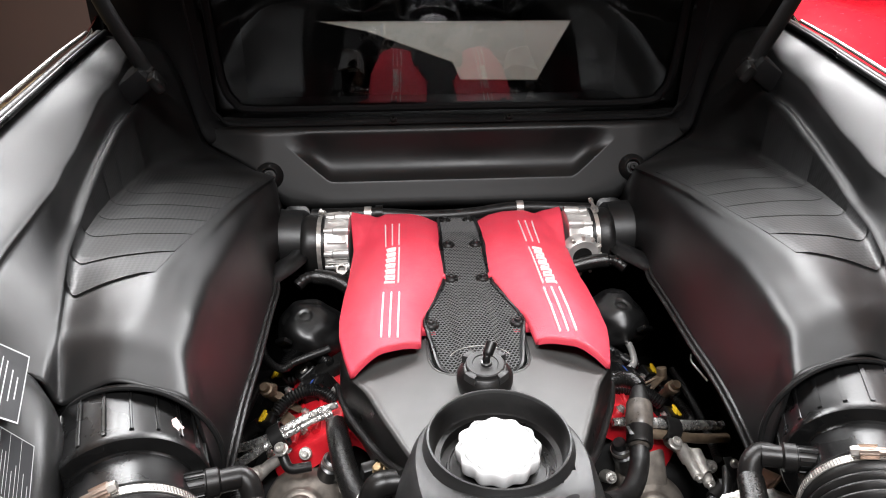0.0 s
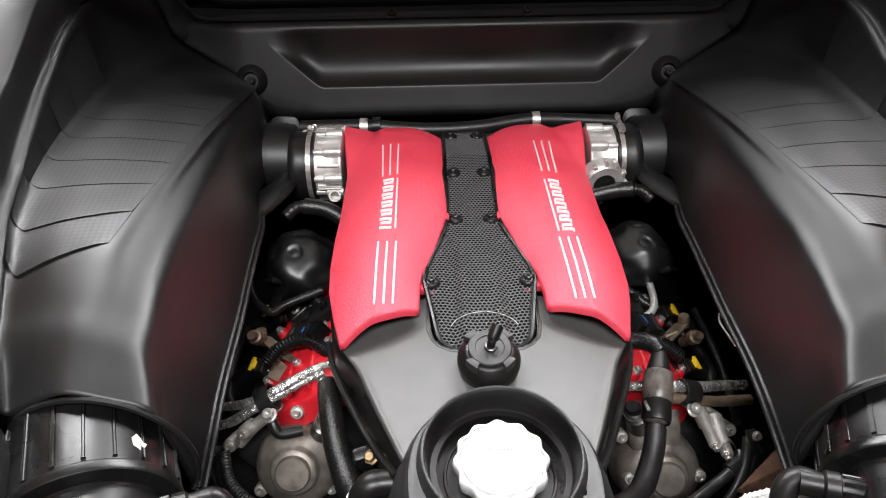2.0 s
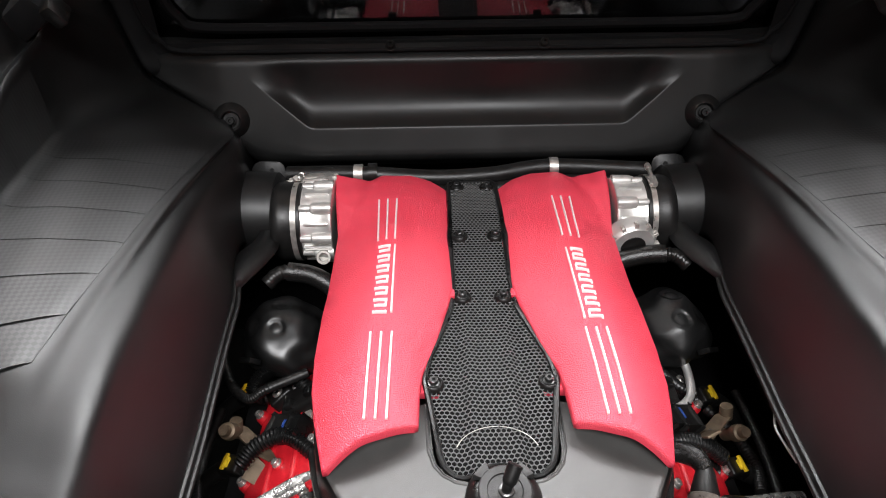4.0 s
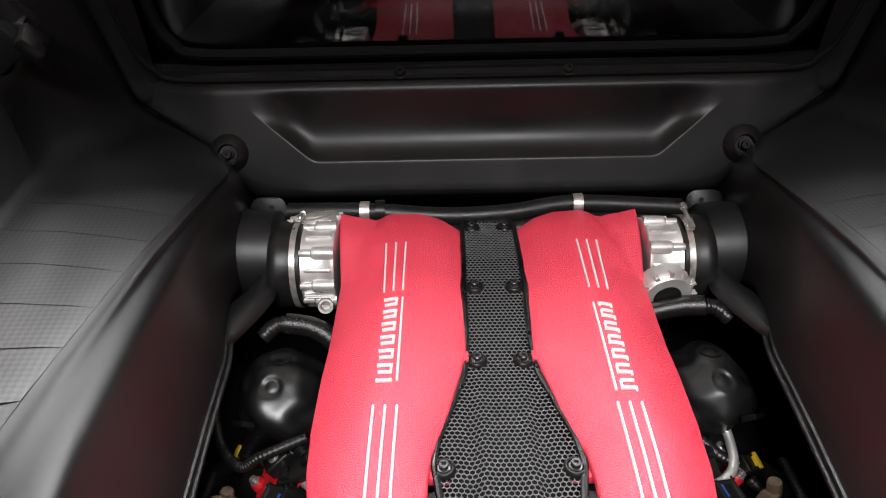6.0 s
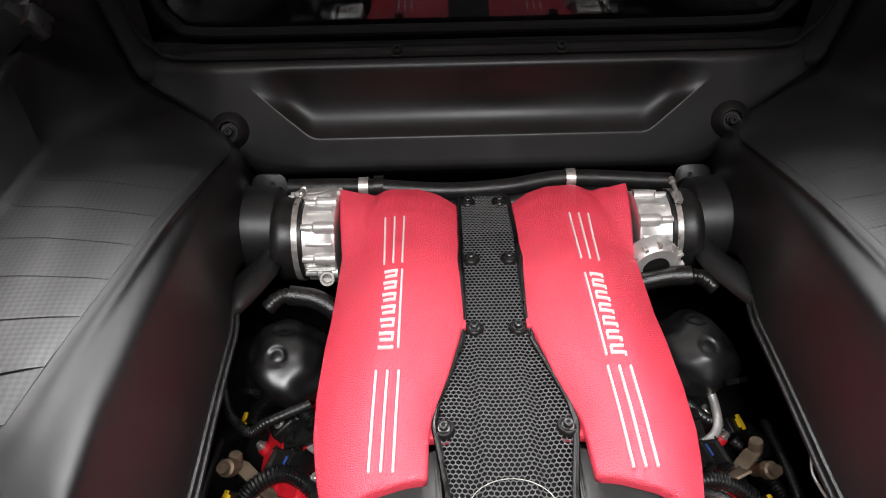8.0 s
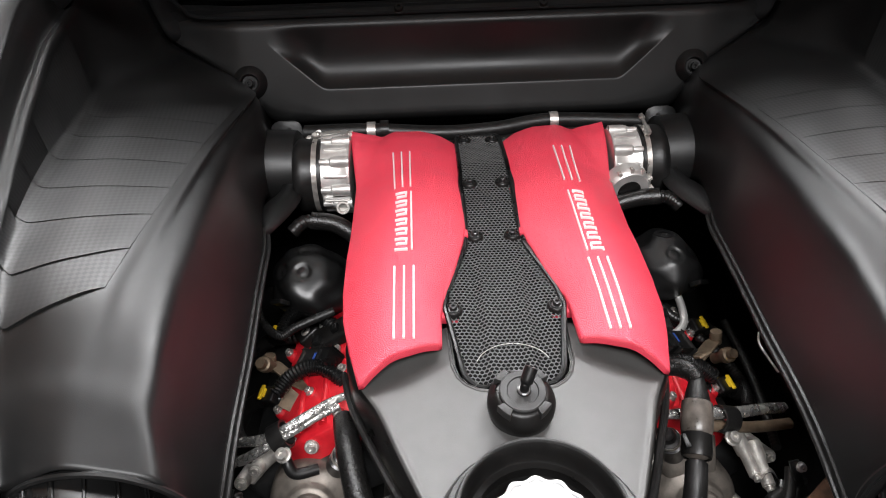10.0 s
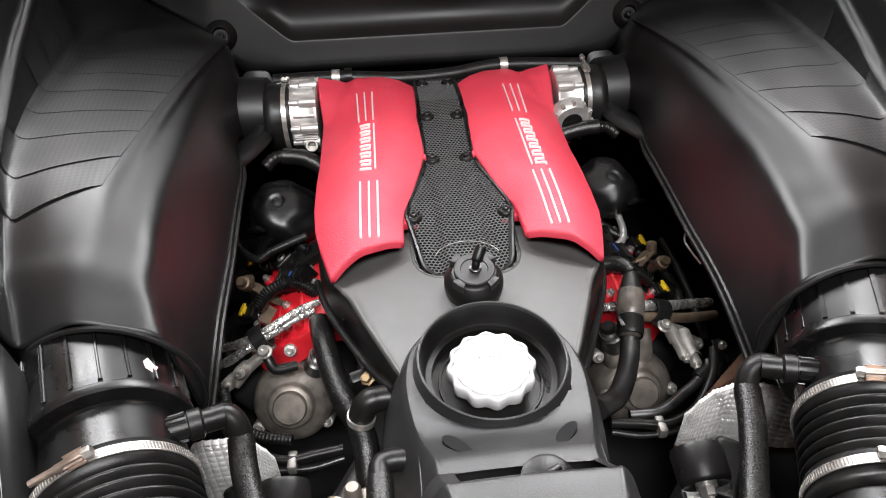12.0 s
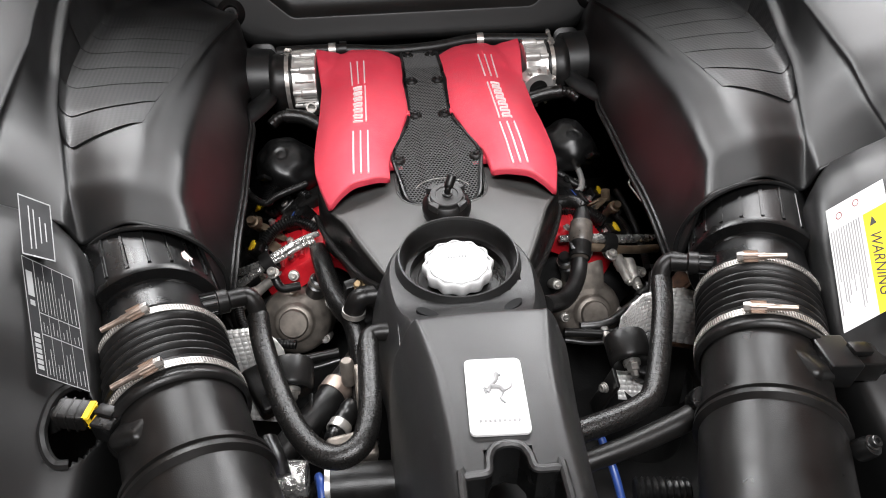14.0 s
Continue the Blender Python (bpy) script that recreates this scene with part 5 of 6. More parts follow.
        smooth_box("wiring_rail", (0.034, 0.085, 0.020), mr, PLASTIC, t, "black wiring rail", bevel=0.006)
        for k in range(3):
            box("rail_clip", (0.012, 0.010, 0.008), mr @ Matrix.Translation((0.010 - 0.006 * (k % 2), -0.028 + 0.027 * k, 0.012)), GLOSSY, t, bevel=0.002)
        c2 = axis_matrix(on_head(s, 0.62, 0.862, 0.010), head_axis(s)) @ Matrix.Rotation(-0.5 * s, 4, "Z")
        smooth_box("coil", (0.028, 0.030, 0.020), c2, PLASTIC, t, bevel=0.004)
        lathe("washer", [(0.0028, 0.0012), (0.0060, 0.0012), (0.0066, 0.0), (0.0066, -0.003)], c2 @ Vector((0.004, 0.0, 0.0115)), head_axis(s), STEEL, t, "pale washer", seg=20)
        bracket = on_head(s, a - 0.22, y + 0.012, 0.004)
        prism("lug", rounded(0.020, 0.013, 0.006), 0, 0.004, ALLOY, t, "cast alloy lug", m=axis_matrix(bracket, head_axis(s)))
    return t


def build_pump(s):
    c = Vector((s * 0.216, 0.652, 0.765))
    ax = Vector((0.0, -0.82, 0.57))
    up = Vector((0, 0.57, 0.82))
    t = thing("cam_drive_housing", (c.x, c.y, c.z - 0.05), "weathered cast alloy drive housing with a raised round boss", "pump housing", "drive housings")
    dc = c + Vector((0.001, -0.003, -0.030)) if s > 0 else c
    lathe("dome", [(0.0001, 0.012), (0.0185, 0.012), (0.0200, 0.010), (0.0205, 0.006), (0.0250, 0.005), (0.0268, 0.003), (0.0280, -0.002), (0.030, -0.004), (0.038, -0.007), (0.045, -0.013), (0.0490, -0.022), (0.0505, -0.035), (0.053, -0.06)], dc, ax, PUMPALLOY, t, "weathered cast dome with stepped boss", seg=64)
    mm = axis_matrix(c, ax)
    lugs = ((-s * 0.004, 0.066), (s * 0.058, 0.044), (s * 0.074, 0.030), (-s * 0.048, 0.020), (-s * 0.038, -0.030), (s * 0.045, -0.030))
    for k, (lx, ly) in enumerate(lugs):
        q = mm @ Vector((lx, ly, -0.012 if k < 3 else -0.03))
        lathe("lug", [(0.0001, 0.008), (0.0070, 0.008), (0.0080, 0.006), (0.0090, -0.030)], q, (0, -0.80, 0.60), ALLOY, t, "cast lug", seg=16)
        bolt(t, q + ax.normalized() * 0.008, ax, 0.0056, STEEL, "bolt", "steel socket bolt")
    if s > 0:
        smooth_box("neck", (0.062, 0.060, 0.030), mm @ Matrix.Translation((-0.006, 0.030, -0.036)), PUMPALLOY, t, "pale cast neck", bevel=0.010)
    # upper flange against the cam cover
    tube("flange", [mm @ Vector((x, y, -0.026)) for x, y in ((s * 0.070, 0.026), (s * 0.046, 0.050), (s * 0.020, 0.064), (-s * 0.008, 0.068), (-s * 0.040, 0.056))], 0.0075, ALLOY, t, "cast flange", seg=12, n=40)
    f = mm @ Vector((-s * 0.036, 0.052, -0.006))
    lathe("fitting", [(0.0001, 0.020), (0.0075, 0.020), (0.0090, 0.017), (0.0090, 0.012), (0.0120, 0.010), (0.0120, 0.004), (0.0105, 0.002), (0.0105, 0.0), (0.0135, -0.002), (0.0135, -0.03)], f, (-s * 0.35, -0.15, 0.92), DARKSTEEL, t, "turned dark fitting", seg=24)
    lathe("ring", [(0.0122, 0.004), (0.0130, 0.004), (0.0130, 0.009), (0.0122, 0.009)], f, (-s * 0.35, -0.15, 0.92), STEEL, t, seg=24)
    return t


for s in (-1, 1):
    build_head(s)
    build_pump(s)


# black heat cover with dimples, beside each intake cover
def build_dome(s):
    t = thing("turbo_cover", (s * 0.235, 0.895, 0.84), "smooth black heat cover with shallow round dimples", "heat cover", "heat covers")
    c = Vector((s * 0.228, 0.915, 0.862))
    bm = bmesh.new()
    bmesh.ops.create_uvsphere(bm, u_segments=96, v_segments=72, radius=1.0)
    dim = [Vector((s * 0.10, -0.38, 0.80)).normalized(), Vector((s * 0.05, 0.25, 0.9)).normalized(), Vector((s * 0.62, -0.15, 0.60)).normalized()]
    for v in bm.verts:
        d = v.co.normalized()
        r = 1.0 + 0.10 * math.sin(3 * d.x * s + 1.0) * d.z + 0.12 * noise.noise(d * 1.9 + Vector((s, 0, 0)))
        for q in dim:
            g = d.angle(q)
            r -= 0.085 * (1 / (1 + math.exp((g - 0.20) * 60))) - 0.02 * (1 / (1 + math.exp((g - 0.10) * 70)))
        v.co = c + Vector((d.x * 0.052 * r, d.y * 0.052 * r, d.z * 0.042 * r))
    part("shell", bm, HEATCOVER, t)
    box("tag", (0.020, 0.006, 0.016), Matrix.Translation((s * 0.262, 0.868, 0.872)) @ pose(0, 0, 0, 40, s * 25, s * 30), GLOSSY, t, bevel=0.001)
    return t


for s in (-1, 1):
    build_dome(s)


# coolant hose with corrugated end, over each heat cover
for s in (-1, 1):
    t = thing("coolant_hose", (s * 0.21, 0.95, 0.93), "black sleeved coolant hose with a stepped connector", "hose", "coolant hoses")
    pts = [(s * 0.150, 0.925, 0.905), (s * 0.172, 0.940, 0.920), (s * 0.196, 0.950, 0.930), (s * 0.224, 0.953, 0.934)] if s < 0 else [(s * 0.150, 0.965, 0.915), (s * 0.175, 0.966, 0.930), (s * 0.205, 0.966, 0.938), (s * 0.228, 0.962, 0.942)]
    tube("sleeve", pts, 0.0115, SLEEVE, t, "woven sleeve", n=30)
    e = Vector(pts[-1])
    tube("connector", [e, e + Vector((s * 0.012, -0.004, -0.001)), e + Vector((s * 0.024, -0.014, -0.008))], 0.0082, PLASTIC, t, "stepped connector", ribs=4, depth=0.001)

# hoses across the front, below the bulkhead
for k, (y, z, r) in enumerate(((1.108, 0.972, 0.0115), (1.092, 0.958, 0.0105), (1.122, 0.955, 0.012))):
    t = thing("cross_hose", (0, y, z), "black rubber hose running across below the bulkhead", "hose", "cross hoses")
    tube("hose", [(-0.245, y + 0.006, z + 0.002), (-0.15, y, z + 0.004), (-0.05, y - 0.004, z - 0.002), (0.03, y, z - 0.001), (0.11, y + 0.010, z + 0.004), (0.24, y + 0.004, z)], r, RUBBER, t, n=60)
    if k == 0:
        for x, yy in ((-0.149, y), (0.113, y + 0.010)):
            lathe("band", [(r + 0.0004, -0.006), (r + 0.0018, -0.006), (r + 0.0018, 0.006), (r + 0.0004, 0.006)], (x, yy, z + 0.004), (1, 0, 0), STEEL, t, "steel band", seg=28)
        lathe("grommet", [(0.010, -0.006), (0.0145, -0.006), (0.0145, 0.006), (0.010, 0.006)], (-0.130, y, z + 0.004), (1, 0, 0), PLASTIC, t, seg=24)

# ---- harness, clips, brackets ----
def harness(pts, r, ribs, label, name="wire_conduit"):
    t = thing(name, pts[0], label, "wire conduit", "wire conduits")
    tube("conduit", pts, r, RUBBER if ribs >= 30 and r < 0.0063 else GLOSSY, t, seg=12, ribs=ribs, depth=r * (0.10 if r < 0.0063 else 0.22))
    return t


harness([(-0.306, 0.905, 0.862), (-0.287, 0.858, 0.852), (-0.261, 0.832, 0.850), (-0.240, 0.838, 0.858), (-0.195, 0.855, 0.866)], 0.0052, 34, "thin black corrugated wire conduit")
harness([(-0.262, 0.850, 0.838), (-0.255, 0.866, 0.846), (-0.240, 0.876, 0.850), (-0.222, 0.872, 0.850), (-0.205, 0.858, 0.846), (-0.186, 0.836, 0.840)], 0.0078, 34, "thick black corrugated wire conduit looping over the cam cover")
harness([(-0.258, 0.760, 0.828), (-0.243, 0.776, 0.838), (-0.218, 0.784, 0.846), (-0.197, 0.777, 0.846), (-0.176, 0.760, 0.842)], 0.0078, 26, "thick black corrugated wire conduit looping over the cam cover")
harness([(0.160, 0.885, 0.845), (0.185, 0.880, 0.845), (0.210, 0.868, 0.842), (0.232, 0.850, 0.832), (0.250, 0.846, 0.826)], 0.0060, 24, "thin black corrugated wire conduit")
harness([(0.255, 0.762, 0.818), (0.236, 0.770, 0.830), (0.212, 0.772, 0.838), (0.185, 0.765, 0.842), (0.160, 0.758, 0.842)], 0.0078, 26, "thick black corrugated wire conduit looping over the cam cover")


harness([(0.312, 0.870, 0.800), (0.318, 0.810, 0.790), (0.314, 0.745, 0.785), (0.300, 0.680, 0.792)], 0.0050, 40, "thin black corrugated wire conduit along the cylinder head")
harness([(0.268, 0.845, 0.800), (0.292, 0.810, 0.792), (0.300, 0.770, 0.790), (0.290, 0.735, 0.795)], 0.0060, 30, "thick black corrugated wire conduit along the cylinder head")
harness([(-0.306, 0.860, 0.800), (-0.314, 0.800, 0.790), (-0.306, 0.745, 0.790), (-0.290, 0.715, 0.800)], 0.0050, 36, "thin black corrugated wire conduit along the cylinder head")
harness([(-0.282, 0.640, 0.820), (-0.272, 0.612, 0.806), (-0.245, 0.592, 0.795), (-0.205, 0.585, 0.790)], 0.0062, 30, "black corrugated wire conduit below the drive housing")


def build_injector(s, p):
    p = Vector(p)
    t = thing("sensor_plug", p, "black sensor plug with a yellow locking tab", "sensor plug", "sensor plugs")
    m = Matrix.Translation(p) @ pose(0, 0, 0, 20, s * 25, s * 25)
    smooth_box("housing", (0.026, 0.020, 0.018), m @ Matrix.Translation((-s * 0.004, 0, -0.006)), PLASTIC, t, bevel=0.003)
    box("tab", (0.008, 0.011, 0.006), m @ Matrix.Translation((0, 0, 0.004)), YELLOW, t, "yellow locking tab", bevel=0.001)
    box("tab_tongue", (0.005, 0.018, 0.003), m @ Matrix.Translation((0, 0, 0.006)), YELLOW, t, bevel=0.0006)
    tube("boot", [p + Vector((s * 0.008, -0.002, -0.008)), p + Vector((s * 0.024, -0.006, -0.018)), p + Vector((s * 0.036, -0.012, -0.034))], [0.010, 0.009, 0.012], PLASTIC, t, seg=14)
    tube("strain_relief", [p + Vector((-s * 0.012, -0.002, -0.006)), p + Vector((-s * 0.024, -0.004, -0.004)), p + Vector((-s * 0.034, 0.002, 0.0))], 0.0072, GLOSSY, t, ribs=5, depth=0.0015)


for s, p in ((-1, (-0.279, 0.876, 0.810)), (-1, (-0.278, 0.779, 0.807)), (1, (0.279, 0.865, 0.801)), (1, (0.276, 0.766, 0.799))):
    build_injector(s, p)


def build_bracket(s):
    t = thing("coil_bracket", (s * 0.268, 0.81, 0.80), "bronze-coloured pressed steel bracket with a turned pin", "bracket", "brackets")
    m = plane_matrix((s * 0.258, 0.800, 0.826), (s * 1.0, 0.30, 0.25), (0, 1, -0.2))
    prism("plate", [(-0.036, -0.022), (-0.022, -0.020), (0.016, -0.002), (0.024, 0.004), (0.022, 0.012), (0.006, 0.012), (-0.030, -0.006), (-0.040, -0.014)], 0, 0.0025, BRONZE, t, m=m, bevel=0.0008)
    # thin dark slab on the plate paints the shade in its slot
    box("slot", (0.014, 0.0035, 0.001), m @ Matrix.Translation((-0.016, -0.008, 0.003)) @ Matrix.Rotation(0.42, 4, "Z"), DARK, t, bevel=0)
    prism("leg", [(-0.034, -0.022), (-0.016, -0.016), (-0.014, -0.042), (-0.030, -0.044)], 0, 0.0025, BRONZE, t, m=m @ pose(0, 0, 0, -35, 0, 0), bevel=0.0008)
    lathe("pin", [(0.0001, 0.012), (0.0055, 0.012), (0.0062, 0.010), (0.0062, 0.004), (0.0090, 0.003), (0.0095, -0.002), (0.0095, -0.008), (0.007, -0.010), (0.007, -0.03)], m @ Vector((0.018, -0.014, -0.010)), (s * 0.15, -0.55, 0.8), BRONZE, t, "turned bronze pin", seg=22)
    lathe("pin", [(0.0001, 0.010), (0.0065, 0.010), (0.0072, 0.008), (0.0072, -0.006)], m @ Vector((0.018, 0.008, 0.002)), (-s * 0.1, 0.2, 0.95), BRONZE, t, seg=20)


for s in (-1, 1):
    build_bracket(s)

# foil-wrapped lines
fl = thing("foil_wrapped_line", (-0.24, 0.69, 0.85), "pair of silver foil-wrapped lines held by a black rubber clip", "wrapped line", "wrapped lines")
tube("line", [(-0.172, 0.722, 0.866), (-0.190, 0.712, 0.866), (-0.215, 0.697, 0.862), (-0.240, 0.687, 0.854), (-0.262, 0.688, 0.842), (-0.285, 0.697, 0.828), (-0.312, 0.705, 0.815)], [0.0040, 0.0050, 0.0056, 0.0050, 0.0056, 0.0050, 0.0048], FOIL, fl, "crinkled silver foil", n=60, seg=16)
tube("line", [(-0.178, 0.713, 0.861), (-0.204, 0.7005, 0.858), (-0.236, 0.684, 0.850), (-0.262, 0.677, 0.838), (-0.284, 0.678, 0.822), (-0.315, 0.684, 0.806)], [0.0042, 0.0050, 0.0048, 0.0056, 0.0050], FOIL, fl, "crinkled silver foil", n=60, seg=16)
lathe("clip", [(0.013, -0.008), (0.0155, -0.008), (0.0155, 0.008), (0.013, 0.008)], (-0.238, 0.684, 0.852), (-0.85, -0.2, -0.4), RUBBER, fl, "black rubber clip", seg=28)
bolt(fl, (-0.232, 0.664, 0.848), (-0.2, -0.35, 0.9), 0.0085, STEEL, "bolt", "zinc socket bolt")
tube("clip_arm", [(-0.236, 0.676, 0.846), (-0.230, 0.662, 0.838), (-0.222, 0.655, 0.828), (-0.200, 0.662, 0.824)], 0.006, RUBBER, fl, seg=10)
fr = thing("foil_wrapped_line", (0.25, 0.69, 0.83), "pair of pale wrapped lines held by a black rubber clip", "wrapped line", "wrapped lines")
tube("line", [(0.165, 0.690, 0.848), (0.195, 0.692, 0.846), (0.222, 0.695, 0.840), (0.255, 0.702, 0.830), (0.292, 0.712, 0.820), (0.318, 0.716, 0.815)], [0.005, 0.0066, 0.0070, 0.0062, 0.0062], FOIL, fr, "silver foil wrap", n=50, seg=16)
tube("line", [(0.205, 0.684, 0.834), (0.235, 0.686, 0.828), (0.275, 0.691, 0.817), (0.318, 0.699, 0.809)], 0.0062, BRONZE, fr, "tan sleeved line", n=40, seg=16)
lathe("clip", [(0.012, -0.010), (0.0145, -0.010), (0.0145, 0.010), (0.012, 0.010)], (0.236, 0.691, 0.834), (0.9, 0.15, -0.35), RUBBER, fr, "black rubber clip", seg=28)
bolt(fr, (0.238, 0.672, 0.826), (0.2, -0.4, 0.9), 0.0085, STEEL, "bolt", "zinc socket bolt")

hpz = thing("heat_plate", (0.30, 0.605, 0.80), "brown heat-stained steel plate beside the drive housing", "plate")
bm = bmesh.new()
q = [Vector(p) for p in ((0.262, 0.588, 0.798), (0.316, 0.622, 0.832), (0.334, 0.604, 0.832), (0.283, 0.580, 0.796))]
lo = [bm.verts.new(p - Vector((0, 0, 0.002))) for p in q]
hi = [bm.verts.new(p) for p in q]
bm.faces.new(hi)
bm.faces.new(lo[::-1])
for k in range(4):
    bm.faces.new((lo[k], lo[(k + 1) % 4], hi[(k + 1) % 4], hi[k]))
part("plate", bm, RUSTY, hpz)
tube("edge", [q[0], q[3], q[2]], 0.002, RUSTY, hpz, seg=8, n=20)
for pts in ([(0.281, 0.753, 0.900), (0.2735, 0.735, 0.902), (0.2755, 0.717, 0.900), (0.280, 0.700, 0.896)], [(0.279, 0.585, 0.900), (0.2765, 0.575, 0.902), (0.283, 0.560, 0.898)]):
    t = thing("foil_edge", pts[0], "thin pale curved foil edge of a heat blanket", "foil", "foil edges")
    tube("edge", pts, 0.0013, BRIGHT, t, seg=8, n=30)
    bm = bmesh.new()
    add_grid(bm, [[p, p + Vector((0.010, 0.002, -0.012))] for p in catmull(pts, 16)])
    part("blanket", bm, RUSTY, t, "brown stained blanket")
# bent breather stub and heater hose
hk = thing("breather_stub", (0.22, 0.82, 0.83), "bent bright steel breather tube", "tube")
tube("tube", [(0.238, 0.886, 0.852), (0.2435, 0.866, 0.842), (0.240, 0.838, 0.836), (0.226, 0.822, 0.834), (0.204, 0.812, 0.834), (0.185, 0.808, 0.834)], 0.0050, BRIGHT, hk, n=40, seg=14)
vv = thing("breather_valve", (0.185, 0.66, 0.87), "grey-brown breather valve in a black hose", "valve")
tube("hose", [(0.150, 0.722, 0.880), (0.172, 0.722, 0.888), (0.189, 0.712, 0.893), (0.196, 0.696, 0.893)], [0.0100, 0.0100, 0.0105, 0.0080], SLEEVE, vv, "sleeved hose", n=30)
VA, VB = Vector((0.1965, 0.702, 0.893)), Vector((0.174, 0.620, 0.862))
lathe("cone", [(0.0001, -0.001), (0.0055, -0.001), (0.0085, 0.006), (0.0128, 0.025), (0.0132, 0.029), (0.0001, 0.030)], VA, VB - VA, PLASTIC, vv, "black tapered cone", seg=28)
lathe("clip_collar", [(0.0120, 0.062), (0.0148, 0.062), (0.0150, 0.080), (0.0138, 0.084), (0.0120, 0.084)], VA, VB - VA, PLASTIC, vv, "black clip collar", seg=28)
lathe("body", [(0.0001, 0.026), (0.0125, 0.0275), (0.0150, 0.029), (0.0160, 0.048), (0.0150, 0.060), (0.0128, 0.063), (0.0135, 0.082), (0.0001, 0.088)], VA, VB - VA, material("stained_grey_plastic", (0.075, 0.064, 0.055), 0.35, vary=0.4, scale=120), vv, "stained grey valve body", seg=28)
box("latch", (0.008, 0.016, 0.006), Matrix.Translation(VA.lerp(VB, 0.75) + Vector((-0.012, -0.004, 0.006))), GLOSSY, vv, bevel=0.001)
tube("hose", [VB, (0.166, 0.598, 0.860), (0.150, 0.566, 0.866), (0.128, 0.532, 0.880), (0.098, 0.504, 0.902)], 0.0108, RUBBER, vv, "black rubber hose", n=40)

wl = thing("water_hose", (-0.14, 0.58, 0.88), "black sleeved water hose beside the filler housing", "hose")
tube("sleeve", [(-0.172, 0.700, 0.852), (-0.166, 0.668, 0.862), (-0.160, 0.640, 0.866), (-0.150, 0.600, 0.868), (-0.136, 0.560, 0.872), (-0.124, 0.535, 0.876), (-0.118, 0.515, 0.860), (-0.116, 0.480, 0.840), (-0.112, 0.40, 0.82)], 0.0130, SLEEVE, wl, "woven sleeve", n=70)
tube("elbow", [(-0.122, 0.520, 0.895), (-0.112, 0.525, 0.915), (-0.100, 0.528, 0.917), (-0.082, 0.528, 0.917)], [0.012, 0.0125, 0.012, 0.011], PLASTIC, wl, "smooth black elbow", n=20)
lathe("ring", [(0.0118, -0.003), (0.0135, -0.003), (0.0135, 0.003), (0.0118, 0.003)], (-0.119, 0.521, 0.900), (0.2, 0.1, 0.95), STEEL, wl, "steel spring ring", seg=24)
br = thing("brass_screw", (-0.114, 0.572, 0.895), "brass-coloured hexagon screw on a plate", "screw")
lathe("head", [(0.0001, 0.008), (0.0042, 0.008), (0.0052, 0.006), (0.0054, 0.002), (0.0076, 0.001), (0.0076, -0.002)], (-0.113, 0.571, 0.896), (-0.2, -0.5, 0.85), material("brass", (0.35, 0.26, 0.15), 0.45, metal=0.9), br, seg=6)
box("plate", (0.035, 0.012, 0.040), Matrix.Translation((-0.116, 0.585, 0.878)) @ pose(0, 0, 0, 20, 0, 20), PLASTIC, br, bevel=0.002)


# ---- heat shields, mounts, lower pipework ----
def build_shield(s):
    t = thing("turbo_heat_shield", (s * 0.28, 0.55, 0.8), "dimpled silver heat shield over the turbocharger", "heat shield", "heat shields")
    # the plan of its wall, and the heights of its lower and upper edge
    plan = [(0.2030, 0.529), (0.2065, 0.522), (0.214, 0.5155), (0.231, 0.509), (0.262, 0.506), (0.320, 0.507), (0.385, 0.514)] if s > 0 else [(0.2045, 0.517), (0.2075, 0.512), (0.213, 0.5075), (0.228, 0.502), (0.260, 0.500), (0.300, 0.506), (0.360, 0.520)]
    path = catmull([(x, y, 0) for x, y in plan], 261)
    foot = [lin(p.x, [0.199, 0.205, 0.229, 0.26, 0.305, 0.385], [0.790, 0.798, 0.824, 0.820, 0.805, 0.785]) for p in path]
    bm = bmesh.new()
    rows = []
    for j in range(101):
        v = j / 100
        row = []
        for i, p in enumerate(path):
            top = lin(p.x, [0.199, 0.2035, 0.208, 0.215, 0.229, 0.259, 0.283, 0.32, 0.385], [0.818, 0.848, 0.876, 0.896, 0.910, 0.911, 0.900, 0.875, 0.840])
            lean = 0.016 * v * v * min(1.0, max(0.0, p.x - 0.203) / 0.02)
            out = Vector((0.5 * (p.x - 0.27) / 0.07, -1, 0.3)).normalized()
            d = 0.0017 * math.sqrt(abs(math.sin(math.pi * i / 9.0) * math.sin(math.pi * j / 8.6))) - 0.005 * max(0.0, (v - 0.95) / 0.05) ** 2
            q = Vector((p.x + lean * (0.75 if s > 0 else 0.4), p.y + lean, foot[i] + (top - foot[i]) * v - 1.2 * lean)) + out * d
            row.append(Vector((s * q.x, q.y, q.z)))
        rows.append(row)
    add_grid(bm, rows)
    part("upper_shell", bm, SHIELD, t, sharp=80)
    tube("seam", [Vector((s * p.x, p.y - 0.002, z - 0.001)) for p, z in list(zip(path, foot))[::20]], 0.0030, RUSTY, t, "brown stained seam", n=60, seg=8)
    bm = bmesh.new()
    rows = []
    for j in range(30):
        v = j / 29
        rows.append([(s * 0.232 + (0.045 + 0.008 * v) * math.cos(a), 0.47 - (0.045 + 0.008 * v) * math.sin(a), 0.80 - 0.10 * v) for a in np.radians(np.linspace(-10, 200, 60))])
    add_grid(bm, rows)
    part("lower_shell", bm, DARK, t, "dark lower shell", sharp=80)
    bm = bmesh.new()
    o = Vector((-0.232, 0.478, 0.806)) if s < 0 else Vector((0.206, 0.456, 0.806))
    ex, ey, ez = Vector((1, -0.2, 0)).normalized(), Vector((0, 0.6, 0.8)), Vector((0.1, -0.8, 0.6))
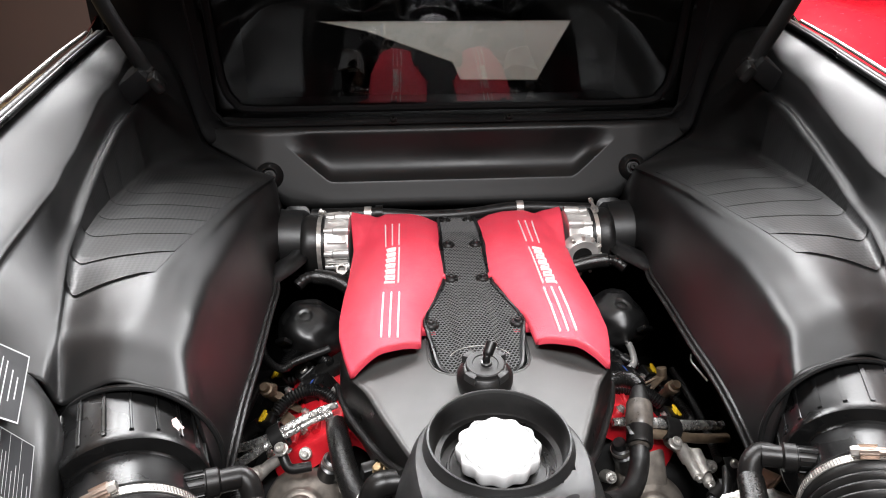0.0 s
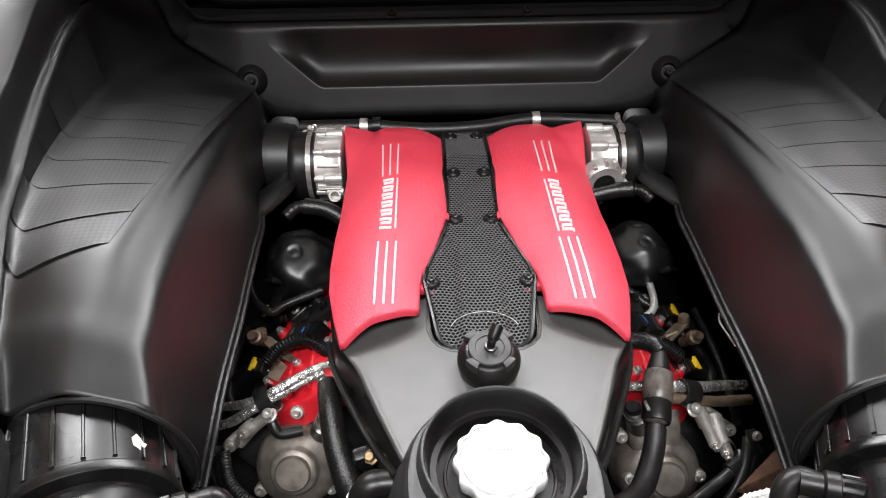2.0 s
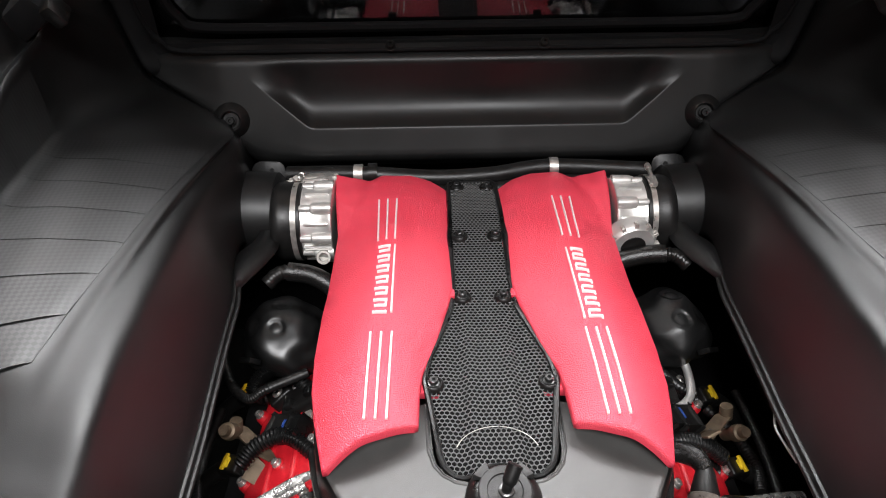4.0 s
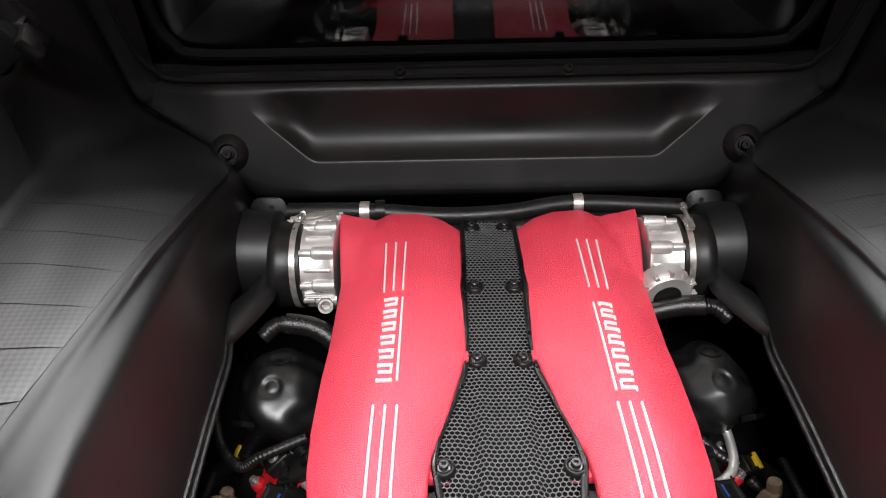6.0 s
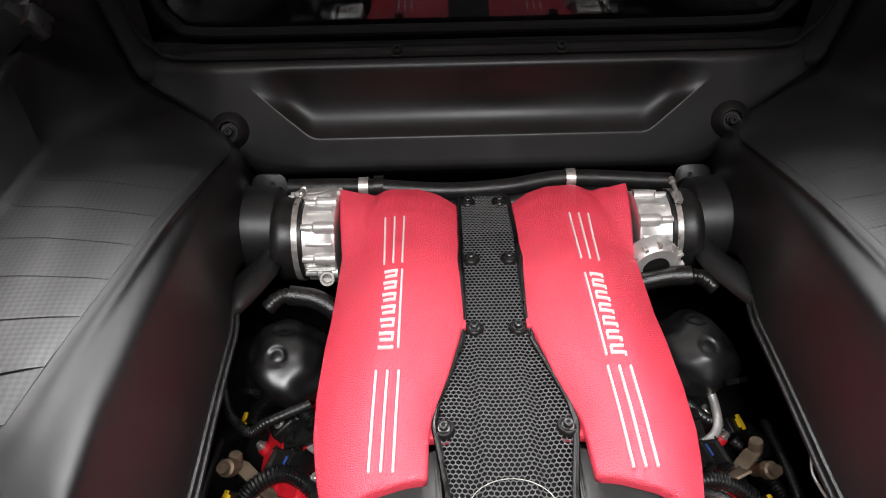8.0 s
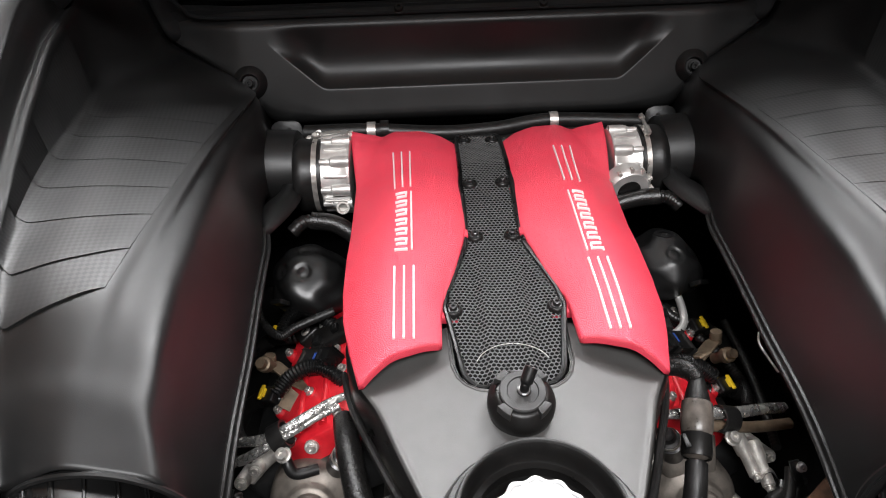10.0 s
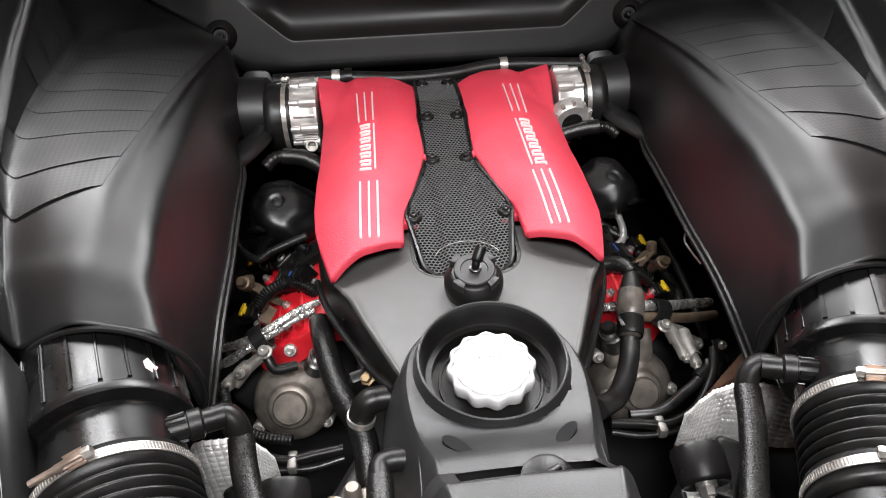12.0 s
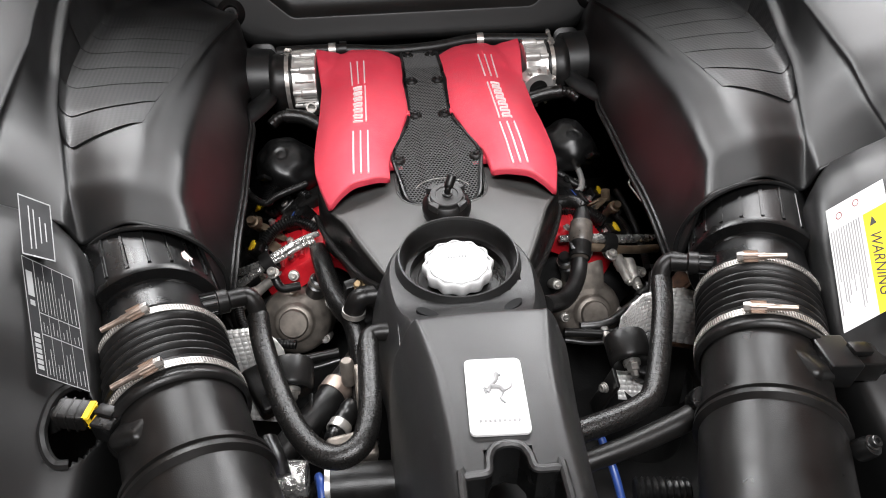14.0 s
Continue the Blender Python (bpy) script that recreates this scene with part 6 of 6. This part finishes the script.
    add_grid(bm, [[o + ex * (i - 30) * 0.0008 + ey * (j - 24) * 0.0008 + ez * 0.001 * math.sqrt(abs(math.sin(i * 0.42) * math.sin(j * 0.42))) for i in range(61)] for j in range(49)])
    part("lower_patch", bm, SHIELD, t, "dimpled lower flap", sharp=80)


def build_mount(s):
    c = Vector((0.184, 0.440, 0.864)) if s > 0 else Vector((-0.190, 0.448, 0.860))
    ax = Vector((0, -0.95, -0.30)).normalized()
    t = thing("engine_mount", c - Vector((0, 0, 0.04)), "round black rubber bush in a black bracket with a hexagon bolt", "engine mount", "engine mounts")
    lathe("bush", [(0.0001, -0.004), (0.012, -0.004), (0.015, -0.002), (0.0205, 0.0), (0.0225, -0.002), (0.0235, -0.005), (0.0240, -0.030), (0.0225, -0.034), (0.0001, -0.036)], c, ax, PLASTIC, t, "black turned bush", seg=40)
    lathe("washer", [(0.0001, 0.002), (0.0095, 0.002), (0.0098, -0.003)], c, ax, STEEL, t, "steel washer", seg=28)
    lathe("bolt", [(0.0001, 0.016), (0.0040, 0.016), (0.0045, 0.010), (0.0070, 0.009), (0.0074, 0.002), (0.0001, 0.001)], c, ax, STEEL, t, "zinc hexagon bolt", seg=6)
    smooth_box("arm", (0.030, 0.060, 0.026), Matrix.Translation(c + Vector((s * 0.038, 0.03, -0.03))) @ pose(0, 0, 0, 20, 0, s * -30), PLASTIC, t, bevel=0.006)
    smooth_box("foot", (0.005, 0.024, 0.080), Matrix.Translation(c + Vector((-s * 0.026, -0.004, -0.045))) @ pose(0, 0, 0, 12, s * 8, 0), PLASTIC, t, bevel=0.002)
    bolt(t, c + Vector((-s * 0.031, -0.012, -0.022)), (-s, -0.4, 0.2), 0.006, STEEL)


for s in (-1, 1):
    build_shield(s)
    build_mount(s)
    t = thing("exhaust_pipe", (s * 0.215, 0.40, 0.76), "rust-brown exhaust pipe below the heat shield", "exhaust pipe", "exhaust pipes") if s < 0 else None
    if s < 0:
        tube("pipe", [(s * 0.24, 0.46, 0.74), (s * 0.218, 0.42, 0.775), (s * 0.198, 0.38, 0.775), (s * 0.188, 0.34, 0.74)], 0.014, RUSTY, t, ribs=7, depth=0.003, seg=20)
    t = thing("oil_line", (s * 0.23, 0.57, 0.78), "thin dark steel oil line along the drive housing", "oil line", "oil lines")
    tube("line", [(s * 0.290, 0.640, 0.815), (s * 0.278, 0.610, 0.800), (s * 0.250, 0.580, 0.785), (s * 0.215, 0.568, 0.778), (s * 0.180, 0.572, 0.778), (s * 0.150, 0.575, 0.780)], 0.0058, PLASTIC, t, n=50, seg=12)
    tube("line", [(s * 0.296, 0.628, 0.806), (s * 0.270, 0.592, 0.788), (s * 0.235, 0.566, 0.772), (s * 0.190, 0.562, 0.768), (s * 0.150, 0.568, 0.772)], 0.0035, DARKSTEEL, t, n=50, seg=10)
    box("clip", (0.010, 0.022, 0.014), Matrix.Translation((s * 0.205, 0.566, 0.776)), STEEL, t, bevel=0.002)
    t = thing("support_bracket", (s * 0.292, 0.635, 0.80), "bent zinc steel bracket with a bolt", "bracket", "support brackets")
    prism("plate", [(-0.005, -0.026), (0.005, -0.024), (0.006, 0.018), (-0.006, 0.022)], 0, 0.002, DARKSTEEL, t, m=plane_matrix((s * 0.292, 0.630, 0.815), (s, 0.5, 0.1), (0, 0.5, 0.8)), bevel=0.0006)
    bolt(t, (s * 0.294, 0.634, 0.826), (0, -0.7, 0.6), 0.0055, STEEL)

hp = thing("heater_pipe", (-0.16, 0.46, 0.83), "black rubber pipe with a coppery clamp band", "hose")
tube("hose", [(-0.118, 0.515, 0.830), (-0.135, 0.480, 0.835), (-0.155, 0.445, 0.838), (-0.185, 0.410, 0.832), (-0.215, 0.38, 0.82)], 0.0165, RUBBER, hp, n=40, seg=20)
d = Vector((-0.155, 0.445, 0.838)) - Vector((-0.135, 0.480, 0.835))
lathe("band", [(0.0168, -0.008), (0.0180, -0.008), (0.0180, 0.008), (0.0168, 0.008)], (-0.146, 0.462, 0.837), d, COPPERY, hp, "coppery clamp band", seg=32)
af = thing("alloy_fitting", (-0.128, 0.42, 0.83), "pale cast alloy fitting with an upright boss and clamped stub", "fitting")
lathe("boss", [(0.0001, 0.017), (0.0055, 0.017), (0.0075, 0.014), (0.0078, -0.010), (0.0065, -0.015), (0.0025, -0.015), (0.0022, -0.010)], (-0.128, 0.455, 0.874), (0.0, 0.15, 1.0), PUMPALLOY, af, "hollow alloy boss", seg=24)
smooth_box("plate", (0.014, 0.10, 0.050), Matrix.Translation((-0.112, 0.42, 0.845)) @ pose(0, 0, 0, 10, 0, 5), PUMPALLOY, af, bevel=0.004)
smooth_box("base", (0.050, 0.030, 0.020), Matrix.Translation((-0.125, 0.375, 0.850)) @ pose(0, 0, 0, 20, 0, 10), PUMPALLOY, af, bevel=0.005)
tube("stub", [(-0.125, 0.430, 0.850), (-0.136, 0.408, 0.850), (-0.146, 0.385, 0.850)], [0.0105, 0.0105, 0.009], GLOSSY, af, "black stub", seg=18, ribs=4, depth=0.001)
lathe("band", [(0.0110, -0.005), (0.0125, -0.005), (0.0125, 0.005), (0.0110, 0.005)], (-0.139, 0.402, 0.850), (-0.011, -0.022, 0), STEEL, af, "steel band", seg=24)
t = thing("coolant_pipe", (-0.14, 0.33, 0.85), "short black pipe end with a pale clamp ring", "hose")
tube("pipe", [(-0.145, 0.330, 0.858), (-0.120, 0.330, 0.858), (-0.075, 0.330, 0.855)], 0.020, RUBBER, t, seg=24)
lathe("ring", [(0.0185, -0.002), (0.0215, -0.002), (0.0215, 0.003), (0.0185, 0.003)], (-0.146, 0.330, 0.858), (1, 0, 0), STEEL, t, "pale steel ring", seg=32)
t = thing("blue_cable", (-0.154, 0.33, 0.85), "short bright blue cable loop", "cable")
tube("cable", [(-0.156, 0.338, 0.835), (-0.156, 0.338, 0.862), (-0.152, 0.326, 0.872), (-0.150, 0.300, 0.860), (-0.150, 0.270, 0.840)], 0.0042, BLUE, t, n=30)
t = thing("foil_sleeve", (-0.19, 0.34, 0.85), "crumpled silver foil sleeve on a pipe", "foil sleeve")
tube("sleeve", [(-0.220, 0.338, 0.845), (-0.195, 0.345, 0.852), (-0.168, 0.345, 0.852)], [0.016, 0.019, 0.017], FOIL, t, seg=22, n=20)
tube("stub", [(-0.205, 0.372, 0.880), (-0.196, 0.352, 0.878), (-0.190, 0.335, 0.872)], 0.011, GLOSSY, t, "black stub", seg=16)
t = thing("brake_line", (0.13, 0.32, 0.85), "thin violet-blue plastic brake line", "line")
tube("line", [(0.120, 0.345, 0.870), (0.126, 0.318, 0.856), (0.130, 0.290, 0.835), (0.132, 0.25, 0.80)], 0.0040, BLUE, t, n=20)
t = thing("cross_pipe", (0.14, 0.30, 0.93), "matt black pipe bolted to the intake pipe", "pipe")
tube("pipe", [(0.205, 0.322, 0.935), (0.165, 0.310, 0.928), (0.120, 0.298, 0.922), (0.07, 0.288, 0.915)], [0.0115, 0.0105, 0.0095, 0.0095], PLASTIC, t, n=30)
lathe("eye", [(0.0001, 0.008), (0.007, 0.008), (0.012, 0.007), (0.013, 0.004), (0.013, -0.010)], (0.196, 0.322, 0.944), (0, -0.4, 0.9), GLOSSY, t, "bolted eye", seg=24)
t = thing("ribbed_plug", (0.165, 0.29, 0.85), "dark ribbed plug with bright edges", "plug")
tube("plug", [(0.140, 0.296, 0.850), (0.165, 0.292, 0.852), (0.190, 0.290, 0.850)], 0.012, GLOSSY, t, ribs=9, depth=0.0025)
bolt(t, (0.150, 0.345, 0.855), (0, -0.5, 0.8), 0.007, STEEL)

# ---- sensors in the intake pipes ----
ml = thing("air_sensor", (-0.3, 0.32, 0.99), "black air-flow sensor with a yellow-ringed plug", "sensor")
A, ax = PIPE_L[1](0.22), PIPE_L[2]
smooth_box("flange", (0.040, 0.052, 0.026), plane_matrix((-0.275, 0.322, 0.985), (0.93, -0.37, 0.0), (0.37, 0.93, 0)) @ pose(0, 0, 0, 0, -30, 0), PLASTIC, ml, bevel=0.008)
smooth_box("socket", (0.020, 0.030, 0.020), plane_matrix((-0.303, 0.330, 0.984), (0.93, -0.37, 0.0), (0.37, 0.93, 0)), GLOSSY, ml, bevel=0.002)
lm = plane_matrix((-0.3200, 0.3345, 0.988), (0.20, 0.97, 0.05), (-0.10, -0.03, 0.99))
bm = bmesh.new()
for d in (-1, 1):
    add_box(bm, (0.0150, 0.0022, 0.0042), lm @ Matrix.Translation((0, d * 0.0062, 0)), 0.0006)
    add_box(bm, (0.0022, 0.0100, 0.0042), lm @ Matrix.Translation((d * 0.0064, 0, 0)), 0.0006)
part("lock_frame", bm, YELLOW, ml, "yellow lock frame")
box("lock_tab", (0.0035, 0.0022, 0.003), Matrix.Translation((-0.3075, 0.330, 0.9955)), YELLOW, ml, "yellow lock tab", bevel=0.0006)
box("latch", (0.016, 0.010, 0.004), plane_matrix((-0.306, 0.331, 0.9955), (0.93, -0.37, 0.0), (0.37, 0.93, 0)), PLASTIC, ml, bevel=0.001)
smooth_box("plug", (0.026, 0.020, 0.018), Matrix.Translation((-0.336, 0.337, 0.988)) @ pose(0, 0, 0, 0, 8, -8), PLASTIC, ml, "boxy black plug", bevel=0.003)
for k in range(3):
    box("plug_rib", (0.0022, 0.0208, 0.0188), Matrix.Translation((-0.344 + 0.007 * k, 0.338 - 0.001 * k, 0.989 - 0.001 * k)) @ pose(0, 0, 0, 0, 8, -8), PLASTIC, ml, bevel=0.0008)
tube("cable", [(-0.347, 0.338, 0.990), (-0.354, 0.338, 0.986), (-0.358, 0.338, 0.972)], 0.006, RUBBER, ml, seg=12)
mr = thing("air_sensor", (0.3, 0.31, 0.98), "black air-flow sensor with a boxy black plug", "sensor")
smooth_box("flange", (0.040, 0.052, 0.026), plane_matrix((0.268, 0.318, 0.990), (0.93, 0.37, 0.0), (-0.37, 0.93, 0)) @ pose(0, 0, 0, 0, 25, 0), PLASTIC, mr, bevel=0.008)
mp_ = plane_matrix((0.300, 0.316, 0.990), (1, 0, -0.12), (0, 1, 0))
smooth_box("socket", (0.030, 0.036, 0.028), mp_ @ Matrix.Translation((-0.006, 0, 0)), GLOSSY, mr, bevel=0.002)
smooth_box("plug", (0.030, 0.026, 0.022), mp_ @ Matrix.Translation((0.022, 0, -0.001)), PLASTIC, mr, "black plug", bevel=0.002)
box("latch", (0.018, 0.012, 0.006), mp_ @ Matrix.Translation((0.014, 0, 0.015)), GLOSSY, mr, bevel=0.001)
tube("cable", [(0.326, 0.316, 0.986), (0.340, 0.316, 0.982), (0.356, 0.314, 0.972)], 0.008, RUBBER, mr, seg=14, ribs=4, depth=0.001)
for s in (-1, 1):
    t = thing("pipe_bracket", (s * 0.27, 0.24, 0.97), "black bolted eye on the intake pipe flange", "bracket", "pipe brackets")
    lathe("eye", [(0.0001, 0.005), (0.005, 0.005), (0.0075, 0.004), (0.0085, 0.0), (0.0085, -0.010)], (s * 0.280, 0.236, 0.985), (s * 0.3, -0.3, 0.9), GLOSSY, t, seg=22)
    bolt(t, (s * 0.280, 0.236, 0.990), (s * 0.3, -0.3, 0.9), 0.006, DARKSTEEL)


# ---- stickers ----
# cast lugs, bent strip and return pipe beside the right drive housing
t = thing("cast_lug_bracket", (0.262, 0.66, 0.79), "pale cast alloy bracket with two bolted lugs", "bracket")
for a, b in (((0.255, 0.690, 0.806), (0.259, 0.642, 0.800)), ((0.268, 0.676, 0.806), (0.268, 0.630, 0.799))):
    a, b = Vector(a), Vector(b)
    ln = (b - a).length
    lathe("lug", [(0.0001, -0.004), (0.0085, -0.002), (0.0085, ln * 0.35), (0.0068, ln * 0.45), (0.0068, ln - 0.001), (0.0060, ln), (0.0001, ln)], a, b - a, ALLOY, t, seg=20)
    bolt(t, b, b - a, 0.0056, STEEL, "bolt", "steel socket bolt")
smooth_box("web", (0.026, 0.018, 0.008), Matrix.Translation((0.262, 0.678, 0.800)) @ pose(0, 0, 0, 12, 0, 10), ALLOY, t, bevel=0.003)
t = thing("strip_bracket", (0.28, 0.625, 0.80), "thin bent steel strip bracket with a bolt", "bracket")
bm = bmesh.new()
strip = catmull([(0.259, 0.634, 0.806), (0.266, 0.638, 0.812), (0.273, 0.636, 0.811), (0.281, 0.621, 0.800), (0.292, 0.608, 0.789)], 24)
add_grid(bm, [[Vector(p), Vector(p) + Vector((0.004, 0.010, -0.007))] for p in strip])
part("strip", bm, STEEL, t)
bm = bmesh.new()
add_grid(bm, [[Vector(p) - Vector((0, 0, 0.0014)), Vector(p) + Vector((0.004, 0.010, -0.0084))] for p in strip])
part("strip_back", bm, DARKSTEEL, t)
bolt(t, (0.298, 0.634, 0.802), (0.1, -0.7, 0.7), 0.0085, DARKSTEEL, "bolt", "stained flange nut")
t = thing("return_pipe", (0.22, 0.59, 0.77), "dark steel return pipe below the drive housing", "pipe")
tube("pipe", [(0.284, 0.634, 0.798), (0.274, 0.619, 0.795), (0.240, 0.599, 0.785), (0.210, 0.584, 0.780), (0.175, 0.584, 0.778)], 0.0062, DARKSTEEL, t, n=40, seg=14)
lathe("collar", [(0.0062, -0.008), (0.0092, -0.008), (0.0096, 0.0), (0.0092, 0.010), (0.0062, 0.010)], (0.272, 0.618, 0.7945), (0.85, 0.5, 0.24), PLASTIC, t, "dark collar", seg=22)


def sticker(name, tl, tr, br, bl, base, label, lift=0.0045):
    """A flat sticker given by its corners: x runs from its lower to its upper edge, y from right to left."""
    tl, tr, br, bl = [Vector(p) for p in (tl, tr, br, bl)]
    t = thing(name, (tl + tr + br + bl) / 4, label, "sticker")
    n = (tr - br).cross(bl - br).normalized()
    if n.z < 0:
        n = -n
    c = [p + n * lift for p in (br, tr, tl, bl)]
    bm = bmesh.new()
    lo = [bm.verts.new(p - n * 0.0006) for p in c]
    hi = [bm.verts.new(p) for p in c]
    bm.faces.new(hi)
    bm.faces.new(lo[::-1])
    for k in range(4):
        bm.faces.new((lo[k], lo[(k + 1) % 4], hi[(k + 1) % 4], hi[k]))
    part("sheet", bm, base, t)

    def at(u, v, h=0.0):
        return c[0].lerp(c[1], u).lerp(c[3].lerp(c[2], u), v) + n * h

    def patch(pname, u0, v0, u1, v1, mat, h=0.0003):
        bm = bmesh.new()
        q = [at(u, v, h) for u, v in ((u0, v0), (u1, v0), (u1, v1), (u0, v1))]
        top = [bm.verts.new(p) for p in q]
        low = [bm.verts.new(p - n * 0.0003) for p in q]
        bm.faces.new(top)
        for k in range(4):
            bm.faces.new((low[k], low[(k + 1) % 4], top[(k + 1) % 4], top[k]))
        return part(pname, bm, mat, t)

    return t, patch, at, n


# tyre and oil data stickers on the left lining
t, patch, at, n = sticker("data_sticker", (-0.411, 0.518, 1.085), (-0.387, 0.517, 1.070), (-0.365, 0.450, 1.054), (-0.387, 0.448, 1.067), STICKER, "small black sticker with pale border and unreadable lines")
for a in ((0, 0, 1, 0.03), (0, 0.97, 1, 1), (0, 0, 0.02, 1), (0.98, 0, 1, 1)):
    patch("border", *a, PALEINK)
for v, u0, u1 in ((0.22, 0.30, 0.62), (0.38, 0.25, 0.70), (0.56, 0.14, 0.80), (0.70, 0.12, 0.84)):
    patch("text_bar", u0, v - 0.017, u1, v + 0.017, PALEINK)
t, patch, at, n = sticker("oil_table_sticker", (-0.393, 0.456, 1.061), (-0.355, 0.447, 1.037), (-0.329, 0.356, 0.989), (-0.365, 0.361, 1.011), STICKER, "black oil data sticker with a pale ruled table")
for a in ((0, 0, 1, 0.014), (0, 0.986, 1, 1), (0, 0, 0.006, 1), (0.994, 0, 1, 1), (0.355, 0, 0.361, 0.78), (0.535, 0, 0.541, 0.78), (0, 0.775, 1, 0.787), (0, 0.60, 1, 0.607), (0, 0.42, 1, 0.427), (0, 0.22, 1, 0.227)):
    patch("rule", *a, PALEINK)
rnd = random.Random(4)
for v0, v1 in ((0.02, 0.21), (0.24, 0.41), (0.44, 0.59), (0.62, 0.77)):
    for u0, u1 in ((0.02, 0.35), (0.37, 0.53), (0.55, 0.98)):
        for k in range(2):
            v = v0 + (v1 - v0) * (k + 0.6) / 2.4
            patch("text_bar", u0 + 0.01, v - 0.0052, u0 + 0.01 + (u1 - u0 - 0.02) * rnd.uniform(0.3, 0.8), v + 0.0052, PALEINK)
for k in range(7):
    patch("brand_bar", 0.05 + 0.044 * k, 0.83, 0.082 + 0.044 * k, 0.94, PALEINK, 0.0003)
patch("brand_bar", 0.66, 0.83, 0.88, 0.95, PALEINK, 0.0003)
patch("brand_bar", 0.58, 0.84, 0.625, 0.93, PALEINK, 0.0003)

# warning sticker on the right lining
t, patch, at, n = sticker("warning_sticker", (0.354, 0.456, 1.040), (0.404, 0.462, 1.069), (0.378, 0.354, 1.014), (0.328, 0.348, 0.985), PAPER, "white warning sticker with a yellow side band", 0.006)
patch("band", 0.0, 0.0, 0.80, 0.42, WARNYEL)
for k in range(12):
    v = 0.965 - 0.043 * k
    patch("text_bar", 0.80 - 0.72 * rnd.uniform(0.55, 1.0), v - 0.010, 0.80, v + 0.010, material("grey_text", (0.22, 0.22, 0.22), 0.5) if k == 0 else bpy.data.materials["grey_text"])
bm = bmesh.new()
for v, u in ((0.80, 0.90), (0.50, 0.93)):
    ring = [at(u + 0.030 * math.cos(a), v + 0.055 * math.sin(a), 0.0003) for a in np.linspace(0, 2 * math.pi, 24, endpoint=False)]
    inn = [at(u + 0.022 * math.cos(a), v + 0.040 * math.sin(a), 0.0003) for a in np.linspace(0, 2 * math.pi, 24, endpoint=False)]
    a1, a2 = [bm.verts.new(p) for p in ring], [bm.verts.new(p) for p in inn]
    for k in range(24):
        bm.faces.new((a1[k], a1[(k + 1) % 24], a2[(k + 1) % 24], a2[k]))
part("symbol_ring", bm, material("dark_red_ink", (0.18, 0.02, 0.02), 0.5), t, "small dark red prohibition ring")
bm = bmesh.new()
bm.faces.new([bm.verts.new(at(u, v, 0.0006)) for u, v in ((0.68, 0.34), (0.68, 0.22), (0.755, 0.28))])
part("symbol", bm, INK, t, "black warning triangle")
cu = bpy.data.curves.new("warning_text", "FONT")
cu.body, cu.size, cu.extrude, cu.align_x, cu.align_y = "WARNING", 0.013, 0.0002, "RIGHT", "CENTER"
tx = new("warning_text", cu)
cu.materials.append(INK)
p0, ex = at(0.62, 0.28, 0.0006), (at(0.1, 0.28) - at(0.62, 0.28)).normalized()
mt = Matrix((ex, n.cross(ex), n)).transposed().to_4x4()
cu.align_x = "LEFT"
tx.parent = t
mt.translation = p0 - t.location
tx.matrix_basis = mt


# ---- red car parked alongside ----
def build_car():
    t = thing("parked_car", (2.6, 3.8, 0.0), "glossy red low sports car parked alongside", "car")
    secs = []
    for y, w, zb, zs, zr, rw in ((1.5, 0.70, 0.30, 0.62, 0.66, 0.5), (1.9, 0.88, 0.22, 0.80, 0.92, 0.6), (2.6, 0.97, 0.20, 0.90, 1.06, 0.62), (3.4, 0.97, 0.20, 0.92, 1.20, 0.60), (4.0, 0.95, 0.20, 0.90, 1.21, 0.58), (4.7, 0.96, 0.20, 0.84, 0.96, 0.62), (5.4, 0.95, 0.22, 0.76, 0.80, 0.6), (6.0, 0.70, 0.28, 0.55, 0.60, 0.5)):
        half = [(0.0, zr), (rw * 0.7, zr - 0.01), (rw, zr - 0.05), (w * 0.90, zs + 0.02), (w, zs - 0.10), (w, 0.5 * (zs + zb)), (w * 0.97, zb), (0.0, zb)]
        secs.append([(2.6 - x, y, z) for x, z in half[::-1]] + [(2.6 + x, y, z) for x, z in half[1:]])
    bm = bmesh.new()
    grid = resample(secs, 60, 50)
    vs = add_grid(bm, grid)
    bm.faces.new(vs[0])
    bm.faces.new(vs[-1][::-1])
    part("body", bm, REDBODY, t, "glossy red bodywork")
    for wx in (-0.86, 0.86):
        for wy in (2.45, 5.1):
            w = lathe("wheel", [(0.0001, -0.10), (0.22, -0.11), (0.24, -0.12), (0.24, 0.12), (0.22, 0.11), (0.0001, 0.10)], (2.6 + wx, wy, 0.345), (1, 0, 0), ALLOY, t, seg=32)
            lathe("tyre", [(0.24, -0.12), (0.33, -0.12), (0.345, -0.10), (0.345, 0.10), (0.33, 0.12), (0.24, 0.12)], (2.6 + wx, wy, 0.345), (1, 0, 0), RUBBER, w, "black tyre", seg=40)
    return t


build_car()
